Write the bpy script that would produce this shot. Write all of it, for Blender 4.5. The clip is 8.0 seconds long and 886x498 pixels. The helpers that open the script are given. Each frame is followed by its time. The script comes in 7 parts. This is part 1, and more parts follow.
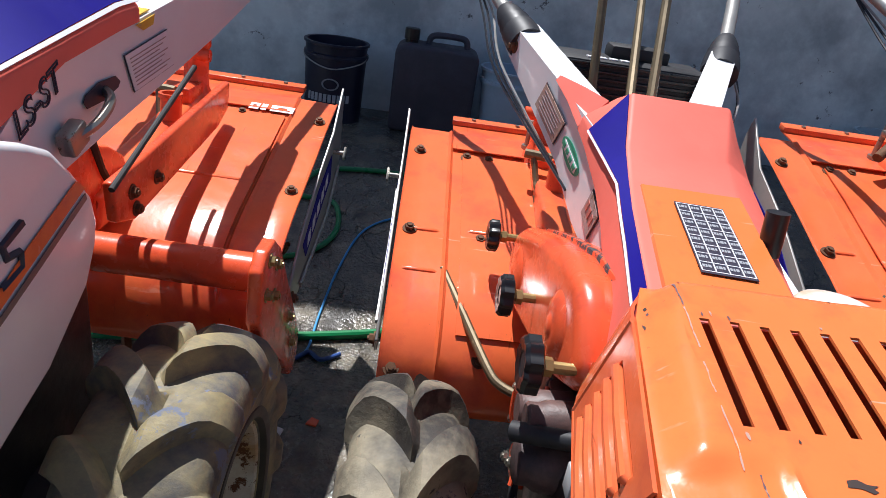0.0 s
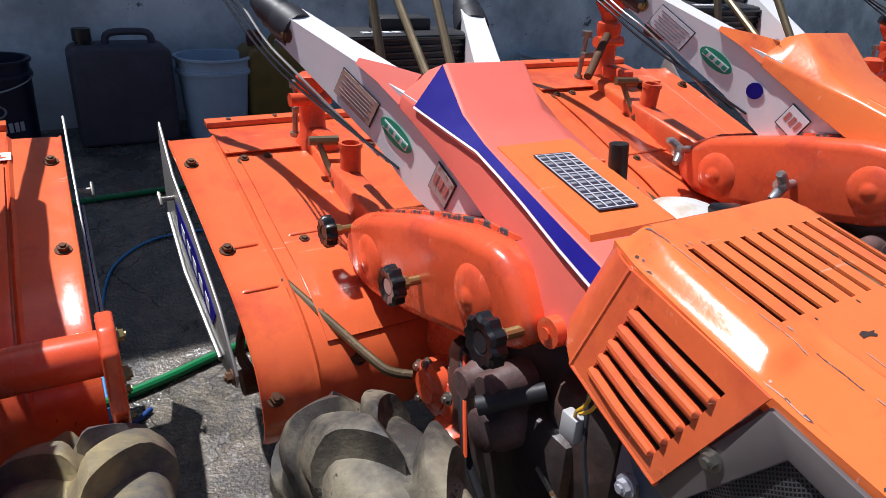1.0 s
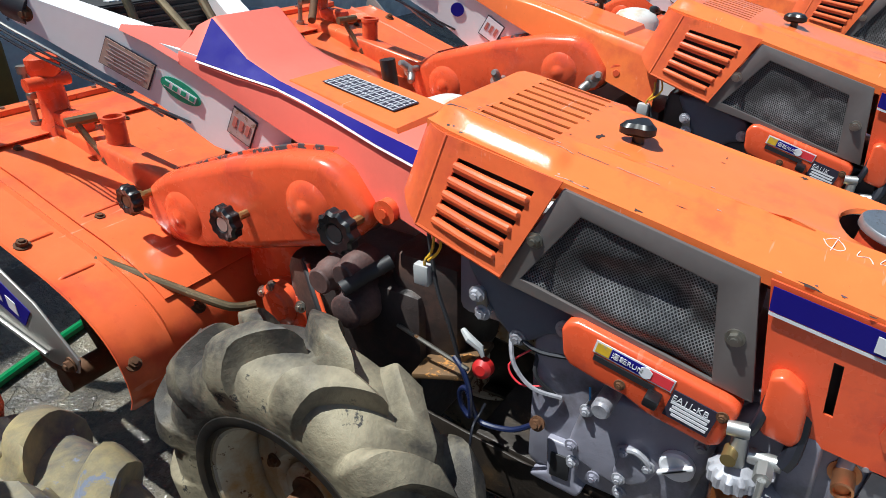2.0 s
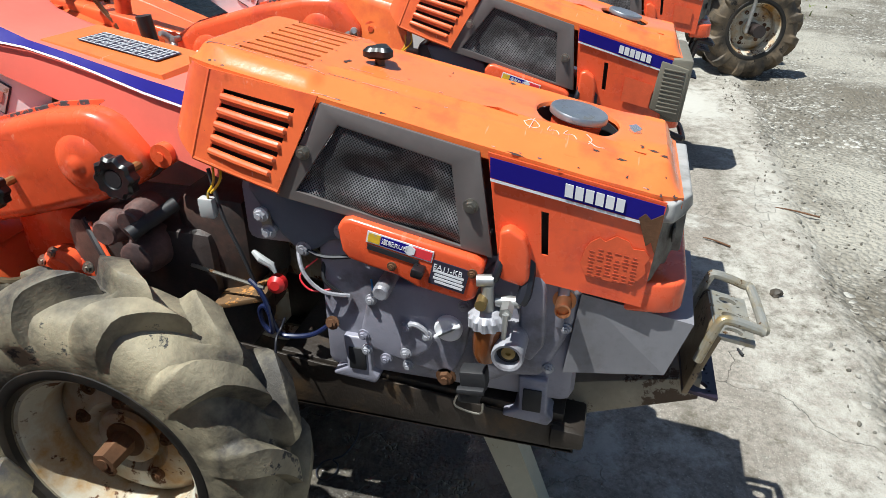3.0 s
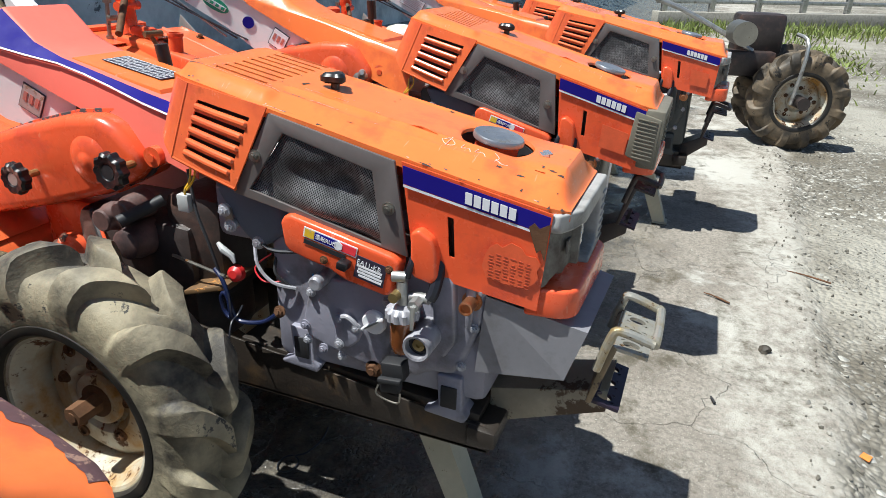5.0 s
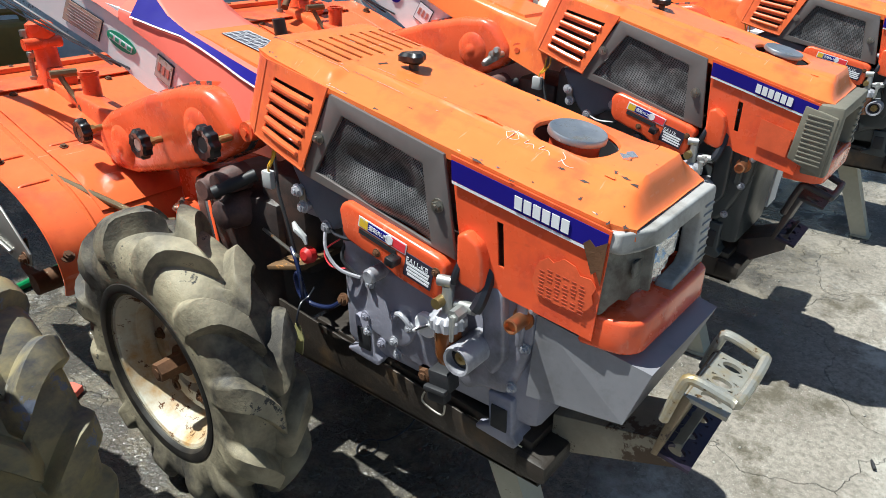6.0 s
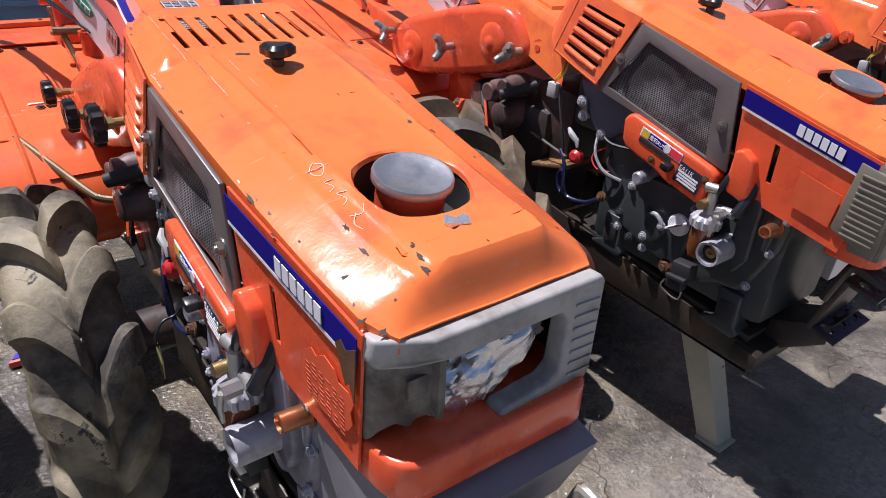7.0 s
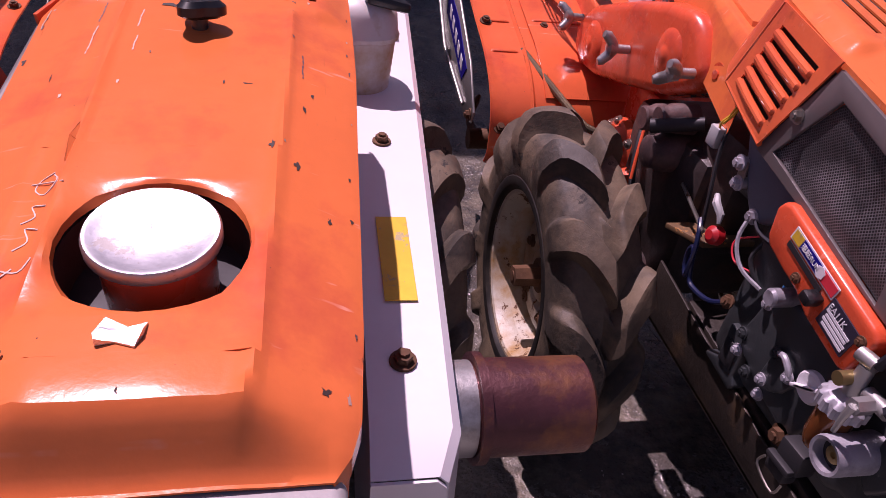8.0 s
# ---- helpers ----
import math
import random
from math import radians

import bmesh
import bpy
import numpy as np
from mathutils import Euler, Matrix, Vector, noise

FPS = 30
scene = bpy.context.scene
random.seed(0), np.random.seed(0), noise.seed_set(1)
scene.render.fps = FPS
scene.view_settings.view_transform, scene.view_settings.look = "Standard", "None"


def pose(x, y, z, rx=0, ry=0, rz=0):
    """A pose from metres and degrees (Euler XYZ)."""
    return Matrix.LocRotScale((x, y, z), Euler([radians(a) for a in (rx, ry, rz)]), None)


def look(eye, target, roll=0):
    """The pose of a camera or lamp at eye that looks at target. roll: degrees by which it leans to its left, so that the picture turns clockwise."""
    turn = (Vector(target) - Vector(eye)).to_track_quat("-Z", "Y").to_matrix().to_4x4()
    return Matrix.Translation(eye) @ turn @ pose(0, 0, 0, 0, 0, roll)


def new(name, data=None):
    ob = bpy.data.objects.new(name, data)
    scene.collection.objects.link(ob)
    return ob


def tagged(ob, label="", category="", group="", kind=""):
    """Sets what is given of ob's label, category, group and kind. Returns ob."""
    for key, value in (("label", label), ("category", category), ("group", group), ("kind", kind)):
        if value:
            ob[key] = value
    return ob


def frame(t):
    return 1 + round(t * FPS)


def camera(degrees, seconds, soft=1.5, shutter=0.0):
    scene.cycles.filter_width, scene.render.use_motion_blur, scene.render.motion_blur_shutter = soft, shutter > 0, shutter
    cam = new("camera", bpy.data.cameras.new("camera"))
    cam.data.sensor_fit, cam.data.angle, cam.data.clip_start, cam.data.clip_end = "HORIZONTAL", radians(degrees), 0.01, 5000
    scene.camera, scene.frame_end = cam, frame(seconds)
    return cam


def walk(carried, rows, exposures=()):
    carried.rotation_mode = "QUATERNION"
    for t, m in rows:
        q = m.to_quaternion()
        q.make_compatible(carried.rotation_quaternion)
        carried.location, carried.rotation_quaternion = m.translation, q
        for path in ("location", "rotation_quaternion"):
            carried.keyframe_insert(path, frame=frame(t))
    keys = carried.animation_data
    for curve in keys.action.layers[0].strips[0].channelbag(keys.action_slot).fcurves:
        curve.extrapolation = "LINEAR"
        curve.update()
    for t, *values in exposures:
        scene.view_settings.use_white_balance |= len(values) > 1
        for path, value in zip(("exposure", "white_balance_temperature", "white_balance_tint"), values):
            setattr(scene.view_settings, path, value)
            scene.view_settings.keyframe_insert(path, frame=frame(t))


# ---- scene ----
cam = camera(66.8, 8.0, soft=0.6)
PATH = [
    (0, (-0.036, -0.126, 1.158), (0.082, 1.687, 0.323), 9.0),
    (0.5, (-0.165, -0.139, 1.174), (0.507, 1.532, 0.305), 5.6),
    (1, (-0.286, -0.037, 1.167), (0.666, 1.508, 0.326), 3.4),
    (1.5, (-0.415, 0.007, 1.18), (0.789, 1.382, 0.367), 1.2),
    (2, (-0.536, -0.095, 1.165), (0.947, 0.872, 0.236), -0.7),
    (2.2, (-0.551, -0.115, 1.157), (0.965, 0.756, 0.186), -1.9),
    (3.3, (-0.722, -0.222, 1.122), (1.017, 0.117, 0.197), 0.8),
    (3.5, (-0.74, -0.227, 1.124), (1.008, 0.104, 0.21), 0.7),
    (4, (-0.771, -0.259, 1.126), (0.99, 0.188, 0.291), -0.6),
    (4.2, (-0.781, -0.286, 1.128), (0.99, 0.159, 0.312), -0.1),
    (5.3, (-0.712, -0.55, 1.097), (0.928, 0.217, 0.248), 1.1),
    (5.5, (-0.673, -0.593, 1.103), (0.899, 0.26, 0.208), 0.2),
    (6, (-0.544, -0.589, 1.098), (0.856, 0.542, 0.225), -0.2),
    (6.5, (-0.34, -0.597, 1.094), (0.971, 0.565, 0.13), -2.3),
    (7, (-0.074, -0.682, 1.085), (1.017, 0.713, 0.155), 2.3),
    (7.5, (0.156, -0.677, 1.084), (0.872, 0.89, 0.069), 4.2),
    (8, (0.388, -0.553, 1.071), (0.798, 1.101, 0.024), 7.6),
]
walk(cam, [(t, look(eye, target, roll)) for t, eye, target, roll in PATH],
     [(0, -0.10, 5900, 11), (1.0, -0.34, 5850, 13), (1.5, -0.32, 5800, 8), (2.1, -0.08, 5850, 3), (3.3, 0.04, 6000, 4), (5.5, 0.11, 6000, 4), (6.0, 0.20, 5950, 1), (6.5, 0.16, 5950, 2), (7.0, -0.19, 6000, 19), (7.5, -0.19, 6150, 36), (8.0, -0.62, 6400, 60)])

# ---- light ----
SUN = Vector((0.19, -0.255, -0.76)).normalized()
sun = new("sun", bpy.data.lights.new("sun", "SUN"))
sun.data.energy, sun.data.angle, sun.data.color = 7.2, radians(0.6), (1.0, 0.95, 0.87)
sun.matrix_world = look((0, 0, 6), Vector((0, 0, 6)) + SUN)
world = bpy.data.worlds.new("sky")
scene.world = world
world.use_nodes = True
sky = world.node_tree.nodes.new("ShaderNodeTexSky")
sky.sky_type, sky.sun_disc = "NISHITA", False
sky.sun_elevation, sky.sun_rotation = math.asin(-SUN.z), math.atan2(-SUN.x, -SUN.y)
background = world.node_tree.nodes["Background"]
world.node_tree.links.new(sky.outputs[0], background.inputs[0])
background.inputs[1].default_value = 0.084


# ---- materials ----
def mat(name, color, rough=0.5, metal=0.0, coat=0.0, vary=0.12, scale=8.0, bump=0.0, bump_scale=60.0,
        spots=None, spot_scale=14.0, spot_at=0.68, spot_rough=0.8, dirt=None, dirt_scale=3.0, dirt_at=0.6, spec=0.5, scratch=None):
    """Principled surface: colour varied at two scales, chipped or stained spots, broad dirt and a fine bump."""
    m = bpy.data.materials.new(name)
    m.use_nodes = True
    nt = m.node_tree
    b = nt.nodes["Principled BSDF"]
    geo = nt.nodes.new("ShaderNodeTexCoord")

    def noise_node(sc, detail=4.0, rough_n=0.6):
        n = nt.nodes.new("ShaderNodeTexNoise")
        n.inputs["Scale"].default_value, n.inputs["Detail"].default_value, n.inputs["Roughness"].default_value = sc, detail, rough_n
        nt.links.new(geo.outputs["Object"], n.inputs["Vector"])
        return n.outputs["Fac"]

    def ramp(source, lo, hi):
        r = nt.nodes.new("ShaderNodeMapRange")
        r.inputs["From Min"].default_value, r.inputs["From Max"].default_value = lo, hi
        nt.links.new(source, r.inputs["Value"])
        return r.outputs["Result"]

    def mix(fac, a, c):
        x = nt.nodes.new("ShaderNodeMix")
        x.data_type = "RGBA"
        nt.links.new(fac, x.inputs[0])
        for value, socket in ((a, x.inputs[6]), (c, x.inputs[7])):
            if isinstance(value, tuple):
                socket.default_value = (*value, 1)
            else:
                nt.links.new(value, socket)
        return x.outputs[2]

    dark = tuple(c * (1 - vary) for c in color)
    light = tuple(min(1, c * (1 + vary)) for c in color)
    out = mix(ramp(noise_node(scale), 0.3, 0.7), dark, light)
    out = mix(ramp(noise_node(scale * 9, 3), 0.2, 0.9), out, tuple(c * (1 - 0.5 * vary) for c in color))
    r_out = ramp(noise_node(scale * 3), 0.2, 0.8)
    rr = nt.nodes.new("ShaderNodeMapRange")
    rr.inputs["To Min"].default_value, rr.inputs["To Max"].default_value = max(0.03, rough * 0.8), min(1, rough * 1.25)
    nt.links.new(r_out, rr.inputs["Value"])
    r_out = rr.outputs["Result"]
    if dirt:
        d = ramp(noise_node(dirt_scale, 6, 0.65), dirt_at - 0.08, dirt_at + 0.14)
        out = mix(d, out, dirt)
    if spots:
        s = ramp(noise_node(spot_scale, 8, 0.75), spot_at, spot_at + 0.025)
        out = mix(s, out, spots)
        rm = nt.nodes.new("ShaderNodeMix")
        nt.links.new(s, rm.inputs[0])
        nt.links.new(r_out, rm.inputs[2])
        rm.inputs[3].default_value = spot_rough
        r_out = rm.outputs[0]
    if scratch:
        for k, (turn, wide) in enumerate((((0.0, 0.0, 0.5), (90, 5, 30)), ((0.3, 0.0, -0.4), (7, 110, 40)))):
            mp = nt.nodes.new("ShaderNodeMapping")
            mp.inputs["Rotation"].default_value, mp.inputs["Scale"].default_value = turn, wide
            nt.links.new(geo.outputs["Object"], mp.inputs[0])
            n = nt.nodes.new("ShaderNodeTexNoise")
            n.inputs["Scale"].default_value, n.inputs["Detail"].default_value = 1.0, 3.0
            nt.links.new(mp.outputs[0], n.inputs["Vector"])
            mul = nt.nodes.new("ShaderNodeMath")
            mul.operation = "MULTIPLY"
            nt.links.new(ramp(n.outputs["Fac"], 0.67, 0.71), mul.inputs[0])
            nt.links.new(ramp(noise_node(9.0 + 4 * k), 0.48, 0.66), mul.inputs[1])
            out = mix(mul.outputs[0], out, scratch if k else tuple(c * 0.35 for c in color))
        tiny = ramp(noise_node(95, 5, 0.7), 0.70, 0.725)
        out = mix(tiny, out, (0.09, 0.045, 0.035))
    nt.links.new(out, b.inputs["Base Color"])
    nt.links.new(r_out, b.inputs["Roughness"])
    b.inputs["Specular IOR Level"].default_value = spec
    b.inputs["Metallic"].default_value = metal
    b.inputs["Coat Weight"].default_value = coat
    b.inputs["Coat Roughness"].default_value = 0.08
    if bump:
        bn = nt.nodes.new("ShaderNodeBump")
        bn.inputs["Strength"].default_value, bn.inputs["Distance"].default_value = bump, 0.004
        nt.links.new(noise_node(bump_scale, 6, 0.65), bn.inputs["Height"])
        nt.links.new(bn.outputs[0], b.inputs["Normal"])
    return m


ORANGE = mat("orange_paint", (0.84, 0.190, 0.050), 0.19, coat=0.06, spec=0.32, vary=0.09, spots=(0.10, 0.05, 0.035), spot_scale=22, spot_at=0.715, dirt=(0.62, 0.10, 0.045), dirt_scale=7, dirt_at=0.6, bump=0.10, bump_scale=35, scratch=(0.86, 0.34, 0.22))
# redder copy of the hood's orange; the hood's yellower sky light is in colour
SIDE = mat("orange_paint_less_sky_lit", (0.82, 0.156, 0.050), 0.21, coat=0.18, spec=0.42, vary=0.10, spots=(0.10, 0.05, 0.035), spot_scale=24, spot_at=0.70, dirt=(0.60, 0.085, 0.045), dirt_scale=6, dirt_at=0.57, bump=0.24, bump_scale=14, scratch=(0.86, 0.34, 0.22))
RED = mat("red_orange_paint", (0.80, 0.108, 0.036), 0.26, coat=0.25, spec=0.45, vary=0.10, spots=(0.08, 0.04, 0.03), spot_scale=25, spot_at=0.70, dirt=(0.50, 0.06, 0.035), dirt_scale=9, dirt_at=0.6, bump=0.12, bump_scale=35, scratch=(0.84, 0.28, 0.18))
PINK = mat("faded_plastic", (0.80, 0.165, 0.12), 0.5, coat=0.0, spec=0.3, vary=0.07, bump=0.06)
WHITE = mat("white_paint", (0.80, 0.79, 0.80), 0.35, coat=0.3, vary=0.05, spots=(0.20, 0.12, 0.06), spot_scale=16, spot_at=0.75)
NAVY = mat("navy_decal", (0.014, 0.009, 0.21), 0.55, spec=0.12, vary=0.15)
DECAL = mat("white_decal", (0.75, 0.75, 0.78), 0.4, vary=0.06)
GREEN_D = mat("green_decal", (0.02, 0.30, 0.17), 0.4)
YELLOW = mat("yellow_decal", (0.80, 0.52, 0.03), 0.4, vary=0.15, spots=(0.45, 0.38, 0.2), spot_scale=28, spot_at=0.56, dirt=(0.55, 0.30, 0.04), dirt_scale=14, dirt_at=0.55)
INK = mat("dark_ink", (0.03, 0.025, 0.045), 0.5)
GREY = mat("engine_grey_paint", (0.27, 0.265, 0.325), 0.38, coat=0.15, vary=0.18, spots=(0.40, 0.40, 0.43), spot_scale=24, spot_at=0.69, dirt=(0.06, 0.05, 0.045), dirt_scale=7, dirt_at=0.58, bump=0.2)
PANEL = mat("grey_brown_panel", (0.17, 0.15, 0.145), 0.38, metal=0.3, vary=0.15, spots=(0.3, 0.29, 0.28), spot_scale=30, spot_at=0.72)
TANKGREY = mat("grey_box_paint", (0.23, 0.225, 0.245), 0.45, dirt=(0.15, 0.14, 0.14), dirt_scale=9, dirt_at=0.58, vary=0.12, spots=(0.12, 0.11, 0.11), spot_scale=12, spot_at=0.7, bump=0.08)
STEEL = mat("worn_steel", (0.36, 0.34, 0.30), 0.38, metal=0.9, vary=0.25, spots=(0.14, 0.07, 0.03), spot_scale=25, spot_at=0.62)
CHROME = mat("bright_steel", (0.86, 0.86, 0.87), 0.33, metal=0.55, vary=0.08, scale=14, spots=(0.45, 0.42, 0.38), spot_scale=30, spot_at=0.68, spot_rough=0.4)
CAP = mat("dull_bright_alloy", (0.42, 0.43, 0.46), 0.40, metal=0.85, vary=0.22, scale=16, spots=(0.30, 0.29, 0.28), spot_scale=26, spot_at=0.58, spot_rough=0.55, bump=0.15, bump_scale=18)
COPPER = mat("copper_plug", (0.60, 0.27, 0.13), 0.35, metal=0.9, vary=0.2)
RUST = mat("rusty_steel", (0.14, 0.065, 0.03), 0.75, metal=0.2, vary=0.5, scale=14, spots=(0.33, 0.26, 0.18), spot_scale=16, spot_at=0.62, bump=0.4)
MUFF = mat("burnt_muffler", (0.12, 0.042, 0.045), 0.42, metal=0.5, vary=0.45, scale=9, dirt=(0.27, 0.11, 0.035), dirt_scale=10, dirt_at=0.56, bump=0.3)
RAIL = mat("oily_steel", (0.040, 0.031, 0.025), 0.45, metal=0.2, vary=0.5, spots=(0.16, 0.125, 0.08), spot_scale=10, spot_at=0.66, dirt=(0.12, 0.07, 0.03), dirt_scale=8, bump=0.35)
CREAM = mat("cream_frame_paint", (0.42, 0.40, 0.31), 0.5, vary=0.2, spots=(0.10, 0.06, 0.035), spot_scale=12, spot_at=0.62, bump=0.2)
RIMM = mat("cream_rim_paint", (0.60, 0.585, 0.50), 0.42, vary=0.18, spots=(0.11, 0.045, 0.018), spot_scale=22, spot_at=0.57, dirt=(0.40, 0.215, 0.055), dirt_scale=7, dirt_at=0.50, bump=0.3)
TYREB = mat("black_tyre_bead", (0.016, 0.014, 0.013), 0.5, vary=0.4, scale=12, dirt=(0.05, 0.04, 0.03), dirt_scale=9, dirt_at=0.56)
RUBBER = mat("dusty_tyre_rubber", (0.052, 0.046, 0.040), 0.66, vary=0.5, scale=7, dirt=(0.34, 0.295, 0.20), dirt_scale=4.5, dirt_at=0.485, bump=0.6, bump_scale=50, spots=(0.05, 0.048, 0.046), spot_scale=9, spot_at=0.60)
RUBBER2 = mat("brown_tyre_rubber", (0.05, 0.041, 0.031), 0.62, vary=0.4, scale=8, dirt=(0.17, 0.125, 0.078), dirt_scale=7, dirt_at=0.48, bump=0.5, bump_scale=50, spots=(0.03, 0.026, 0.022), spot_scale=9, spot_at=0.60)
BLACK = mat("black_plastic", (0.012, 0.012, 0.014), 0.3, vary=0.3)
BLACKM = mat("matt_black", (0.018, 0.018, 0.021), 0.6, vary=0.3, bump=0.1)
GRIP = mat("rubber_boot", (0.02, 0.02, 0.026), 0.5, vary=0.2)
FOIL = mat("crumpled_foil", (0.72, 0.72, 0.75), 0.26, metal=0.8, vary=0.15, bump=0.4)
GRILLE = mat("grey_grille_plastic", (0.38, 0.37, 0.36), 0.5, vary=0.15, bump=0.2, dirt=(0.17, 0.16, 0.14), dirt_scale=14, dirt_at=0.56)
GRILLE2 = mat("olive_grille_plastic", (0.17, 0.155, 0.12), 0.5, vary=0.15, bump=0.15)
HOSE = mat("green_hose", (0.01, 0.19, 0.06), 0.3)
ROPE = mat("blue_rope", (0.05, 0.28, 0.62), 0.5)
WIRE = mat("black_wire", (0.012, 0.013, 0.02), 0.4)
ALU = mat("cast_alloy", (0.48, 0.48, 0.47), 0.4, metal=0.7, vary=0.2, dirt=(0.16, 0.14, 0.12), dirt_scale=14, bump=0.2)
CHIPD = mat("bare_chip", (0.05, 0.03, 0.025), 0.7, vary=0.4)
TORNP = mat("torn_print", (0.42, 0.060, 0.025), 0.6, vary=0.3, scale=60)
BROWNST = mat("brown_steel_rod", (0.17, 0.13, 0.075), 0.4, metal=0.5, vary=0.4, scale=12, spots=(0.30, 0.24, 0.14), spot_scale=20, spot_at=0.62)
TORN = mat("torn_decal", (0.70, 0.105, 0.035), 0.5, vary=0.2, scale=30, spots=(0.32, 0.22, 0.19), spot_scale=24, spot_at=0.66)


# ---- mesh helpers ----
def grow(bm, verts, bev, seg=2, sharp=25):
    if bev > 0:
        vs = set(verts)
        es = [e for e in bm.edges if e.verts[0] in vs and e.verts[1] in vs and len(e.link_faces) == 2 and e.calc_face_angle(0) > radians(sharp)]
        bmesh.ops.bevel(bm, geom=es, offset=bev, segments=seg, affect="EDGES", profile=0.5, clamp_overlap=True)
    return bm


def box(bm, c, s, bev=0.003, m=None):
    r = bmesh.ops.create_cube(bm, size=1.0, matrix=Matrix.Translation(c) @ (m or Matrix()) @ Matrix.Diagonal((*s, 1)))
    return grow(bm, r["verts"], bev)


def prism(bm, pts, lo, hi, axis="x", bev=0.003, seg=2):
    """A polygon in the plane across an axis, drawn out along it."""
    def at(p, d):
        return {"x": (d, p[0], p[1]), "y": (p[0], d, p[1]), "z": (p[0], p[1], d)}[axis]
    a, b = [bm.verts.new(at(p, lo)) for p in pts], [bm.verts.new(at(p, hi)) for p in pts]
    faces = [bm.faces.new(a), bm.faces.new(b[::-1])]
    for i in range(len(pts)):
        j = (i + 1) % len(pts)
        faces.append(bm.faces.new((a[i], b[i], b[j], a[j])))
    bmesh.ops.recalc_face_normals(bm, faces=faces)
    return grow(bm, a + b, bev, seg)


def rings(bm, loops, closed=True, caps=True):
    rows = [[bm.verts.new(p) for p in loop] for loop in loops]
    n = len(rows[0])
    for r, s in zip(rows, rows[1:]):
        for i in range(n if closed else n - 1):
            bm.faces.new((r[i], r[(i + 1) % n], s[(i + 1) % n], s[i]))
    if caps:
        bm.faces.new(rows[0][::-1])
        bm.faces.new(rows[-1])
    return bm


def basis(d):
    d = Vector(d).normalized()
    u = d.orthogonal().normalized()
    return u, d.cross(u)


def cyl(bm, p0, p1, r0, r1=None, seg=16):
    p0, p1 = Vector(p0), Vector(p1)
    u, v = basis(p1 - p0)
    r1 = r0 if r1 is None else r1
    ang = [2 * math.pi * i / seg for i in range(seg)]
    return rings(bm, [[p + r * (math.cos(a) * u + math.sin(a) * v) for a in ang] for p, r in ((p0, r0), (p1, r1))])


def lathe(bm, p, d, profile, seg=24, caps=True):
    """Rings of (distance along d, radius)."""
    p, d = Vector(p), Vector(d).normalized()
    u, v = basis(d)
    ang = [2 * math.pi * i / seg for i in range(seg)]
    return rings(bm, [[p + a * d + r * (math.cos(t) * u + math.sin(t) * v) for t in ang] for a, r in profile], caps=caps)


def smooth_path(pts, n=6):
    pts = [Vector(p) for p in pts]
    out = []
    for i in range(len(pts) - 1):
        p0, p1, p2, p3 = pts[max(i - 1, 0)], pts[i], pts[i + 1], pts[min(i + 2, len(pts) - 1)]
        for k in range(n):
            t = k / n
            out.append(0.5 * (2 * p1 + (p2 - p0) * t + (2 * p0 - 5 * p1 + 4 * p2 - p3) * t * t + (3 * p1 - p0 - 3 * p2 + p3) * t ** 3))
    return out + [pts[-1]]


def tube(bm, pts, r, seg=8, n=0):
    pts = smooth_path(pts, n) if n else [Vector(p) for p in pts]
    loops, u = [], None
    for i, p in enumerate(pts):
        d = (pts[min(i + 1, len(pts) - 1)] - pts[max(i - 1, 0)]).normalized()
        u = d.orthogonal().normalized() if u is None else (u - d * u.dot(d)).normalized()
        v = d.cross(u)
        rr = r[i] if isinstance(r, (list, tuple)) else r
        loops.append([p + rr * (math.cos(2 * math.pi * k / seg) * u + math.sin(2 * math.pi * k / seg) * v) for k in range(seg)])
    return rings(bm, loops)


def sheet(bm, at, us, vs, skip=(), thick=0.003):
    """A bent plate over a grid of (u, v), with cells left out as holes."""
    grid = [[bm.verts.new(at(u, v)) for v in vs] for u in us]
    faces = []
    for i in range(len(us) - 1):
        for j in range(len(vs) - 1):
            if (i, j) not in skip:
                faces.append(bm.faces.new((grid[i][j], grid[i + 1][j], grid[i + 1][j + 1], grid[i][j + 1])))
    for v in [v for row in grid for v in row if not v.link_faces]:
        bm.verts.remove(v)
    if thick:
        bm.normal_update()
        bmesh.ops.solidify(bm, geom=faces, thickness=thick)
    return grid


def bolt(bm, p, d, r=0.009, washer=True):
    p, d = Vector(p), Vector(d).normalized()
    if washer:
        cyl(bm, p - 0.001 * d, p + 0.002 * d, r * 1.45, seg=14)
    cyl(bm, p + 0.002 * d, p + (0.002 + r * 0.8) * d, r, seg=6)
    cyl(bm, p + (0.002 + r * 0.8) * d, p + (0.002 + r * 1.15) * d, r * 0.55, seg=8)
    return bm


def B():
    return bmesh.new()


def part(name, bm, material, parent=None, label="", smooth=35):
    me = bpy.data.meshes.new(name)
    bmesh.ops.recalc_face_normals(bm, faces=bm.faces)
    bm.to_mesh(me)
    bm.free()
    for p in me.polygons:
        p.use_smooth = True
    me.set_sharp_from_angle(angle=radians(smooth))
    me.materials.append(material)
    ob = new(name, me)
    if parent is not None:
        ob.parent = parent
    if label:
        ob["label"] = label
    return ob


def thing(name, label, category, at=(0, 0, 0), rz=0, group=""):
    ob = new(name)
    ob.matrix_world = pose(*at, 0, 0, rz)
    ob.empty_display_size = 0.1
    return tagged(ob, label, category, group)


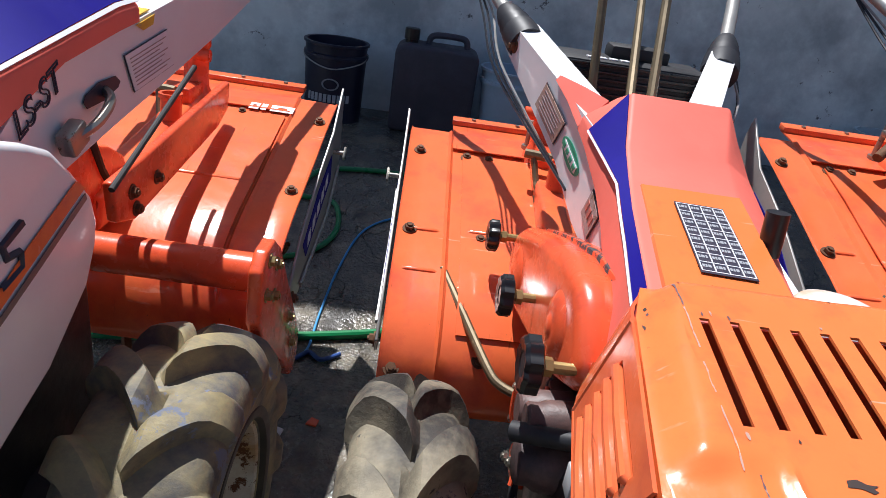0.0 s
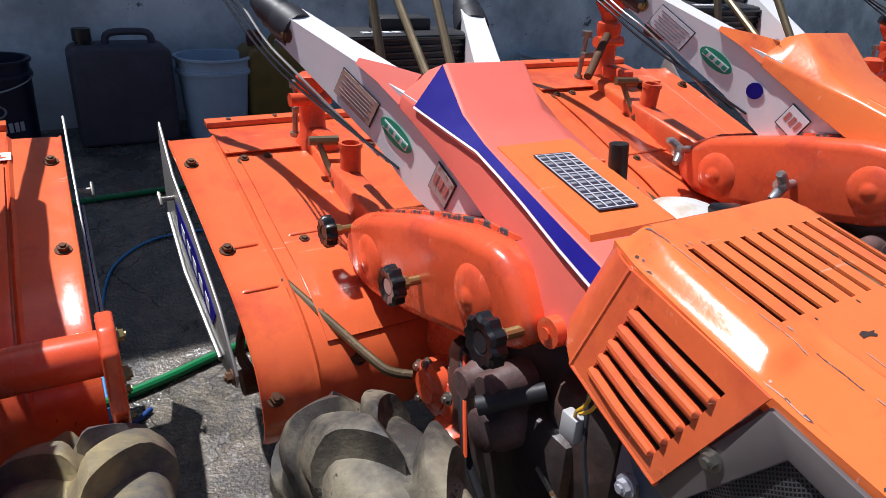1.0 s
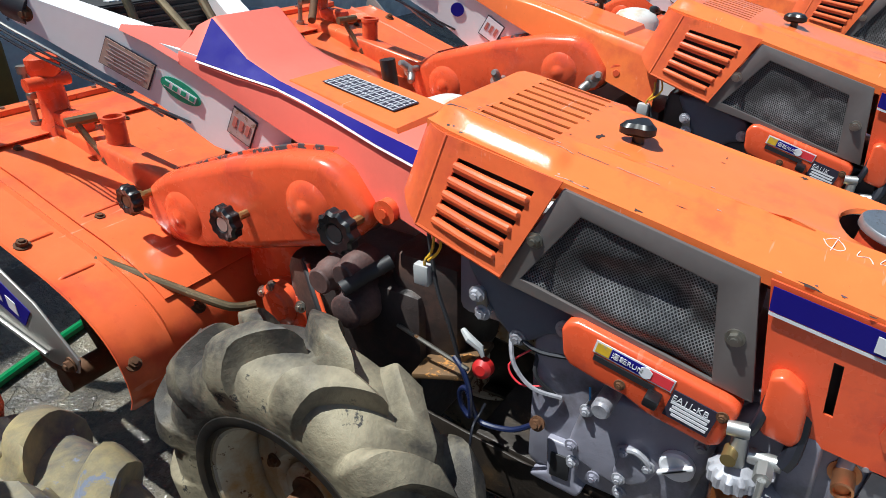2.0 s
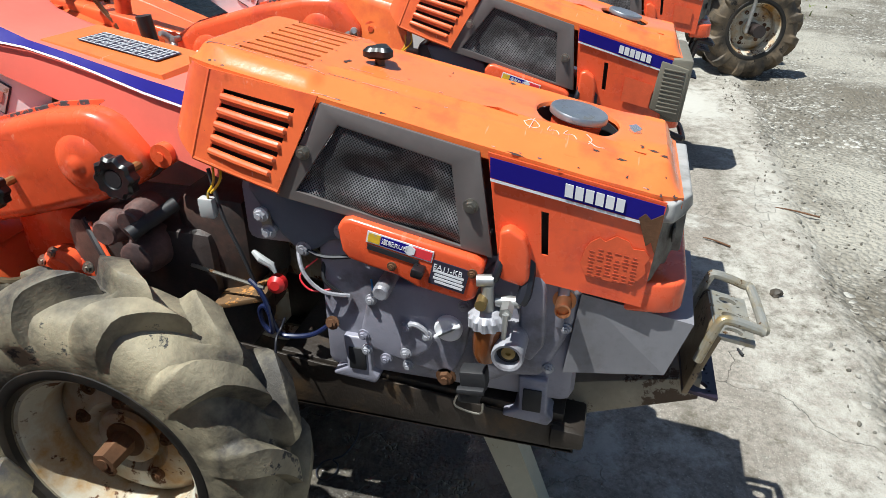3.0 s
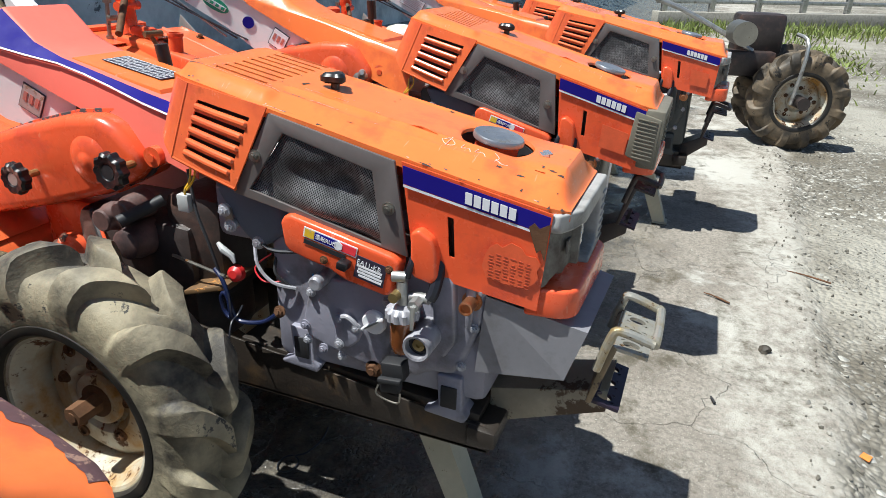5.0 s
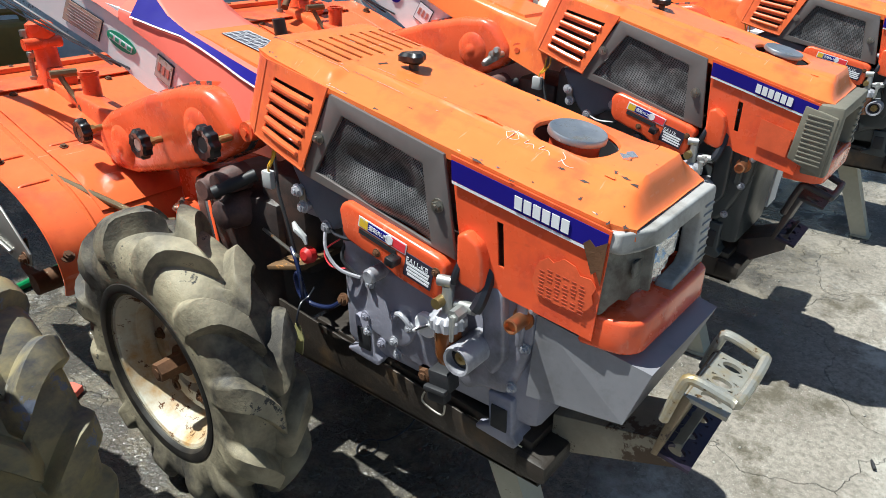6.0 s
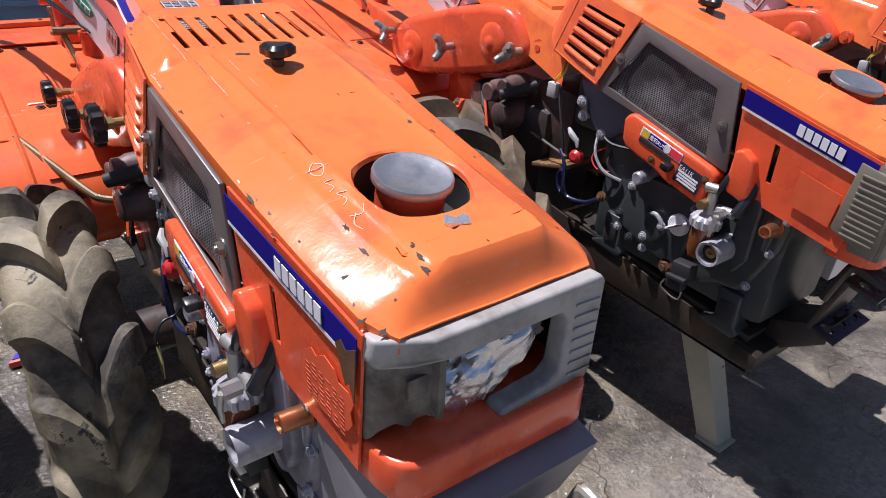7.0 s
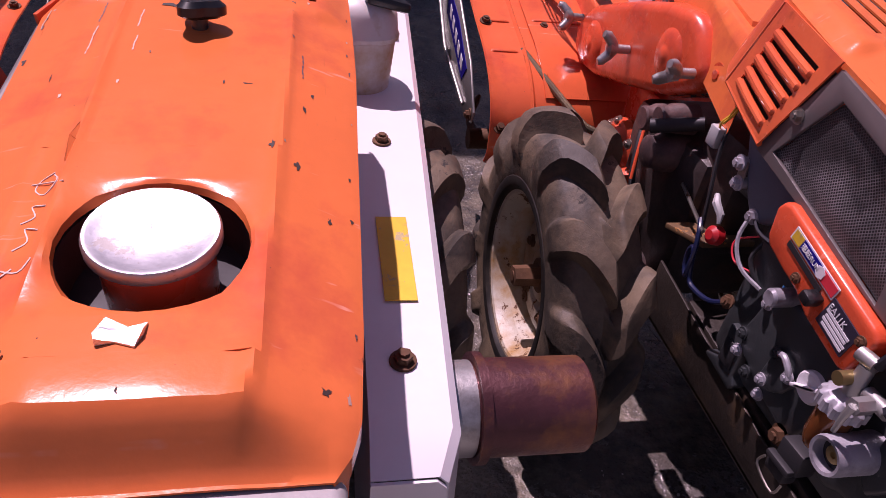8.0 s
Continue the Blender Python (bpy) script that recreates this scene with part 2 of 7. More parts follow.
# ---- ground and wall ----
def ground_height(x, y):
    rise = min(max((y - 1.55) / 1.25, 0.0), 1.0)
    z = 0.33 * rise * rise * (3 - 2 * rise)
    edge = -0.90 + 0.05 * noise.noise((x * 1.3, 0.3, 0)) + 0.03 * noise.noise((x * 5, 2.3, 0)) - 0.02 * x
    out = min(max((edge - y) / 0.05, 0.0), 1.0)
    z -= out * (0.022 + 0.018 * noise.noise((x * 2.1, y * 2.1, 4)) + 0.010 * noise.noise((x * 9, y * 9, 1)))
    z += 0.003 * noise.noise((x * 6, y * 6, 8))
    return z


def ground_material():
    m = bpy.data.materials.new("stained_concrete_and_gravel")
    m.use_nodes = True
    nt = m.node_tree
    b = nt.nodes["Principled BSDF"]
    co = nt.nodes.new("ShaderNodeTexCoord").outputs["Object"]
    sep = nt.nodes.new("ShaderNodeSeparateXYZ")
    nt.links.new(co, sep.inputs[0])

    def nz(sc, detail=6, rough_n=0.65, shift=0.0):
        n = nt.nodes.new("ShaderNodeTexNoise")
        n.inputs["Scale"].default_value, n.inputs["Detail"].default_value, n.inputs["Roughness"].default_value = sc, detail, rough_n
        mp = nt.nodes.new("ShaderNodeMapping")
        mp.inputs["Location"].default_value = (shift, shift, 0)
        nt.links.new(co, mp.inputs[0])
        nt.links.new(mp.outputs[0], n.inputs["Vector"])
        return n.outputs["Fac"]

    def rng(src, lo, hi, a=0.0, c=1.0):
        r = nt.nodes.new("ShaderNodeMapRange")
        for key, v in zip(("From Min", "From Max", "To Min", "To Max"), (lo, hi, a, c)):
            r.inputs[key].default_value = v
        nt.links.new(src, r.inputs["Value"])
        return r.outputs["Result"]

    def op(kind, a, c):
        n = nt.nodes.new("ShaderNodeMath")
        n.operation = kind
        for v, s in ((a, n.inputs[0]), (c, n.inputs[1])):
            if isinstance(v, (int, float)):
                s.default_value = v
            else:
                nt.links.new(v, s)
        return n.outputs[0]

    def mix(fac, a, c):
        x = nt.nodes.new("ShaderNodeMix")
        x.data_type = "RGBA"
        nt.links.new(fac, x.inputs[0])
        for v, s in ((a, x.inputs[6]), (c, x.inputs[7])):
            if isinstance(v, tuple):
                s.default_value = (*v, 1)
            else:
                nt.links.new(v, s)
        return x.outputs[2]

    concrete = mix(rng(nz(3.0), 0.35, 0.65), (0.22, 0.190, 0.160), (0.37, 0.330, 0.285))
    concrete = mix(rng(nz(60, 5, 0.7), 0.42, 0.66), concrete, (0.17, 0.155, 0.13))
    concrete = mix(rng(nz(150, 3, 0.7, 1.7), 0.60, 0.68), concrete, (0.42, 0.395, 0.345))
    concrete = mix(rng(nz(1.3, 8, 0.75, 3.1), 0.52, 0.60), concrete, (0.48, 0.46, 0.415))
    concrete = mix(rng(nz(3.1, 8, 0.75, 7.7), 0.53, 0.62), concrete, (0.11, 0.095, 0.07))
    crack = nt.nodes.new("ShaderNodeTexVoronoi")
    crack.feature = "DISTANCE_TO_EDGE"
    crack.inputs["Scale"].default_value = 1.3
    warp = nt.nodes.new("ShaderNodeVectorMath")
    warp.operation = "ADD"
    wob = nt.nodes.new("ShaderNodeTexNoise")
    wob.inputs["Scale"].default_value, wob.inputs["Detail"].default_value = 3.0, 6
    nt.links.new(co, wob.inputs["Vector"])
    nt.links.new(co, warp.inputs[0])
    nt.links.new(wob.outputs["Color"], warp.inputs[1])
    nt.links.new(warp.outputs[0], crack.inputs["Vector"])
    cracks = rng(crack.outputs["Distance"], 0.005, 0.0)
    concrete = mix(op("MULTIPLY", cracks, rng(nz(1.7, 3, 0.5, 4.4), 0.57, 0.66)), concrete, (0.06, 0.05, 0.04))
    near_edge = op("ADD", sep.outputs[1], op("MULTIPLY", op("SUBTRACT", nz(2.4, 7, 0.75, 8.3), 0.5), 0.7))
    concrete = mix(op("MULTIPLY", rng(near_edge, -0.60, -0.72), rng(nz(16, 8, 0.8, 2.2), 0.40, 0.60)), concrete, (0.45, 0.425, 0.375))
    vor = nt.nodes.new("ShaderNodeTexVoronoi")
    vor.inputs["Scale"].default_value = 48
    nt.links.new(co, vor.inputs["Vector"])
    gravel = mix(rng(vor.outputs["Distance"], 0.1, 0.6), (0.41, 0.38, 0.33), (0.18, 0.162, 0.132))
    sepc = nt.nodes.new("ShaderNodeSeparateColor")
    nt.links.new(vor.outputs["Color"], sepc.inputs[0])
    gravel = mix(rng(sepc.outputs[0], 0.55, 0.9), gravel, (0.13, 0.12, 0.10))
    gravel = mix(rng(sepc.outputs[1], 0.86, 0.94), gravel, (0.55, 0.53, 0.48))
    gravel = mix(rng(nz(1.3, 7, 0.75, 5.0), 0.46, 0.60), gravel, (0.16, 0.14, 0.11))
    gravel = mix(rng(nz(0.5, 6, 0.7, 1.0), 0.5, 0.62), gravel, (0.36, 0.335, 0.285))
    edge_y = op("ADD", sep.outputs[1], op("ADD", op("MULTIPLY", op("SUBTRACT", nz(3.5), 0.5), 0.35), op("MULTIPLY", sep.outputs[0], 0.02)))
    is_gravel = rng(edge_y, -0.86, -0.95)
    col = mix(is_gravel, concrete, gravel)
    wet_y = op("ADD", sep.outputs[1], op("MULTIPLY", op("SUBTRACT", nz(2.2, 7, 0.75, 2.0), 0.5), 1.2))
    wet = op("MULTIPLY", rng(wet_y, -0.42, -0.06), 0.92)
    wet_col = mix(rng(nz(5.5, 7, 0.75, 6.0), 0.45, 0.62), (0.058, 0.052, 0.046), (0.185, 0.158, 0.115))
    col = mix(wet, col, wet_col)
    nt.links.new(col, b.inputs["Base Color"])
    nt.links.new(rng(wet, 0.2, 0.9, 0.28, 0.80), b.inputs["Specular IOR Level"])
    puddle = op("MULTIPLY", wet, rng(nz(6.0, 6, 0.7, 9.0), 0.38, 0.55))
    nt.links.new(rng(puddle, 0, 0.4, 0.80, 0.13), b.inputs["Roughness"])
    bump = nt.nodes.new("ShaderNodeBump")
    bump.inputs["Strength"].default_value, bump.inputs["Distance"].default_value = 0.85, 0.012
    grain = op("ADD", op("MULTIPLY", nz(85, 7, 0.75), op("SUBTRACT", 0.5, op("MULTIPLY", wet, 0.38))), op("MULTIPLY", rng(vor.outputs["Distance"], 0, 0.8, 1.3, 0), is_gravel))
    grain = op("ADD", grain, op("MULTIPLY", op("MULTIPLY", nz(95, 2, 0.5), wet), 0.55))
    grain = op("SUBTRACT", grain, op("MULTIPLY", cracks, 0.5))
    nt.links.new(grain, bump.inputs["Height"])
    nt.links.new(bump.outputs[0], b.inputs["Normal"])
    return m


def steps(lo, hi, fine_lo, fine_hi, fine, n_out):
    inner = list(np.arange(fine_lo, fine_hi + fine / 2, fine))
    left = [lo + (fine_lo - lo) * (1 - (1 - k / n_out) ** 2.2) for k in range(n_out)]
    right = [hi - (hi - fine_hi) * (1 - (1 - k / n_out) ** 2.2) for k in range(n_out)][::-1]
    return left + inner + right


bm = B()
sheet(bm, lambda u, v: (u, v, ground_height(u, v)), steps(-40, 60, -2.0, 5.0, 0.035, 14), steps(-60, 40, -1.9, 2.9, 0.035, 14), thick=0)
ground = tagged(part("ground", bm, ground_material()), "stained concrete apron with wet patches breaking into gravel", "ground", kind="structure")

WALLM = mat("weathered_blue_grey_plaster", (0.80, 0.86, 0.88), 0.75, vary=0.16, scale=4.5, spots=(0.14, 0.15, 0.16), spot_scale=7, spot_at=0.63, dirt=(0.40, 0.45, 0.48), dirt_scale=2.2, dirt_at=0.50, bump=0.6, bump_scale=12)
WALL_TOP = 4.4
bm = B()
box(bm, (6, 3.32, WALL_TOP / 2 - 0.05), (26, 0.2, WALL_TOP + 0.1), 0.006)
tagged(part("wall_north", bm, WALLM), "weathered blue-grey plastered wall with stains", "wall", kind="structure")


# ---- walking tractor, in its own coordinates: -y is the front, the axle over the origin ----
def wheel(parent, x, out, rubber, name="wheel"):
    """A paddy wheel; out: -1 or 1, the way its dished rim faces."""
    c, d = Vector((x, 0, 0.315)), Vector((out, 0, 0))
    n = 12
    wall = [(-0.055, 0.158), (-0.066, 0.164), (-0.074, 0.185), (-0.077, 0.205), (-0.078, 0.222), (-0.077, 0.238), (-0.073, 0.252), (-0.066, 0.264), (-0.058, 0.272)]
    crown = [-0.050 + 0.005 * k for k in range(21)]
    prof = wall + [(x0, 0.283 - 3.4 * x0 * x0) for x0 in crown] + [(-x0, r0) for x0, r0 in wall[::-1]]
    turns = 390
    a, r = np.array(prof).T
    da, dr = np.gradient(a), np.gradient(r)
    size = np.hypot(da, dr)
    na, nr = -dr / size, da / size
    th = np.arange(turns) / turns * 2 * np.pi
    inward = np.where(r < 0.258, 0.0, np.clip((0.078 - np.abs(a)) / 0.078, 0, 1))
    lean = 0.30 * inward ** 1.8
    turn = th[:, None] + lean[None, :]
    up = np.zeros((turns, len(a)))
    for side in (-1, 1):
        across = side * a
        body = np.clip((r - 0.210) / 0.045, 0, 1) * np.clip((across + 0.012) / 0.022, 0, 1)
        body = body * body * (3 - 2 * body)
        for k in range(n):
            jit = 0.03 * math.sin(5.3 * k + side)
            gap = th[:, None] - 2 * np.pi * (k + (0.5 if side > 0 else 0)) / n - jit + 0.0 * across[None, :]
            gap = ((gap + np.pi) % (2 * np.pi) - np.pi) * 0.30
            rise = np.clip((gap + 0.052) / 0.018, 0, 1)
            rise = 0.4 * rise + 0.6 * rise * rise * (3 - 2 * rise)
            drop = np.clip((0.024 - gap) / 0.009, 0, 1)
            h = (0.037 + 0.004 * math.sin(3.1 * k + side)) * rise * drop * drop * (3 - 2 * drop)
            up = np.maximum(up, h * body[None, :])
    rad = r[None, :] + up * nr[None, :] * 0.98
    ax = a[None, :] + up * na[None, :] * 0.35
    pos = np.stack([c.x + out * ax, c.y + rad * np.cos(turn), c.z + rad * np.sin(turn)], -1).reshape(-1, 3)
    q = np.arange(turns * len(a)).reshape(turns, -1)
    nxt = np.roll(q, -1, axis=0)
    faces = np.stack([q[:, :-1], nxt[:, :-1], nxt[:, 1:], q[:, 1:]], -1).reshape(-1, 4)
    me = bpy.data.meshes.new("tyre_form")
    me.from_pydata(pos.tolist(), [], faces.tolist())
    bm = B()
    bm.from_mesh(me)
    bpy.data.meshes.remove(me)
    w = part(name, bm, rubber, parent, "dusty paddy tyre with tall curved lugs", 42)
    bm = B()
    lathe(bm, c, d, [(0.050, 0.160), (0.0665, 0.166), (0.0745, 0.172), (0.0770, 0.181), (0.0762, 0.189), (0.0735, 0.192), (0.060, 0.192)], 56, caps=False)
    part("tyre_bead", bm, TYREB, w, "black worn bead of the tyre")
    bm = B()
    rim = [(0.060, 0.170), (0.064, 0.172), (0.067, 0.168), (0.062, 0.158), (0.045, 0.152), (0.030, 0.140), (-0.03, 0.138), (-0.045, 0.152), (-0.062, 0.158),
           (-0.067, 0.168), (-0.064, 0.172), (-0.058, 0.163), (-0.04, 0.158), (0.04, 0.158), (0.056, 0.163), (0.060, 0.170)]
    lathe(bm, c, d, rim, 48, caps=False)
    part("rim", bm, RIMM, w, "cream painted rim with rust stains")
    bm = B()
    lathe(bm, c, d, [(-0.022, 0.139), (-0.012, 0.139), (0.004, 0.115), (0.008, 0.075), (-0.006, 0.060), (-0.006, 0.0), (-0.014, 0.0), (-0.016, 0.058), (-0.004, 0.073), (-0.006, 0.112), (-0.022, 0.139)], 40, caps=False)
    part("wheel_disc", bm, RIMM, w, "rust-stained wheel disc")
    bm = B()
    cyl(bm, c - 0.10 * out * Vector((1, 0, 0)), c + 0.015 * d, 0.034, seg=20)
    cyl(bm, c + 0.015 * d, c + 0.068 * d, 0.022, 0.020, seg=6)
    cyl(bm, c + 0.068 * d, c + 0.070 * d, 0.010, seg=12)
    part("hub", bm, RUST, w, "rusty hexagonal axle end")
    bm = B()
    lathe(bm, c, d, [(0.006, 0.0), (0.012, 0.046), (0.010, 0.052), (0.000, 0.054)], 28, caps=False)
    part("hub_flange", bm, RIMM, w)
    for k in range(3):
        t = 2 * math.pi * k / 3 + 1.1
        p = c + 0.004 * d + 0.108 * Vector((0, math.cos(t), math.sin(t)))
        bm = B()
        lathe(bm, p, d, [(0.0, 0.013), (0.006, 0.013), (0.006, 0.008), (0.001, 0.008), (0.001, 0.0)], 16, caps=False)
        part("disc_hole", bm, RUST, w)
    for k in range(5):
        t = 2 * math.pi * k / 5 + 0.4
        bm = B()
        bolt(bm, c + 0.008 * d + 0.082 * Vector((0, math.cos(t), math.sin(t))), d, 0.009)
        part("wheel_bolt", bm, RUST, w)
    return w


def along(y, rows):
    """Straight lines between (y, value) rows that run towards the rear."""
    for (y0, v0), (y1, v1) in zip(rows, rows[1:]):
        if y <= y1:
            return v0 + (v1 - v0) * max(0.0, y - y0) / (y1 - y0)
    return rows[-1][1]


HOOD_LEFT = ((-0.820, -0.112), (-0.806, -0.121), (-0.785, -0.130), (-0.720, -0.137), (-0.600, -0.144), (-0.430, -0.149), (-0.334, -0.152), (-0.166, -0.131), (-0.124, -0.118))
HOOD_RIGHT = ((-0.820, 0.116), (-0.806, 0.126), (-0.785, 0.133), (-0.720, 0.138), (-0.550, 0.144), (-0.400, 0.150), (-0.166, 0.150), (-0.124, 0.138))


def edge_z(y):
    return 0.875 + 0.228 * (y + 0.331) if y < -0.331 else 0.875 + 0.16 * (y + 0.331)


def ease(f):
    f = min(1.0, max(0.0, f))
    return f * f * (3 - 2 * f)


def blend(a, b):
    """Like min for heights from 0 to 1, with a rounded corner."""
    return a * b / max(1e-6, a + b - a * b)


def hood_z(x, y):
    from_left, from_right = x - along(y, HOOD_LEFT), along(y, HOOD_RIGHT) - x
    crown = 0.957 + 0.195 * y + 0.006 * ease((-0.715 - y) / 0.08) - edge_z(y)
    back = ease((y + 0.330) / 0.020)
    front_left = along(from_left, ((0.0, 0.0), (0.006, 0.10), (0.048, 0.70), (0.056, 0.76), (0.074, 0.92), (0.080, 1.0)))
    front_right = along(from_right, ((0.0, 0.0), (0.006, 0.12), (0.056, 0.90), (0.064, 1.0)))
    rear_left = along(from_left, ((0.0, 0.0), (0.004, 0.06), (0.026, 0.94), (0.032, 1.0)))
    rear_right = along(from_right, ((0.0, 0.0), (0.004, 0.06), (0.030, 0.94), (0.036, 1.0)))
    rise = (1 - back) * blend(front_left, front_right) + back * min(rear_left, rear_right)
    nose = ease((y + 0.8185) / 0.024)
    roll = 1 - (1 - min(1.0, max(0.0, (-0.124 - y) / 0.026))) ** 2
    bead = sum(h * math.exp(-((d - c) / 0.0045) ** 2) for d, c, h in ((from_left, 0.051, 0.0016), (from_left, 0.0775, 0.0034), (from_right, 0.0625, 0.0032))) * (1 - back) * nose
    return edge_z(y) + crown * blend(rise, nose) * roll + bead + 0.0016 * noise.noise((x * 14, y * 9, 2.0)) + 0.0005 * noise.noise((x * 40, y * 30, 4.0))


def bonnet(parent, o):
    """Top cover with vent slots and the round opening for the filler cap."""
    def at(u, y):
        flat = min(max(u, -0.150), 0.140)
        if flat < -0.104:
            x = -0.104 + (flat + 0.104) / -0.046 * (along(y, HOOD_LEFT) + 0.104)
        elif flat > 0.113:
            x = 0.113 + (flat - 0.113) / 0.027 * (along(y, HOOD_RIGHT) - 0.113)
        else:
            x = flat
        return Vector((x, y, hood_z(x, y) - abs(u - flat)))
    slots = [-0.088 + 0.0245 * k for k in range(9)]
    us = [-0.166, -0.150, -0.147, -0.142, -0.136, -0.130, -0.124, -0.118, -0.111, -0.104]
    us += [v for s in slots for v in (s - 0.004, s + 0.004)] + [-0.099, -0.096, -0.080, -0.0765, -0.073, -0.0695, -0.066, -0.0625, -0.059, 0.068, 0.072, 0.0755, 0.079, 0.0825, 0.086, 0.090, 0.094, 0.113, 0.119, 0.125, 0.131, 0.136, 0.140, 0.156]
    cx, cy = 0.004, -0.669
    hole = [cx + 0.066 * k / 4 for k in range(-4, 5)]
    us = sorted(us)
    vs = sorted([-0.124, -0.127, -0.131, -0.136, -0.142, -0.150, -0.166, -0.189, -0.291, -0.305, -0.311, -0.317, -0.323, -0.329, -0.334, -0.37, -0.41, -0.45, -0.49, -0.53, -0.565, -0.765, -0.772, -0.779, -0.785, -0.790, -0.795, -0.799, -0.803, -0.806, -0.809, -0.812, -0.815, -0.818, -0.820])
    skip = set()
    for i, (a, b) in enumerate(zip(us, us[1:])):
        for j, (p, q) in enumerate(zip(vs, vs[1:])):
            if p == -0.291 and q == -0.189 and any(abs((a + b) / 2 - s) < 0.0041 for s in slots):
                skip.add((i, j))
            if p == -0.765 and q == -0.565:
                skip.add((i, j))
    bm = B()
    sheet(bm, at, us, vs, skip, 0.0)
    # middle band round the opening
    us2 = [-0.166, -0.150, -0.147, -0.142, -0.136, -0.130, -0.124, -0.118, -0.111, -0.104, -0.099, -0.096, -0.092, -0.088, -0.084, -0.080, -0.0765, -0.073, -0.0695, -0.066] + hole + [0.0755, 0.079, 0.0825, 0.086, 0.090, 0.094, 0.100, 0.106, 0.113, 0.119, 0.125, 0.131, 0.136, 0.140, 0.156]
    us2 = sorted(set(round(u, 5) for u in us2))
    vs2 = sorted([-0.765] + [cy + 0.066 * k / 4 for k in range(-4, 5)] + [-0.565])
    lo, hi = cx - 0.0661, cx + 0.0661
    skip2 = {(i, j) for i in range(len(us2) - 1) for j in range(len(vs2) - 1) if lo <= us2[i] and us2[i + 1] <= hi and cy - 0.0661 <= vs2[j] and vs2[j + 1] <= cy + 0.0661}
    sheet(bm, at, us2, vs2, skip2, 0.0)
    border = [(k, -4) for k in range(-4, 4)] + [(4, k) for k in range(-4, 4)] + [(k, 4) for k in range(4, -4, -1)] + [(-4, k) for k in range(4, -4, -1)]
    loops = []
    for f in (1.0, 0.5, 0.12, 0.0):
        loop = []
        for a, b in border:
            p = Vector((cx + 0.066 * a / 4, cy + 0.066 * b / 4))
            ang = math.atan2(b, a)
            q = Vector((cx + 0.060 * math.cos(ang), cy + 0.060 * math.sin(ang)))
            r = p * f + q * (1 - f)
            loop.append(at(r.x, r.y) - Vector((0, 0, (0.007, 0.002, 0.0, 0.0)[(0.0, 0.12, 0.5, 1.0).index(f)])))
        loops.append(loop)
    rings(bm, loops, caps=False)
    bmesh.ops.remove_doubles(bm, verts=bm.verts, dist=0.0004)
    bmesh.ops.recalc_face_normals(bm, faces=bm.faces)
    bm.normal_update()
    bmesh.ops.solidify(bm, geom=bm.faces[:], thickness=0.0025)
    top = part("bonnet", bm, ORANGE, parent, "orange sheet-metal bonnet with scratched and chipped paint", 28)
    # filler well, neck and cap
    z = hood_z(cx, cy)
    bm = B()
    up = Vector((0, -0.195, 1)).normalized()
    mid = Vector((cx, cy, z))
    lathe(bm, mid - 0.053 * up, up, [(0.0, 0.064), (0.042, 0.064), (0.042, 0.061), (0.003, 0.061), (0.003, 0.0), (0, 0)], 32, caps=False)
    part("filler_well", bm, BLACKM, top, "dark filler well")
    bm = B()
    lathe(bm, mid - 0.050 * up, up, [(0, 0.037), (0.048, 0.037), (0.050, 0.0)], 28)
    part("filler_neck", bm, RED, top)
    bm = B()
    lathe(bm, mid - 0.001 * up, up, [(0, 0.0405), (0.0015, 0.043), (0.008, 0.043), (0.0105, 0.0415), (0.0105, 0.039), (0.009, 0.036), (0.0095, 0.012), (0.0098, 0.0)], 40)
    part("filler_cap", bm, CAP, top, "shiny chromed filler cap")
    # latch knob
    bm = B()
    zk = hood_z(0, -0.369)
    cyl(bm, (0, -0.369, zk - 0.004), (0, -0.369, zk + 0.012), 0.008)
    loops = []
    for h, s in ((0.010, 0.7), (0.014, 1.0), (0.022, 1.0), (0.027, 0.75)):
        loops.append([(0.021 * s * (1 + 0.22 * math.cos(3 * t)) * math.cos(t), -0.369 + 0.021 * s * (1 + 0.22 * math.cos(3 * t)) * math.sin(t), zk + h) for t in [2 * math.pi * k / 30 for k in range(30)]])
    rings(bm, loops)
    part("latch_knob", bm, BLACK, top, "black three-lobed plastic latch knob")
    if o.get("worn_edge"):
        random.seed(9)
        bm = B()
        last = None
        for k in range(150):
            y = -0.80 + 0.0042 * k
            xr = along(y, HOOD_RIGHT)
            xi = xr - 0.009 - 0.007 * noise.noise((0, y * 22, 1)) - 0.005 * noise.noise((3, y * 75, 1)) - random.uniform(0, 0.0012)
            row = [bm.verts.new((x, y, hood_z(min(x, xr), y) + lift)) for x, lift in ((xi, 0.0006), (xr - 0.003, 0.0007), (xr + 0.0016, -0.001), (xr + 0.0016, -0.015))]
            if last:
                for p, q, r, t in zip(last, last[1:], row[1:], row):
                    bm.faces.new((p, q, r, t))
            last = row
        part("worn_edge", bm, WORNP, top, "edge worn down to purple-brown primer")
        for xc, yc in ((0.098, -0.66), (0.092, -0.50)):
            bm = B()
            ring = [(xc + 0.013 * random.uniform(0.6, 1) * math.cos(t), yc + 0.022 * random.uniform(0.6, 1) * math.sin(t)) for t in [2 * math.pi * j / 14 for j in range(14)]]
            bm.faces.new([bm.verts.new((x2, y2, hood_z(x2, y2) + 0.0005)) for x2, y2 in ring])
            part("paint_chip", bm, WORNP, top)
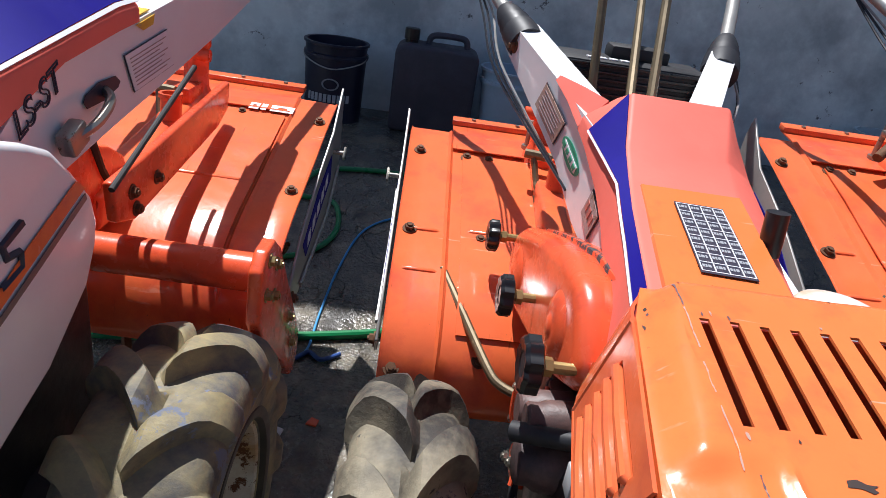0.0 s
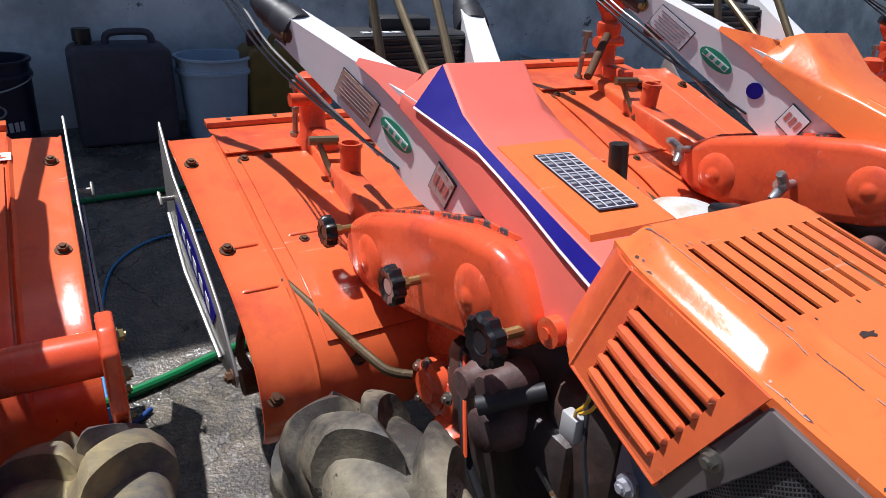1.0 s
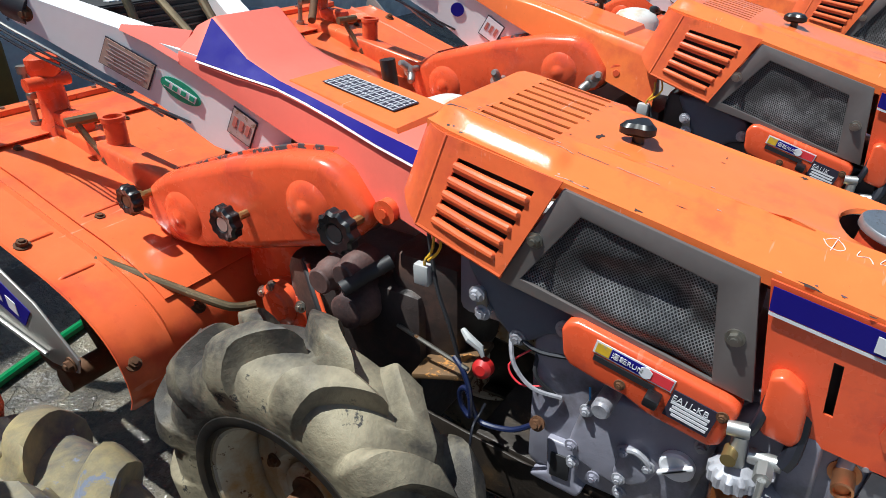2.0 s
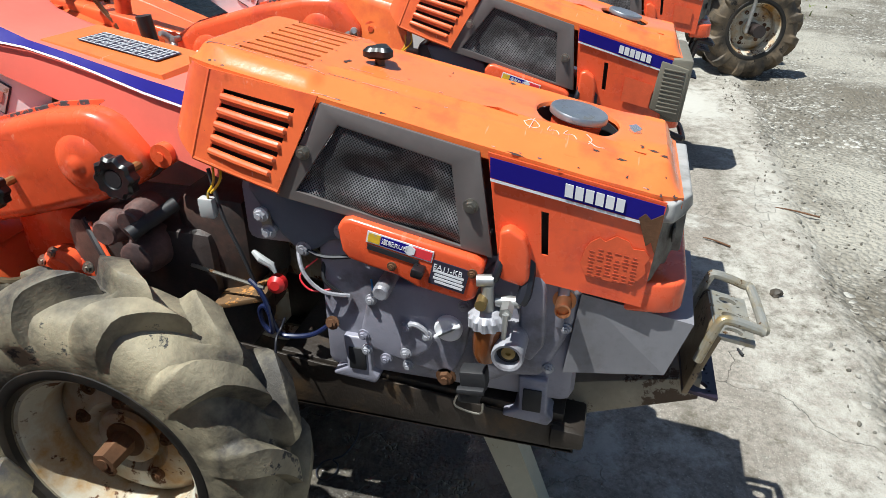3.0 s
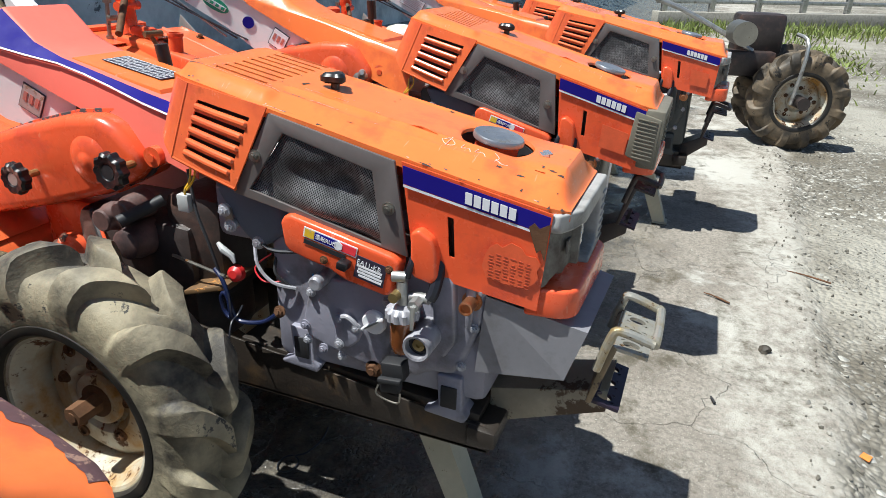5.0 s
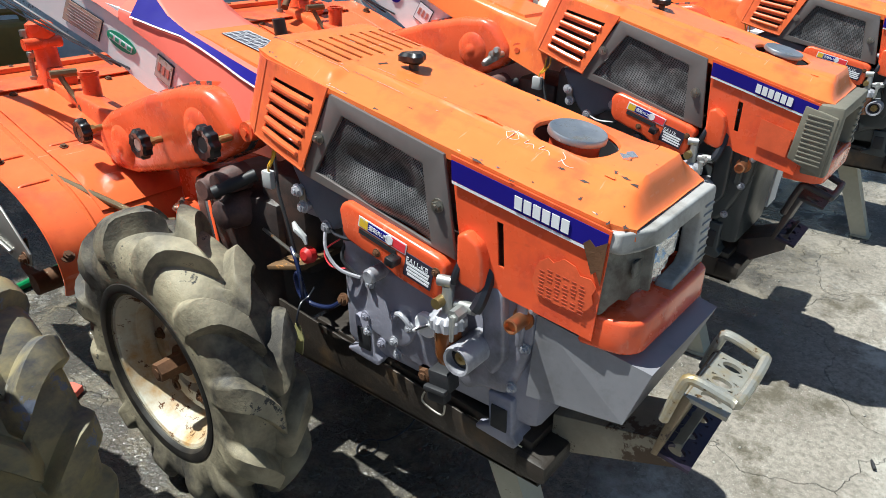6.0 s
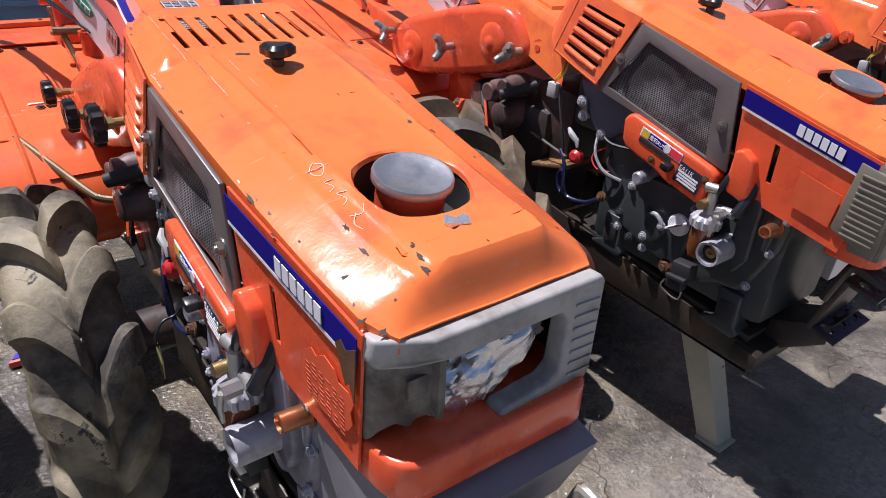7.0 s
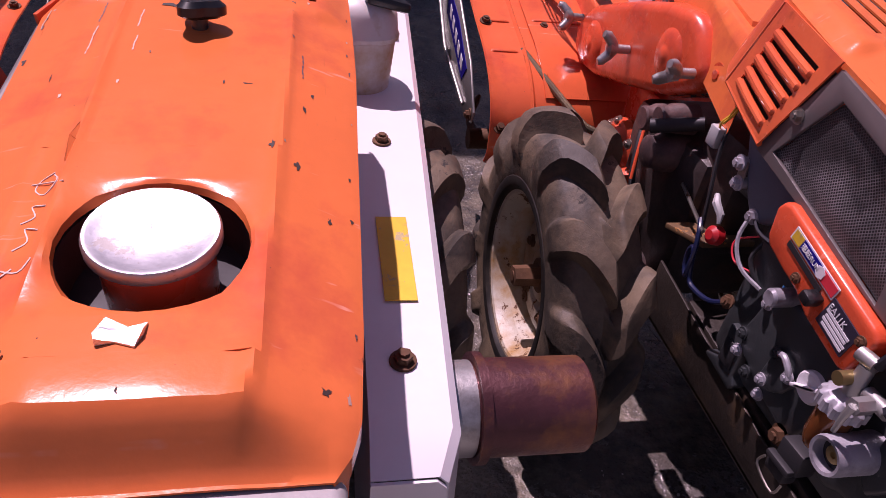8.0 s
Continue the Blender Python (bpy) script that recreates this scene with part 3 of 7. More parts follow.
    if o.get("sticker"):
        bm = B()
        low = [(-0.016, -0.750), (-0.010, -0.742), (0.002, -0.746), (0.012, -0.742), (0.011, -0.752), (0.008, -0.761), (-0.003, -0.757), (-0.013, -0.759)]
        rings(bm, [[(x, y, hood_z(x, y) + 0.0004) for x, y in low], [(x, y, hood_z(x, y) + 0.0016 + 0.004 * (k % 3 == 1)) for k, (x, y) in enumerate(low)]])
        part("torn_sticker", bm, FOIL, top, "torn silver sticker remnant")
        bm = B()
        random.seed(4)
        for cx2, cy2, w2, l2 in ((-0.062, -0.775, 0.004, 0.016), (-0.066, -0.792, 0.005, 0.012), (-0.06, -0.762, 0.003, 0.006), (-0.130, -0.79, 0.008, 0.004), (-0.10, -0.795, 0.003, 0.003),
                                 (-0.120, -0.808, 0.010, 0.006), (0.004, -0.79, 0.002, 0.004), (-0.143, -0.60, 0.003, 0.02), (-0.146, -0.66, 0.003, 0.015), (-0.112, -0.46, 0.002, 0.012),
                                 (0.075, -0.56, 0.006, 0.008), (0.10, -0.50, 0.003, 0.012), (-0.092, -0.70, 0.003, 0.010), (-0.094, -0.735, 0.003, 0.014), (0.094, -0.58, 0.004, 0.008), (-0.12, -0.745, 0.008, 0.003), (0.118, -0.63, 0.003, 0.006), (-0.03, -0.33, 0.024, 0.008), (0.05, -0.47, 0.008, 0.002), (-0.145, -0.42, 0.004, 0.01), (0.112, -0.775, 0.006, 0.005)):
            bm2 = B()
            ring = []
            for j in range(11):
                t = 2 * math.pi * j / 11
                k2 = random.uniform(0.15, 0.75)
                x2, y2 = cx2 + w2 * k2 * math.cos(t), cy2 + l2 * k2 * math.sin(t)
                ring.append(bm2.verts.new((x2, y2, hood_z(x2, y2) + 0.0005)))
            bm2.faces.new(ring)
            part("paint_chip", bm2, CHIPD, top)
        random.seed(15)
        spots_at = [(along(y, HOOD_LEFT) + random.uniform(0.003, 0.009), y) for y in [random.uniform(-0.78, -0.16) for _ in range(14)]] + [(random.uniform(-0.10, 0.11), random.uniform(-0.146, -0.136)) for _ in range(6)]
        spots_at += [(-0.088 + 0.0245 * random.randrange(9) + random.uniform(-0.008, 0.008), random.choice((-0.185, -0.296)) + random.uniform(-0.004, 0.004)) for _ in range(12)]
        spots_at += [(along(y, HOOD_RIGHT) - random.uniform(0.003, 0.009), y) for y in [random.uniform(-0.78, -0.16) for _ in range(9)]] + [(random.uniform(-0.13, 0.11), random.uniform(-0.56, -0.30)) for _ in range(7)]
        for k, (xc, yc) in enumerate(spots_at):
            bm2 = B()
            wide, long = random.uniform(0.0008, 0.0020), random.uniform(0.0015, 0.0055)
            ring = []
            for j in range(9):
                t = 2 * math.pi * j / 9
                f = random.uniform(0.4, 1.0)
                x2, y2 = xc + wide * f * math.cos(t), yc + long * f * math.sin(t)
                ring.append(bm2.verts.new((x2, y2, hood_z(x2, y2) + 0.0005)))
            bm2.faces.new(ring)
            part("paint_chip", bm2, (CHIPD, WORNP, PALECHIP)[k % 3], top)
        for k, (xc, yc, long) in enumerate(((-0.101, -0.16, 0.016), (-0.101, -0.20, 0.022), (-0.102, -0.25, 0.014), (-0.102, -0.30, 0.024), (-0.092, -0.345, 0.02), (-0.091, -0.40, 0.026), (-0.055, -0.36, 0.018), (-0.052, -0.41, 0.014), (0.098, -0.43, 0.02), (-0.146, -0.34, 0.02))):
            bm2 = B()
            edge = [(0.0003 * math.sin(0.9 * j + k), 0.0002 + 0.0006 * abs(math.sin(1.3 * j + k)), long * (j / 5 - 1)) for j in range(11)]
            ring = [(xc + a - w, yc + d) for a, w, d in edge] + [(xc + a + w, yc + d) for a, w, d in edge[::-1]]
            bm2.faces.new([bm2.verts.new((x2, y2, hood_z(x2, y2) + 0.0005)) for x2, y2 in ring])
            part("paint_scratch", bm2, PALECHIP if k % 4 else WORNP, top)
        # chalk marks along the bonnet
        strokes = (((0.000, -0.600), (-0.010, -0.606), (-0.012, -0.616), (-0.002, -0.622), (0.006, -0.612), (0.000, -0.602)), ((0.012, -0.614), (-0.018, -0.609)),
                   ((0.004, -0.636), (-0.008, -0.634), (-0.002, -0.645), (-0.012, -0.650)), ((0.006, -0.660), (-0.006, -0.656), (0.000, -0.668), (-0.010, -0.674)),
                   ((0.010, -0.686), (0.002, -0.694), (-0.014, -0.690)), ((-0.004, -0.690), (-0.016, -0.702), (-0.012, -0.712)))
        for st in strokes:
            tube(bm, [(0.75 * x - 0.072, y, hood_z(0.75 * x - 0.072, y) + 0.0002) for x, y in st], 0.0006, 4, 4)
        part("chalk_mark", bm, CHALK, top, "scrawled white chalk strokes")
    return top


def quad(p00, p10, p11, p01):
    p00, p10, p11, p01 = (Vector(p) for p in (p00, p10, p11, p01))
    return lambda u, v: (p00 * (1 - u) + p10 * u) * (1 - v) + (p01 * (1 - u) + p11 * u) * v


def louvre_panel(parent):
    rt, rb, ft, fb = (-0.130, -0.164, 0.897), (-0.141, -0.118, 0.766), (-0.156, -0.336, 0.877), (-0.160, -0.262, 0.733)
    at = quad(rt, ft, fb, rb)
    us = [0, 0.03, 0.15, 0.17, 0.86, 0.88, 0.97, 1]
    vs = [0, 0.06] + [v for k in range(5) for v in (0.165 + 0.152 * k, 0.225 + 0.152 * k)] + [0.95, 1]
    skip = {(3, j) for j in range(len(vs) - 1) for k in range(5) if abs(vs[j] - (0.165 + 0.152 * k)) < 1e-6}
    bm = B()
    sheet(bm, at, us, vs, skip, 0.003)
    ob = part("louvre_panel", bm, SIDE, parent, "orange louvred side vent panel", 20)
    for k in range(5):
        bm = B()
        v = 0.253 + 0.152 * k
        pts = [at(u, v) + Vector((dx, 0, 0)) for u, dx in ((0.13, 0.004), (0.17, -0.001), (0.5, -0.003), (0.84, -0.002), (0.89, 0.004))]
        tube(bm, pts, [0.002] + [0.0062] * 3 + [0.002], 10)
        part("louvre_rib", bm, SIDE, ob)
    # added black sheet that paints the shaded inside behind the vents
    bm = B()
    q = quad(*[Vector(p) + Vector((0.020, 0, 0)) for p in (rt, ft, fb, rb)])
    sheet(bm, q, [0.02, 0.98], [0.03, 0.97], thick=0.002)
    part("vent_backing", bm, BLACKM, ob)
    # flank turned in at the rear, rounded over the corner
    bm = B()
    ra, rc = Vector((-0.112, -0.126, 0.905)), Vector((-0.118, -0.086, 0.800))
    turn = quad(ra, rt, rb, rc)
    sheet(bm, lambda u, v: turn(u, v) + Vector((-0.004 * math.sin(math.pi * u), 0.002 * math.sin(math.pi * u), 0)), [0, 0.25, 0.5, 0.75, 0.92, 1], [0, 0.25, 0.5, 0.75, 1], thick=0.003)
    part("vent_flank", bm, SIDE, ob)
    bm = B()
    tube(bm, [rt, rb], 0.0045, 8)
    tube(bm, [rb, Vector(rb) * 0.5 + Vector(fb) * 0.5 + Vector((0, 0, -0.001)), fb], 0.004, 8)
    part("vent_edge", bm, SIDE, ob)
    return ob


def flank_in(y):
    """How far the flank stands in towards the nose."""
    return 0.0683 * max(0.0, -0.566 - y)


def side_panels(parent, o):
    x = -0.151
    # plain steel frame with wire mesh
    outer = [(-0.336, 0.868), (-0.556, 0.818), (-0.578, 0.664), (-0.254, 0.724)]
    inner = [(-0.360, 0.838), (-0.518, 0.797), (-0.532, 0.677), (-0.288, 0.735)]
    bm = B()
    ring_o = [[Vector((xx, *p)) for p in outer] for xx in (x, x - 0.006)]
    ring_i = [[Vector((xx, *p)) for p in inner] for xx in (x - 0.006, x)]
    rings(bm, [ring_o[0], ring_o[1], ring_i[0], ring_i[1], ring_o[0]], caps=False)
    bmesh.ops.remove_doubles(bm, verts=bm.verts, dist=1e-5)
    grow(bm, bm.verts[:], 0.0015)
    screen = part("screen_frame", bm, PANEL, parent, "grey-brown steel frame of the radiator screen")
    bm = B()
    at0 = quad(*[(x - 0.001, *p) for p in (inner[0], inner[1], inner[2], inner[3])])
    dent = o.get("dent", 0.0)

    def at(u, v):
        p = at0(u, v)
        p.x += dent * (0.012 * noise.noise((u * 3, v * 3, 1)) + 0.016 * math.exp(-((u - 0.72) ** 2 + (v - 0.35) ** 2) / 0.03)) + 0.001
        return p
    sheet(bm, at, [k / 20 for k in range(21)], [k / 16 for k in range(17)], thick=0)
    part("mesh_screen", bm, MESH, screen, "fine dark wire mesh, dented")
    for p in ((-0.305, 0.795), (-0.546, 0.741)):
        bm = B()
        bolt(bm, (x - 0.006, *p), (-1, 0, 0), 0.0075)
        part("screen_bolt", bm, STEEL, screen)
    bm = B()
    box(bm, (x + 0.03, -0.42, 0.705), (0.05, 0.30, 0.012), 0.002, pose(0, 0, 0, 11, 0, 0))
    part("screen_ledge", bm, PANEL, screen)
    # front side panel with slot
    pts = quad((x + 0.001, -0.566, 0.818), (x + 0.003, -0.799, 0.7635), (x + 0.003, -0.787, 0.603), (x + 0.001, -0.588, 0.640))
    bm = B()
    us, vs = [0, 0.05, 0.30, 0.345, 0.7, 0.95, 1], [0, 0.08, 0.33, 0.36, 0.74, 0.77, 0.95, 1]
    sheet(bm, lambda u, v: pts(u, v), us, vs, {(2, 3)}, 0.003)
    side = part("side_panel", bm, RED, parent, "red-orange side panel with a vertical slot", 25)
    # added black sheet, colours the slot as dark as the shade inside
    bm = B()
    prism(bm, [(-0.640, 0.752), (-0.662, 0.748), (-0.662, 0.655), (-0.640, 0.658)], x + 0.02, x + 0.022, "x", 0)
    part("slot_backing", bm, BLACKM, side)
    # boss at its rear lower corner
    bm = B()
    prism(bm, [(-0.588, 0.712), (-0.602, 0.718), (-0.622, 0.705), (-0.630, 0.685), (-0.632, 0.640), (-0.625, 0.628), (-0.594, 0.636), (-0.588, 0.645)], x + 0.01, x - 0.020, "x", 0.012, 4)
    part("panel_boss", bm, RED, side, "rounded boss pressed out of the panel")
    # navy stripe, thin white line, white block of the lettering
    st = quad((x - 0.0055, -0.570, 0.813), (x - 0.003, -0.797, 0.760), (x - 0.003, -0.795, 0.727), (x - 0.0055, -0.571, 0.779))
    for nm, mt, (u0, u1, v0, v1) in (("stripe", NAVY, (0, 1, 0, 0.82)), ("pinstripe", DECAL, (0, 0.97, 0.86, 0.97))):
        bm = B()
        q = quad(st(u0, v0), st(u1, v0), st(u1, v1), st(u0, v1))
        sheet(bm, q, [0, 0.25, 0.5, 0.75, 1], [0, 1], thick=0.0012)
        part(nm, bm, mt, side)
    for k in range(6):
        bm = B()
        u0 = 0.436 + 0.059 * k
        q = quad(*[st(u, v) + Vector((-0.0022, 0, 0)) for u, v in ((u0, 0.16), (u0 + 0.047, 0.16), (u0 + 0.047, 0.70), (u0, 0.70))])
        sheet(bm, q, [0, 1], [0, 1], (), 0.001)
        part("logo_block", bm, DECAL, side)
    if o.get("torn"):
        bm = B()
        edge = [(-0.703, 0.690), (-0.708, 0.700), (-0.720, 0.708), (-0.728, 0.703), (-0.742, 0.712), (-0.758, 0.706), (-0.765, 0.695), (-0.780, 0.694), (-0.788, 0.684), (-0.783, 0.672), (-0.786, 0.660), (-0.778, 0.648), (-0.762, 0.640), (-0.735, 0.643), (-0.706, 0.649), (-0.698, 0.668)]
        prism(bm, edge, x - 0.0026, x - 0.0036, "x", 0)
        torn = part("warning_decal", bm, TORN, side, "torn faded warning decal")
        bm = B()
        for k in range(9):
            for j in range(6):
                if (k * 7 + j * 5) % 11:
                    box(bm, (x - 0.0039, -0.712 - 0.0115 * j, 0.692 - 0.0052 * k - 0.0022 * j), (0.0006, 0.009 - 0.002 * ((k + j) % 3), 0.0016), 0, pose(0, 0, 0, 10, 0, 0))
        part("small_print", bm, TORNP, torn)
        bm = B()
        prism(bm, [(-0.766, 0.742), (-0.774, 0.749), (-0.782, 0.741), (-0.797, 0.750), (-0.793, 0.690), (-0.786, 0.708), (-0.780, 0.702), (-0.773, 0.722)], x - 0.0046, x - 0.0056, "x", 0)
        part("paint_loss", bm, RUST, side, "rusty bare metal at the torn corner")
    else:
        bm = B()
        q = quad((x - 0.0045, -0.695, 0.712), (x - 0.0045, -0.765, 0.697), (x - 0.0045, -0.762, 0.640), (x - 0.0045, -0.695, 0.652))
        sheet(bm, q, [0, 1], [0, 1], thick=0.001)
        part("warning_decal", bm, TORN, side, "worn orange warning decal")
    for ob in [side] + list(side.children_recursive):
        for v in ob.data.vertices:
            v.co.x += flank_in(v.co.y)
    # right-hand sides, plain
    bm = B()
    prism(bm, [(-0.14, 0.895), (-0.800, 0.752), (-0.800, 0.60), (-0.55, 0.66), (-0.13, 0.74)], 0.122, 0.126, "x", 0)
    part("side_panel", bm, SIDE, parent)
    bm = B()
    prism(bm, [(-0.112, 0.895), (0.124, 0.895), (0.122, 0.74), (-0.122, 0.79)], -0.150, -0.147, "y", 0)
    part("rear_panel", bm, SIDE, parent)


def nose(parent, o):
    """Grille frame, lamp recess, lower lip and the grey box below."""
    mt = GRILLE if o.get("broken") else GRILLE2
    bm = B()
    fr = [(-0.153, 0.764), (0.126, 0.760), (0.122, 0.600), (-0.150, 0.610)]
    inn = [(-0.118, 0.735), (0.085, 0.727), (0.085, 0.640), (-0.112, 0.640)]
    y0, y1 = -0.795, -0.846
    if o.get("broken"):
        fr = [(-0.148, 0.762), (-0.10, 0.760), (0.118, 0.760), (0.124, 0.752), (0.121, 0.645), (0.113, 0.632), (0.0, 0.624), (-0.006, 0.630), (-0.006, 0.642), (0.0, 0.648), (0.060, 0.652), (0.072, 0.662), (0.076, 0.720), (0.066, 0.733),
              (-0.085, 0.735), (-0.120, 0.732), (-0.146, 0.732), (-0.150, 0.740)]
        prism(bm, fr, -0.812, -0.838, "y", 0.006, 3)
        for v in bm.verts:
            v.co.y += 0.030 * max(0.0, (-0.085 - v.co.x) / 0.065) ** 1.5 if v.co.y < -0.80 else 0.0
    else:
        o_loop = [[Vector((p[0], yy, p[1])) for p in fr] for yy in (y0, y1)]
        i_loop = [[Vector((p[0], yy, p[1])) for p in inn] for yy in (y1, y0)]
        rings(bm, [o_loop[0], o_loop[1], i_loop[0], i_loop[1], o_loop[0]], caps=False)
        bmesh.ops.remove_doubles(bm, verts=bm.verts, dist=1e-5)
        grow(bm, bm.verts[:], 0.006)
    frame_ob = part("grille_frame", bm, mt, parent, "cracked grey plastic lamp surround" if o.get("broken") else "olive-grey plastic lamp surround")
    for k in range(7):
        bm = B()
        box(bm, (0.100, -0.8385 if o.get("broken") else -0.8465, 0.735 - 0.014 * k), (0.034, 0.0035, 0.0035), 0.001, pose(0, 0, 0, 0, 4, 0))
        part("grille_rib", bm, mt, frame_ob)
    if not o.get("broken"):
        # wrap-round flank with ribs
        bm = B()
        prism(bm, [(-0.772, 0.758), (-0.840, 0.742), (-0.838, 0.612), (-0.765, 0.640)], -0.158, -0.145, "x", 0.004)
        flank = part("grille_flank", bm, mt, frame_ob)
        for k in range(11):
            bm = B()
            box(bm, (-0.1585, -0.806, 0.737 - 0.010 * k), (0.003, 0.05, 0.004), 0.0008, pose(0, 0, 0, 6, 0, 0))
            part("grille_rib", bm, mt, flank)
    bm = B()
    prism(bm, [(-0.145, 0.75), (0.118, 0.745), (0.118, 0.615), (-0.14, 0.62)], -0.72, -0.735, "y", 0.002)
    # added black lining paints the nose's shaded inside over the orange panel
    prism(bm, [(-0.730, 0.745), (-0.806, 0.735), (-0.806, 0.645), (-0.730, 0.645)], 0.108, 0.114, "x", 0.001)
    part("lamp_recess", bm, BLACKM, frame_ob)
    # lamp, wrapped in foil on the broken one
    bm = B()
    if o.get("broken"):
        random.seed(7)
        bmesh.ops.create_icosphere(bm, subdivisions=5, radius=1.0)
        for v in bm.verts:
            n = noise.noise(v.co * 2.2) * 0.25 + abs(noise.noise(v.co * 5)) * 0.16 + abs(noise.noise(v.co * 12)) * 0.12 + abs(noise.noise(v.co * 25)) * 0.05
            v.co = Vector((-0.008 + v.co.x * 0.082 * (1 + n), -0.786 + v.co.y * 0.034 * (1 + n), 0.686 + v.co.z * 0.044 * (1 + n) + 0.22 * v.co.x * 0.068))
        part("foil_wrap", bm, FOIL, frame_ob, "crumpled silver foil over the headlamp", 40)
        bm = B()
        prism(bm, [(-0.146, 0.733), (-0.088, 0.736), (-0.084, 0.690), (-0.088, 0.668), (-0.105, 0.664), (-0.112, 0.654), (-0.124, 0.660), (-0.136, 0.652), (-0.146, 0.640)], -0.775, -0.822, "y", 0.004)
        for v in bm.verts:
            v.co.y += 0.030 * max(0.0, (-0.085 - v.co.x) / 0.065) ** 1.5 if v.co.y < -0.79 else 0.0
        box(bm, (-0.087, -0.815, 0.700), (0.010, 0.034, 0.066), 0.003)
        box(bm, (-0.106, -0.8175, 0.703), (0.026, 0.004, 0.022), 0.001)
        part("lamp_housing", bm, BROKEN, frame_ob, "broken dirty lamp housing")
    else:
        lathe(bm, (-0.01, -0.80, 0.685), (0, -1, 0), [(0, 0.055), (0.015, 0.055), (0.02, 0.045), (0.024, 0.02), (0.025, 0)], 28)
        part("headlamp", bm, CHROME, frame_ob, "round headlamp")
    bm = B()
    lip_plan = [(-0.146, -0.765), (-0.146, -0.806)] + [(-0.116 - 0.030 * math.cos(a), -0.810 - 0.036 * math.sin(a)) for a in (0.4, 0.8, 1.2)] + [(-0.116, -0.846), (0.088, -0.852)]
    lip_plan += [(0.088 + 0.030 * math.sin(a), -0.820 - 0.032 * math.cos(a)) for a in (0.4, 0.8, 1.2)] + [(0.120, -0.765)]
    prism(bm, lip_plan, 0.590, 0.640, "z", 0.006, 3)
    lip = part("nose_lip", bm, RED, parent, "red-orange rounded lower lip")
    for ob in [frame_ob, lip] + list(frame_ob.children_recursive):
        for v in ob.data.vertices:
            v.co.x += flank_in(v.co.y) * min(1.0, max(0.0, -v.co.x / 0.12))
    bm = B()
    # grey box under the nose
    a = [(-0.136, -0.705, 0.612), (0.124, -0.705, 0.608), (0.108, -0.874, 0.574), (-0.112, -0.866, 0.570)]
    b = [(-0.128, -0.690, 0.462), (0.112, -0.690, 0.462), (0.094, -0.842, 0.484), (-0.118, -0.838, 0.478)]
    rings(bm, [b, a])
    grow(bm, bm.verts[:], 0.014, 4)
    if o.get("broken_front"):
        bm.free()
    else:
        part("front_box", bm, TANKGREY, parent, "dull grey sheet-metal box under the nose")


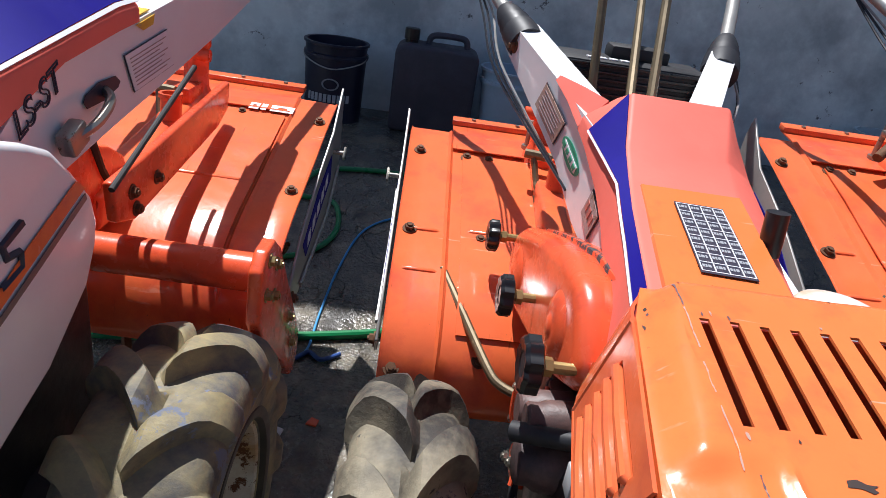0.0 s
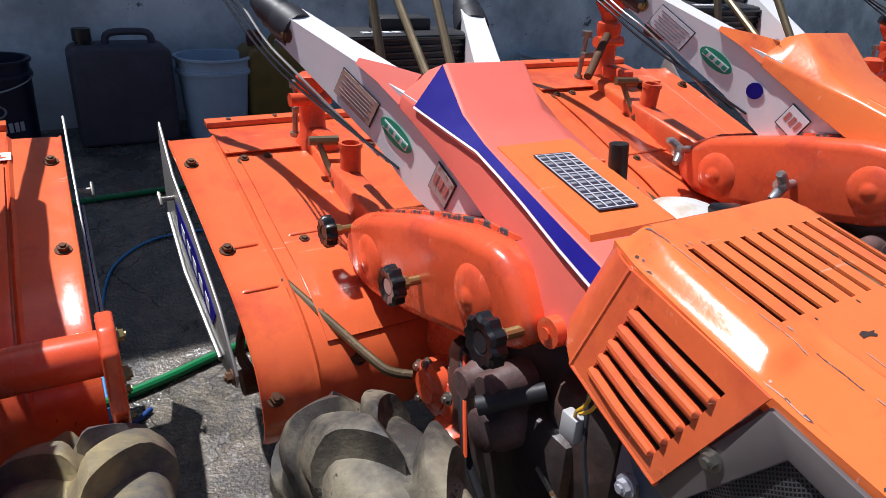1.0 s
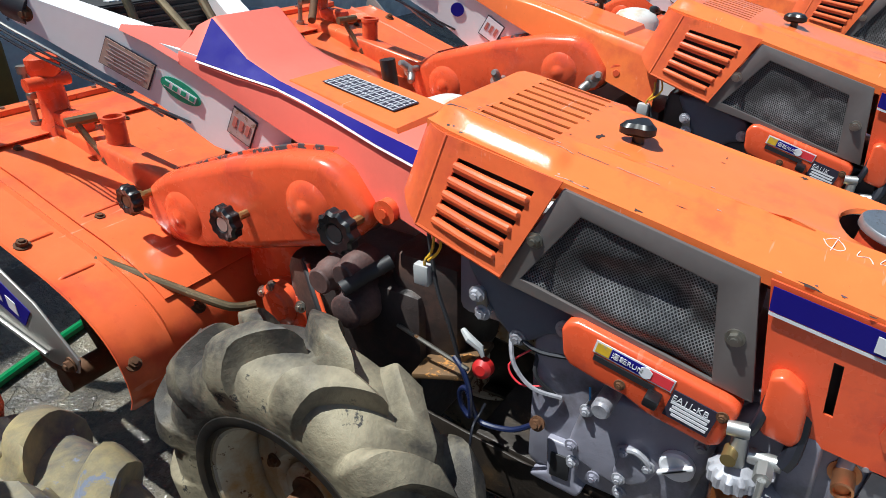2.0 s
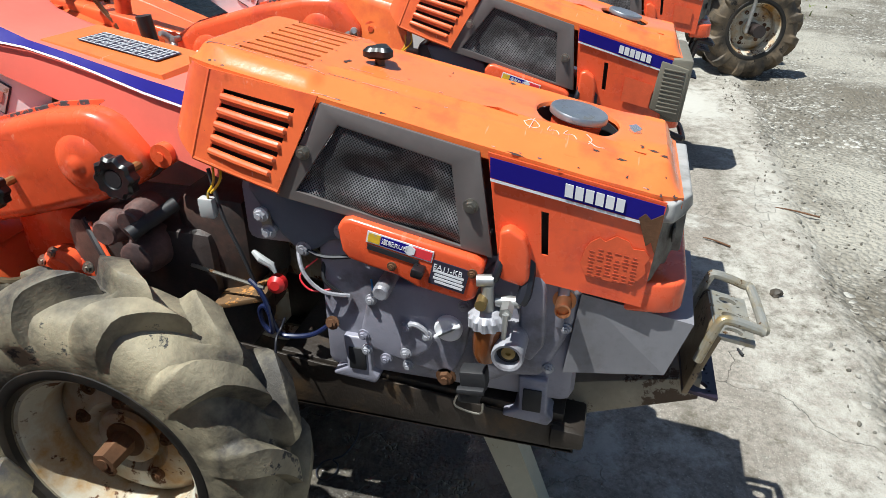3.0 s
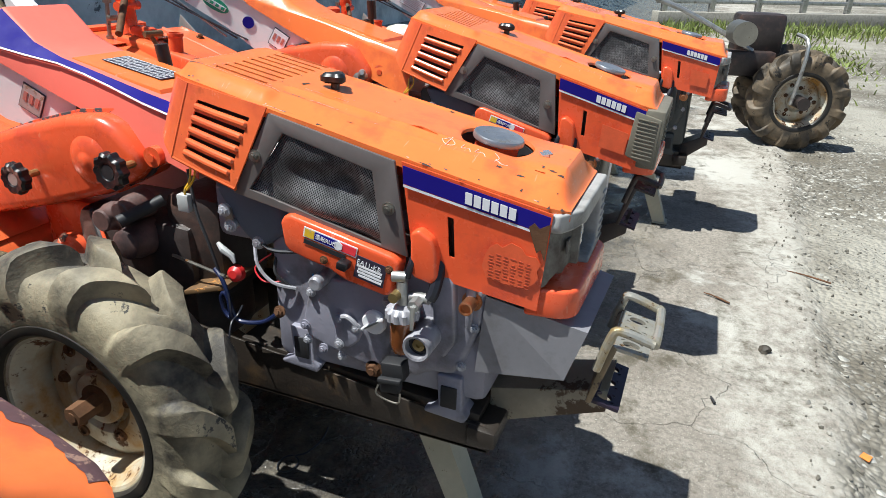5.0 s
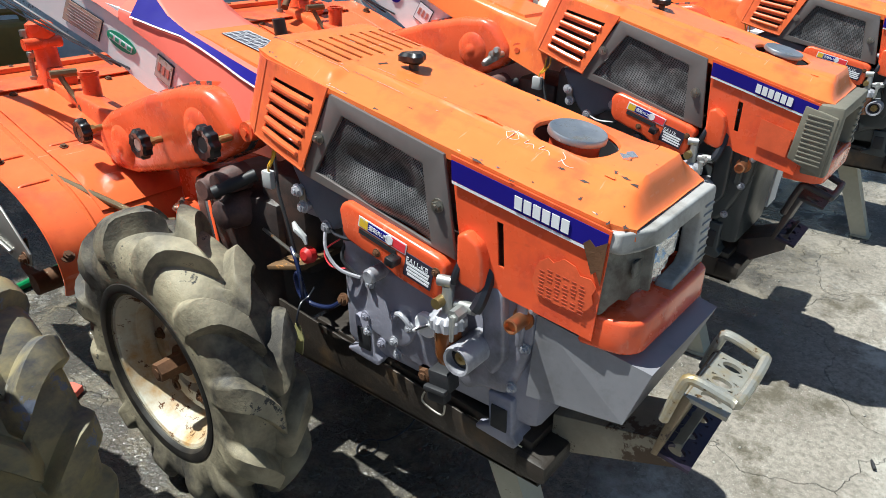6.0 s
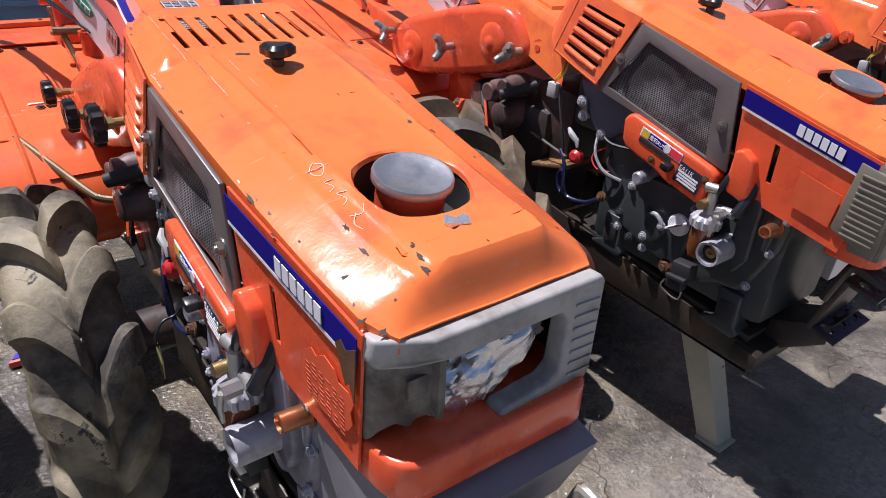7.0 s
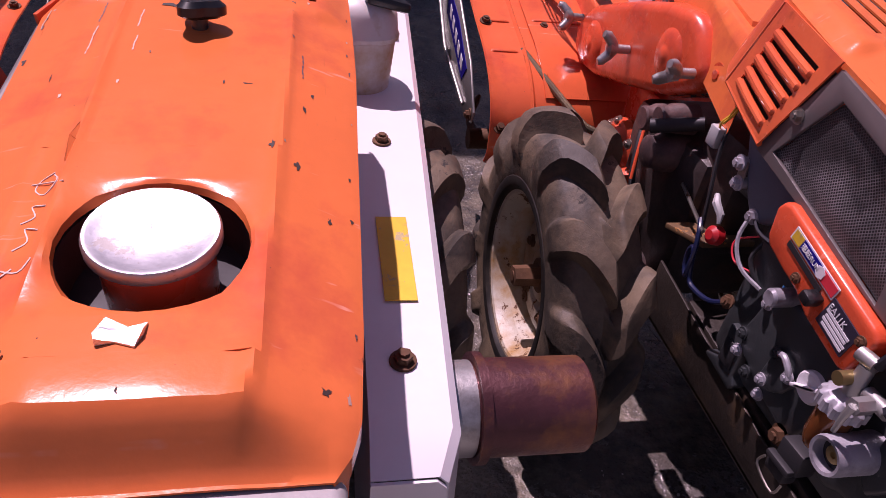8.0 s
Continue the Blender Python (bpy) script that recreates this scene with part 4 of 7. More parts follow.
def engine(parent, o):
    blk = GREY if o.get("grey", True) else GREYD
    bm = B()
    box(bm, (-0.01, -0.50, 0.52), (0.22, 0.42, 0.26), 0.02)
    box(bm, (0.0, -0.35, 0.66), (0.18, 0.40, 0.12), 0.02)
    block = part("engine_block", bm, blk, parent, "grey painted engine block, oily")
    bm = B()
    prism(bm, [(-0.366, 0.493), (-0.380, 0.552), (-0.390, 0.574), (-0.410, 0.588), (-0.525, 0.592), (-0.553, 0.575), (-0.537, 0.479), (-0.518, 0.425), (-0.445, 0.440), (-0.375, 0.462)], -0.115, -0.143, "x", 0.007, 3)
    cover = part("timing_cover", bm, blk, block, "grey flat gear cover with bolts")
    bm = B()
    prism(bm, [(-0.440, 0.522), (-0.452, 0.528), (-0.478, 0.518), (-0.490, 0.500), (-0.480, 0.478), (-0.462, 0.462), (-0.440, 0.460), (-0.434, 0.475)], -0.141, -0.149, "x", 0.004, 3)
    part("idler_cover", bm, blk, cover)
    for k, (y, z) in enumerate(((-0.372, 0.487), (-0.388, 0.556), (-0.376, 0.458), (-0.408, 0.446), (-0.446, 0.440), (-0.444, 0.468), (-0.446, 0.519), (-0.479, 0.508), (-0.536, 0.568))):
        bm = B()
        bolt(bm, (-0.149 if 5 <= k <= 7 else -0.143, y, z), (-1, 0, 0), 0.0066)
        part("cover_bolt", bm, GREYL if k % 3 else blk, cover)
    bm = B()
    tube(bm, [(-0.150, -0.450, 0.523), (-0.153, -0.462, 0.528), (-0.153, -0.476, 0.520), (-0.151, -0.481, 0.508)], 0.0045, 8, 4)
    part("idler_rim", bm, GREYL, cover)
    bm = B()
    lathe(bm, (-0.12, -0.415, 0.590), (-1, 0, 0), [(0, 0.013), (0.052, 0.013), (0.056, 0.010), (0.056, 0)], 18)
    part("breather", bm, GREYL, block)
    bm = B()
    lathe(bm, (-0.140, -0.513, 0.526), (-1, 0, 0), [(0, 0.022), (0.010, 0.022), (0.013, 0.019), (0.013, 0)], 24)
    for k in (-1, 0, 1):
        box(bm, (-0.155, -0.513 - 0.0105 * k * 0.82, 0.526 + 0.0105 * k * 0.57), (0.008, 0.0055, 0.036 - 0.008 * abs(k)), 0.0015, pose(0, 0, 0, 55, 0, 0))
    part("oil_filler_cap", bm, DECAL, block, "white plastic oil filler cap with raised ribs")
    bm = B()
    bolt(bm, (-0.141, -0.508, 0.428), (-1, 0, 0), 0.0115)
    part("drain_bolt", bm, RUST, block, "rusty drain bolt")
    # front casting with port and plug
    bm = B()
    prism(bm, [(-0.575, 0.640), (-0.683, 0.634), (-0.706, 0.612), (-0.702, 0.56), (-0.684, 0.509), (-0.668, 0.47), (-0.656, 0.446), (-0.608, 0.440), (-0.58, 0.42), (-0.55, 0.44), (-0.55, 0.60)], -0.10, -0.134, "x", 0.012, 3)
    cast = part("front_casting", bm, blk, block, "grey ribbed front casting")
    bm = B()
    prism(bm, [(-0.618, 0.634), (-0.628, 0.641), (-0.648, 0.640), (-0.656, 0.628), (-0.660, 0.52), (-0.640, 0.485), (-0.620, 0.50)], -0.125, -0.148, "x", 0.010, 4)
    prism(bm, [(-0.672, 0.630), (-0.690, 0.622), (-0.684, 0.548), (-0.672, 0.548)], -0.125, -0.141, "x", 0.005, 3)
    part("casting_boss", bm, blk, cast)
    for y, z in ((-0.683, 0.628), (-0.698, 0.618), (-0.688, 0.548), (-0.668, 0.470)):
        bm = B()
        bolt(bm, (-0.134, y, z), (-1, 0, 0), 0.0062)
        part("casting_bolt", bm, GREYL, cast)
    bm = B()
    lathe(bm, (-0.12, -0.612, 0.527), (-1, 0, 0), [(0, 0.027), (0.03, 0.024), (0.076, 0.024), (0.080, 0.0225), (0.079, 0.0185), (0.052, 0.018), (0.052, 0)], 28)
    port = part("starter_port", bm, GREYL, block, "round cast starting-shaft guard, paint worn")
    bm = B()
    lathe(bm, (-0.171, -0.612, 0.527), (-1, 0, 0), [(0, 0.0178), (0.014, 0.0178), (0.014, 0.012), (0.008, 0.012), (0.008, 0)], 24)
    part("port_sleeve", bm, BLACKM, port)
    bm = B()
    lathe(bm, (-0.178, -0.612, 0.527), (-1, 0, 0), [(0, 0.0105), (0.010, 0.0105), (0.010, 0.004), (0.007, 0.003), (0.007, 0)], 18)
    part("shaft_end", bm, BRASS, port, "dull brass shaft end")
    bm = B()
    lathe(bm, (-0.132, -0.682, 0.597), (-1, 0, 0.05), [(0, 0.017), (0.004, 0.017), (0.004, 0.0115), (0.036, 0.0115), (0.037, 0.009), (0.03, 0.008), (0.03, 0)], 20)
    part("drain_plug", bm, COPPER, block, "copper-coloured pipe stub")
    # feet: open brackets of bent plate
    for y, z0 in ((-0.645, 0.442), (-0.352, 0.470)):
        bm = B()
        prism(bm, [(y + 0.022, z0), (y + 0.018, z0 - 0.066), (y + 0.045, z0 - 0.078), (y + 0.044, z0 - 0.086), (y - 0.030, z0 - 0.092), (y - 0.038, z0 - 0.078), (y - 0.026, z0 - 0.066), (y - 0.024, z0)], -0.132, -0.085, "x", 0.006, 3)
        foot = part("engine_foot", bm, blk, block, "cast engine foot")
        # black plate on the solid foot paints the shade of its hollow
        bm = B()
        box(bm, (-0.1335, y - 0.002, z0 - 0.042), (0.004, 0.030, 0.044), 0.004)
        part("foot_recess", bm, BLACKM, foot)
    # fuel filter
    bm = B()
    flute = [2 * math.pi * k / 72 for k in range(72)]
    rings(bm, [[(-0.172 + r * (1 + f * (1 if math.cos(12 * t) > 0 else -1)) * math.cos(t), -0.577 + r * (1 + f * (1 if math.cos(12 * t) > 0 else -1)) * math.sin(t), z) for t in flute]
               for z, r, f in ((0.588, 0.012, 0), (0.584, 0.022, 0), (0.578, 0.0272, 0.05), (0.564, 0.0272, 0.05), (0.561, 0.022, 0), (0.561, 0.010, 0))])
    fil = part("fuel_filter", bm, GREYL, block, "alloy fuel filter head with cock")
    bm = B()
    cyl(bm, (-0.172, -0.577, 0.585), (-0.170, -0.575, 0.628), 0.010, 0.009)
    cyl(bm, (-0.172, -0.560, 0.634), (-0.170, -0.584, 0.636), 0.009)
    cyl(bm, (-0.165, -0.588, 0.600), (-0.168, -0.622, 0.604), 0.009)
    cyl(bm, (-0.178, -0.606, 0.602), (-0.200, -0.607, 0.602), 0.010, seg=6)
    part("cock_body", bm, ALU, fil)
    bm = B()
    tube(bm, [(-0.200, -0.607, 0.602), (-0.203, -0.607, 0.585), (-0.202, -0.606, 0.562)], [0.005, 0.004, 0.003], 8)
    part("cock_lever", bm, ALU, fil)
    bm = B()
    cyl(bm, (-0.172, -0.570, 0.606), (-0.194, -0.570, 0.606), 0.0085, seg=14)
    part("cock_screw", bm, BRASS, fil)
    bm = B()
    lathe(bm, (-0.172, -0.577, 0.561), (0, 0, -1), [(0, 0.0215), (0.045, 0.0205), (0.060, 0.016), (0.064, 0)], 22)
    part("filter_bowl", bm, AMBER, fil, "amber glass filter bowl")
    bm = B()
    box(bm, (-0.160, -0.558, 0.452), (0.028, 0.042, 0.034), 0.004, pose(0, 0, 0, -6, 0, 0))
    box(bm, (-0.178, -0.556, 0.438), (0.012, 0.044, 0.010), 0.003, pose(0, 0, 0, -6, 0, 0))
    box(bm, (-0.165, -0.552, 0.420), (0.022, 0.036, 0.022), 0.004, pose(0, 0, 0, -6, 0, 0))
    part("filter_bracket", bm, BLACKM, fil)
    bm = B()
    tube(bm, [(-0.180, -0.535, 0.425), (-0.184, -0.534, 0.408), (-0.184, -0.572, 0.400), (-0.180, -0.576, 0.418)], 0.0018, 6, 4)
    part("wire_bail", bm, STEEL, fil)
    bm = B()
    tube(bm, [(-0.170, -0.584, 0.636), (-0.166, -0.590, 0.660), (-0.14, -0.597, 0.70)], 0.006, 8, 4)
    tube(bm, [(-0.168, -0.622, 0.604), (-0.162, -0.628, 0.62), (-0.14, -0.630, 0.66)], 0.010, 8, 4)
    part("fuel_hose", bm, WIRE, fil)
    # speed lever box with plates
    bm = B()
    prism(bm, [(-0.352, 0.690), (-0.360, 0.703), (-0.374, 0.706), (-0.559, 0.665), (-0.570, 0.654), (-0.557, 0.600), (-0.544, 0.592), (-0.470, 0.607), (-0.440, 0.622), (-0.402, 0.630), (-0.366, 0.640), (-0.357, 0.652)], -0.135, -0.170, "x", 0.006, 3)
    lever = part("lever_box", bm, RED, parent, "red-orange control lever box")
    sl = 12.6
    rot = pose(0, 0, 0, sl, 0, 0)

    def lab(name, y, z, dy, dz, mt, dx=0.001, label=""):
        bm = B()
        box(bm, (-0.1700 - dx, y, z), (0.0016, dy, dz), 0, rot)
        return part(name, bm, mt, lever, label)

    def strip_z(y):
        return 0.6825 + 0.2235 * (y + 0.400)
    # flat black bar paints the shaded slot; the box is not cut
    lab("lever_slot", -0.436, strip_z(-0.436) - 0.0165, 0.078, 0.008, BLACKM)
    lab("run_decal", -0.447, strip_z(-0.447), 0.100, 0.0185, DECAL, 0.0004, "white-edged run and stop decal")
    lab("run_decal", -0.4095, strip_z(-0.4095), 0.018, 0.0145, YELLOW)
    lab("run_decal", -0.4395, strip_z(-0.4395), 0.042, 0.0145, NAVY)
    lab("run_decal", -0.4795, strip_z(-0.4795), 0.030, 0.0145, STOPD)
    write("運転RUN", 0.0098, (-0.1722, -0.4195, strip_z(-0.4195) - 0.0036), DECAL, lever, sl)
    bm = B()
    cyl(bm, (-0.1705, -0.4625, strip_z(-0.4625)), (-0.1726, -0.4625, strip_z(-0.4625)), 0.0085, seg=6)
    part("run_decal", bm, DECAL, lever)
    ink = lab("engine_plate", -0.519, 0.633, 0.054, 0.040, INK, 0.001, "black engine plate with white print")
    write(o.get("type", "EA11-K"), 0.0118, (-0.1722, -0.4955, 0.6445), DECAL, lever, sl)
    bm = B()
    for k in range(4):
        box(bm, (-0.1722, -0.5185, 0.6365 - 0.0058 * k), (0.0008, 0.046 - 0.004 * (k % 2), 0.0036), 0, rot)
    part("plate_print", bm, DECAL, ink)
    bm = B()
    box(bm, (-0.180, -0.476, strip_z(-0.476) - 0.0245), (0.022, 0.018, 0.014), 0.003, rot)
    part("speed_lever", bm, BLACK, lever)
    for y, z in ((-0.434, 0.638), (-0.553, 0.643)):
        bm = B()
        bolt(bm, (-0.170, y, z), (-1, 0, 0), 0.005)
        part("lever_screw", bm, RUST, lever)
    # blue-grey inlet casting under the vents
    bm = B()
    prism(bm, [(-0.185, 0.725), (-0.260, 0.728), (-0.345, 0.700), (-0.362, 0.672), (-0.352, 0.650), (-0.318, 0.640), (-0.290, 0.618), (-0.262, 0.616), (-0.238, 0.640), (-0.205, 0.690)], -0.06, -0.130, "x", 0.020, 5)
    pipe = part("inlet_casting", bm, BLUEG, parent, "blue-grey cast inlet cover with bolts", 50)
    for p in ((-0.138, -0.215, 0.680), (-0.134, -0.222, 0.650), (-0.132, -0.343, 0.664), (-0.130, -0.276, 0.625)):
        bm = B()
        cyl(bm, Vector(p) + Vector((0.04, 0, 0)), p, 0.009)
        bolt(bm, p, (-1, 0, 0), 0.0085)
        part("flange_bolt", bm, GREYL, pipe)
    bm = B()
    prism(bm, [(-0.207, 0.690), (-0.226, 0.684), (-0.232, 0.642), (-0.214, 0.638)], -0.130, -0.135, "x", 0.003)
    part("link_tab", bm, STEEL, pipe)


def chassis(parent, o):
    bm = B()
    for x0, x1 in ((-0.125, -0.119), (0.115, 0.121)):
        prism(bm, [(-0.10, 0.415), (-0.72, 0.347), (-0.72, 0.295), (-0.10, 0.300)], x0, x1, "x", 0.002)
    for s in (-1, 1):
        prism(bm, [(-0.10, 0.300), (-0.72, 0.295), (-0.72, 0.301), (-0.10, 0.306)], s * 0.09, s * 0.125, "x", 0)
    box(bm, (0, -0.45, 0.375), (0.23, 0.5, 0.02), 0.004, pose(0, 0, 0, 4.5, 0, 0))
    frame_ob = part("chassis_frame", bm, RAIL, parent, "oily rusted channel-steel frame")
    bm = B()
    prism(bm, [(-0.68, 0.350), (-0.735, 0.346), (-0.735, 0.312), (-0.68, 0.306)], -0.135, 0.125, "x", 0.006)
    part("cross_member", bm, RAIL, frame_ob)
    bm = B()
    prism(bm, [(-0.70, 0.385), (-0.905, 0.436), (-0.905, 0.392), (-0.70, 0.310)], -0.055, -0.049, "x", 0.002)
    prism(bm, [(-0.70, 0.385), (-0.905, 0.436), (-0.905, 0.392), (-0.70, 0.310)], 0.045, 0.051, "x", 0.002)
    prism(bm, [(-0.70, 0.385), (-0.905, 0.436), (-0.905, 0.431), (-0.70, 0.380)], -0.05, 0.046, "x", 0)
    for v in bm.verts:
        v.co.y += o.get("hitch_back", 0.0) * (1 if v.co.y < -0.8 else 0)
    part("tongue", bm, OILY if o.get("hitch_back") else DIRTYC, frame_ob, "steel tongue with rust")
    # front hitch plates with round holes and a bent rod handle
    def holed(at, name, mt):
        bm = B()
        us, vs = [0, 0.06, 0.22, 0.39, 0.56, 0.73, 0.90, 1.0], [0, 0.2, 0.8, 1]
        us = [0, 0.08, 0.26, 0.41, 0.59, 0.74, 0.92, 1.0]
        sheet(bm, at, us, vs, {(1, 1), (3, 1), (5, 1)}, 0.0)
        for k in (1, 3, 5):
            n = 12
            uc, vc, du, dv = (us[k] + us[k + 1]) / 2, 0.5, (us[k + 1] - us[k]) / 2, 0.3
            outer_loop, inner_loop = [], []
            for j in range(n):
                t = 2 * math.pi * j / n
                c, s = math.cos(t), math.sin(t)
                f = 1 / max(abs(c), abs(s))
                outer_loop.append(at(uc + du * c * f, vc + dv * s * f))
                inner_loop.append(at(uc + du * 0.8 * c, vc + dv * 0.8 * s))
            rings(bm, [outer_loop, inner_loop], caps=False)
        bmesh.ops.remove_doubles(bm, verts=bm.verts, dist=1e-5)
        bmesh.ops.recalc_face_normals(bm, faces=bm.faces)
        bm.normal_update()
        bmesh.ops.solidify(bm, geom=bm.faces[:], thickness=0.006)
        return part(name, bm, mt, hitch)
    hb = o.get("hitch_back", 0.0)
    bm = B()
    prism(bm, [(-0.872, 0.426), (-0.896, 0.536), (-0.904, 0.543), (-0.912, 0.538), (-0.882, 0.426)], -0.089, 0.046, "x", 0.002)
    hitch = part("hitch_bracket", bm, OILY if hb else RUSTS, parent, "worn steel channel bracket with bolt holes")
    holed(quad((-0.088, -0.902, 0.5425), (0.044, -0.902, 0.5425), (0.042, -0.960, 0.532), (-0.086, -0.960, 0.532)), "hitch_plate", OILY if hb else PALEST)
    # lower plate coloured dark purple for the shadow of the upper one
    holed(quad((-0.088, -0.874, 0.436), (0.050, -0.874, 0.436), (0.050, -0.928, 0.424), (-0.086, -0.928, 0.424)), "hitch_plate", SHADEDST)
    bm = B()
    tube(bm, [(-0.094, -0.884, 0.497), (-0.0945, -0.900, 0.560), (-0.093, -0.912, 0.574), (-0.086, -0.958, 0.560), (-0.076, -0.967, 0.557), (0.040, -0.966, 0.552), (0.050, -0.956, 0.554), (0.051, -0.912, 0.567), (0.051, -0.901, 0.556), (0.050, -0.886, 0.500)], 0.0075, 10, 4)
    part("rod_handle", bm, OILY if hb else PALEST, hitch, "bent steel rod handle, paint worn off")
    hitch.location.y = hb
    # prop stand
    bm = B()
    d = Vector((0, -0.125, -0.33)).normalized()
    u, v = Vector((1, 0, 0)), d.cross(Vector((1, 0, 0)))
    p0, p1 = Vector((0, -0.535, 0.335)), Vector((0, -0.662, 0.004))
    rings(bm, [[p + s * u + t * v for s, t in ((-a, -a), (a, -a), (a, a), (-a, a))] for p, a in ((p0, 0.032), (p1, 0.026))])
    grow(bm, bm.verts[:], 0.004)
    stand = part("prop_stand", bm, CREAM, parent, "cream painted square prop stand, scuffed")
    bm = B()
    box(bm, (0, -0.664, 0.005), (0.065, 0.065, 0.008), 0.002)
    part("stand_foot", bm, CREAM, stand)


def gear_case(parent, o):
    out = [(0.552, 0.668), (0.575, 0.620), (0.560, 0.578), (0.50, 0.556), (0.42, 0.562), (0.27, 0.600), (0.10, 0.650), (0.02, 0.690), (-0.012, 0.722),
           (0.00, 0.750), (0.045, 0.795), (0.085, 0.812), (0.17, 0.802), (0.30, 0.768), (0.42, 0.728), (0.50, 0.70)]
    bm = B()
    prism(bm, out, -0.115, -0.055, "x", 0.022, 4)
    case = part("chain_case", bm, RED, parent, "red-orange cast chain case with chipped edge", 40)
    bm = B()
    prism(bm, out, -0.068, -0.056, "x", 0.002)
    for v in bm.verts:
        v.co.y, v.co.z = 0.28 + (v.co.y - 0.28) * 1.02, 0.68 + (v.co.z - 0.68) * 1.05
    part("case_flange", bm, CHIP, case, "seam flange with paint chipped to bare metal")
    bm = B()
    prism(bm, out, -0.056, 0.0, "x", 0.01)
    part("case_half", bm, RED, case)
    for y, z, r in ((0.45, 0.625, 0.052), (0.115, 0.722, 0.048)):
        bm = B()
        lathe(bm, (-0.108, y, z), (-1, 0, 0), [(0, r * 1.15), (0.008, r * 0.98), (0.014, r * 0.75), (0.017, r * 0.45), (0.0175, r * 0.3), (0.0195, r * 0.26), (0.0195, 0.0)], 32)
        part("bearing_boss", bm, RED, case, "", 60)
    bm = B()
    cyl(bm, (-0.10, -0.028, 0.742), (-0.03, -0.028, 0.742), 0.020, seg=16)
    cyl(bm, (-0.105, -0.028, 0.742), (-0.102, -0.028, 0.742), 0.008, seg=10)
    part("pivot_lug", bm, RED, case)
    for i, (x, y, z, r) in enumerate(((-0.168, 0.543, 0.656, 0.029), (-0.172, 0.265, 0.678, 0.031), (-0.174, 0.009, 0.728, 0.034))):
        bm = B()
        if o.get("knobs") == "steel":
            lathe(bm, (x + 0.055, y, z), (-1, 0, 0), [(0, 0.009), (0.03, 0.009), (0.03, 0.014), (0.045, 0.016), (0.05, 0.0)], 12)
            for sgn in (-1, 1):
                t = 0.9 + 0.7 * i
                tube(bm, [(x + 0.020, y, z), (x + 0.014, y + sgn * 0.014 * math.cos(t), z + sgn * 0.014 * math.sin(t)), (x + 0.002, y + sgn * 0.026 * math.cos(t), z + sgn * 0.026 * math.sin(t)), (x - 0.006, y + sgn * 0.029 * math.cos(t), z + sgn * 0.029 * math.sin(t))], [0.013, 0.011, 0.0105, 0.007], 12)
            part("clamp_knob", bm, ALU, case, "dull cast-metal clamp knob")
            continue
        prof = ((0, 0.78), (-0.003, 1.0), (-0.018, 1.0), (-0.023, 0.86), (-0.021, 0.5), (-0.018, 0.42), (-0.018, 0.01))
        rings(bm, [[(x + 0.022 + a, y + r * s * (1 + (0.07 if s > 0.8 else 0) * math.cos(10 * t)) * math.cos(t), z + r * s * (1 + (0.07 if s > 0.8 else 0) * math.cos(10 * t)) * math.sin(t)) for t in [2 * math.pi * k / 60 for k in range(60)]] for a, s in prof])
        kn = part("clamp_knob", bm, BLACK, case, "black fluted plastic clamp knob")
        bm = B()
        cyl(bm, (x + 0.022, y, z), (-0.10, y, z), 0.0075, seg=10)
        cyl(bm, (x + 0.026, y, z), (x + 0.036, y, z), 0.012, seg=6)
        part("knob_stem", bm, BRASS, kn)
        bm = B()
        cyl(bm, (x + 0.0035, y, z), (x + 0.0022, y, z), r * 0.42, seg=20)
        part("knob_insert", bm, (RUST, STEELW, BLACKM)[i], kn)
    # gearbox below, half hidden
    bm = B()
    box(bm, (0.0, 0.06, 0.46), (0.20, 0.30, 0.30), 0.03)
    box(bm, (0.0, -0.08, 0.56), (0.16, 0.14, 0.22), 0.03)
    cyl(bm, (-0.21, 0, 0.315), (0.21, 0, 0.315), 0.045)
    case_low = part("gearbox", bm, OILY, parent, "oily dark cast gearbox")
    for y, z, r in ((0.074, 0.615, 0.023), (0.022, 0.640, 0.022), (0.024, 0.572, 0.030)):
        bm = B()
        lathe(bm, (-0.08, y, z), (-1, 0, 0), [(0, r * 1.3), (0.045, r * 1.2), (0.055, r), (0.068, r), (0.071, r * 0.85), (0.071, 0)], 24)
        part("shaft_cap", bm, BOSS, case_low, "grimy reddish shaft cap")
    bm = B()
    box(bm, (-0.075, 0.215, 0.480), (0.06, 0.12, 0.10), 0.022)
    lathe(bm, (-0.09, 0.225, 0.500), (-1, 0, 0), [(0, 0.045), (0.018, 0.043), (0.024, 0.030), (0.030, 0.028), (0.030, 0)], 20)
    box(bm, (-0.095, 0.165, 0.440), (0.05, 0.07, 0.05), 0.014)
    if o.get("drive", True):
        box(bm, (0.05, 0.30, 0.52), (0.16, 0.18, 0.14), 0.02)
    dr = part("rotary_drive", bm, RED, parent, "red-orange rotary drive housing")
    for p in ((-0.110, 0.165, 0.515), (-0.120, 0.185, 0.435), (-0.108, 0.262, 0.515), (-0.120, 0.150, 0.455), (-0.106, 0.255, 0.455), (-0.108, 0.235, 0.535)):
        bm = B()
        bolt(bm, p, (-1, 0, 0.2), 0.008)
        part("drive_bolt", bm, STEEL, dr)
    # selector rod, control cables and wiring
    bm = B()
    tube(bm, [(-0.243, 0.560, 0.563), (-0.195, 0.45, 0.522), (-0.150, 0.345, 0.484), (-0.130, 0.318, 0.474), (-0.10, 0.30, 0.470)], 0.0085, 10, 4)
    part("selector_rod", bm, BROWNST, dr, "bent brown steel rod")
    bm = B()
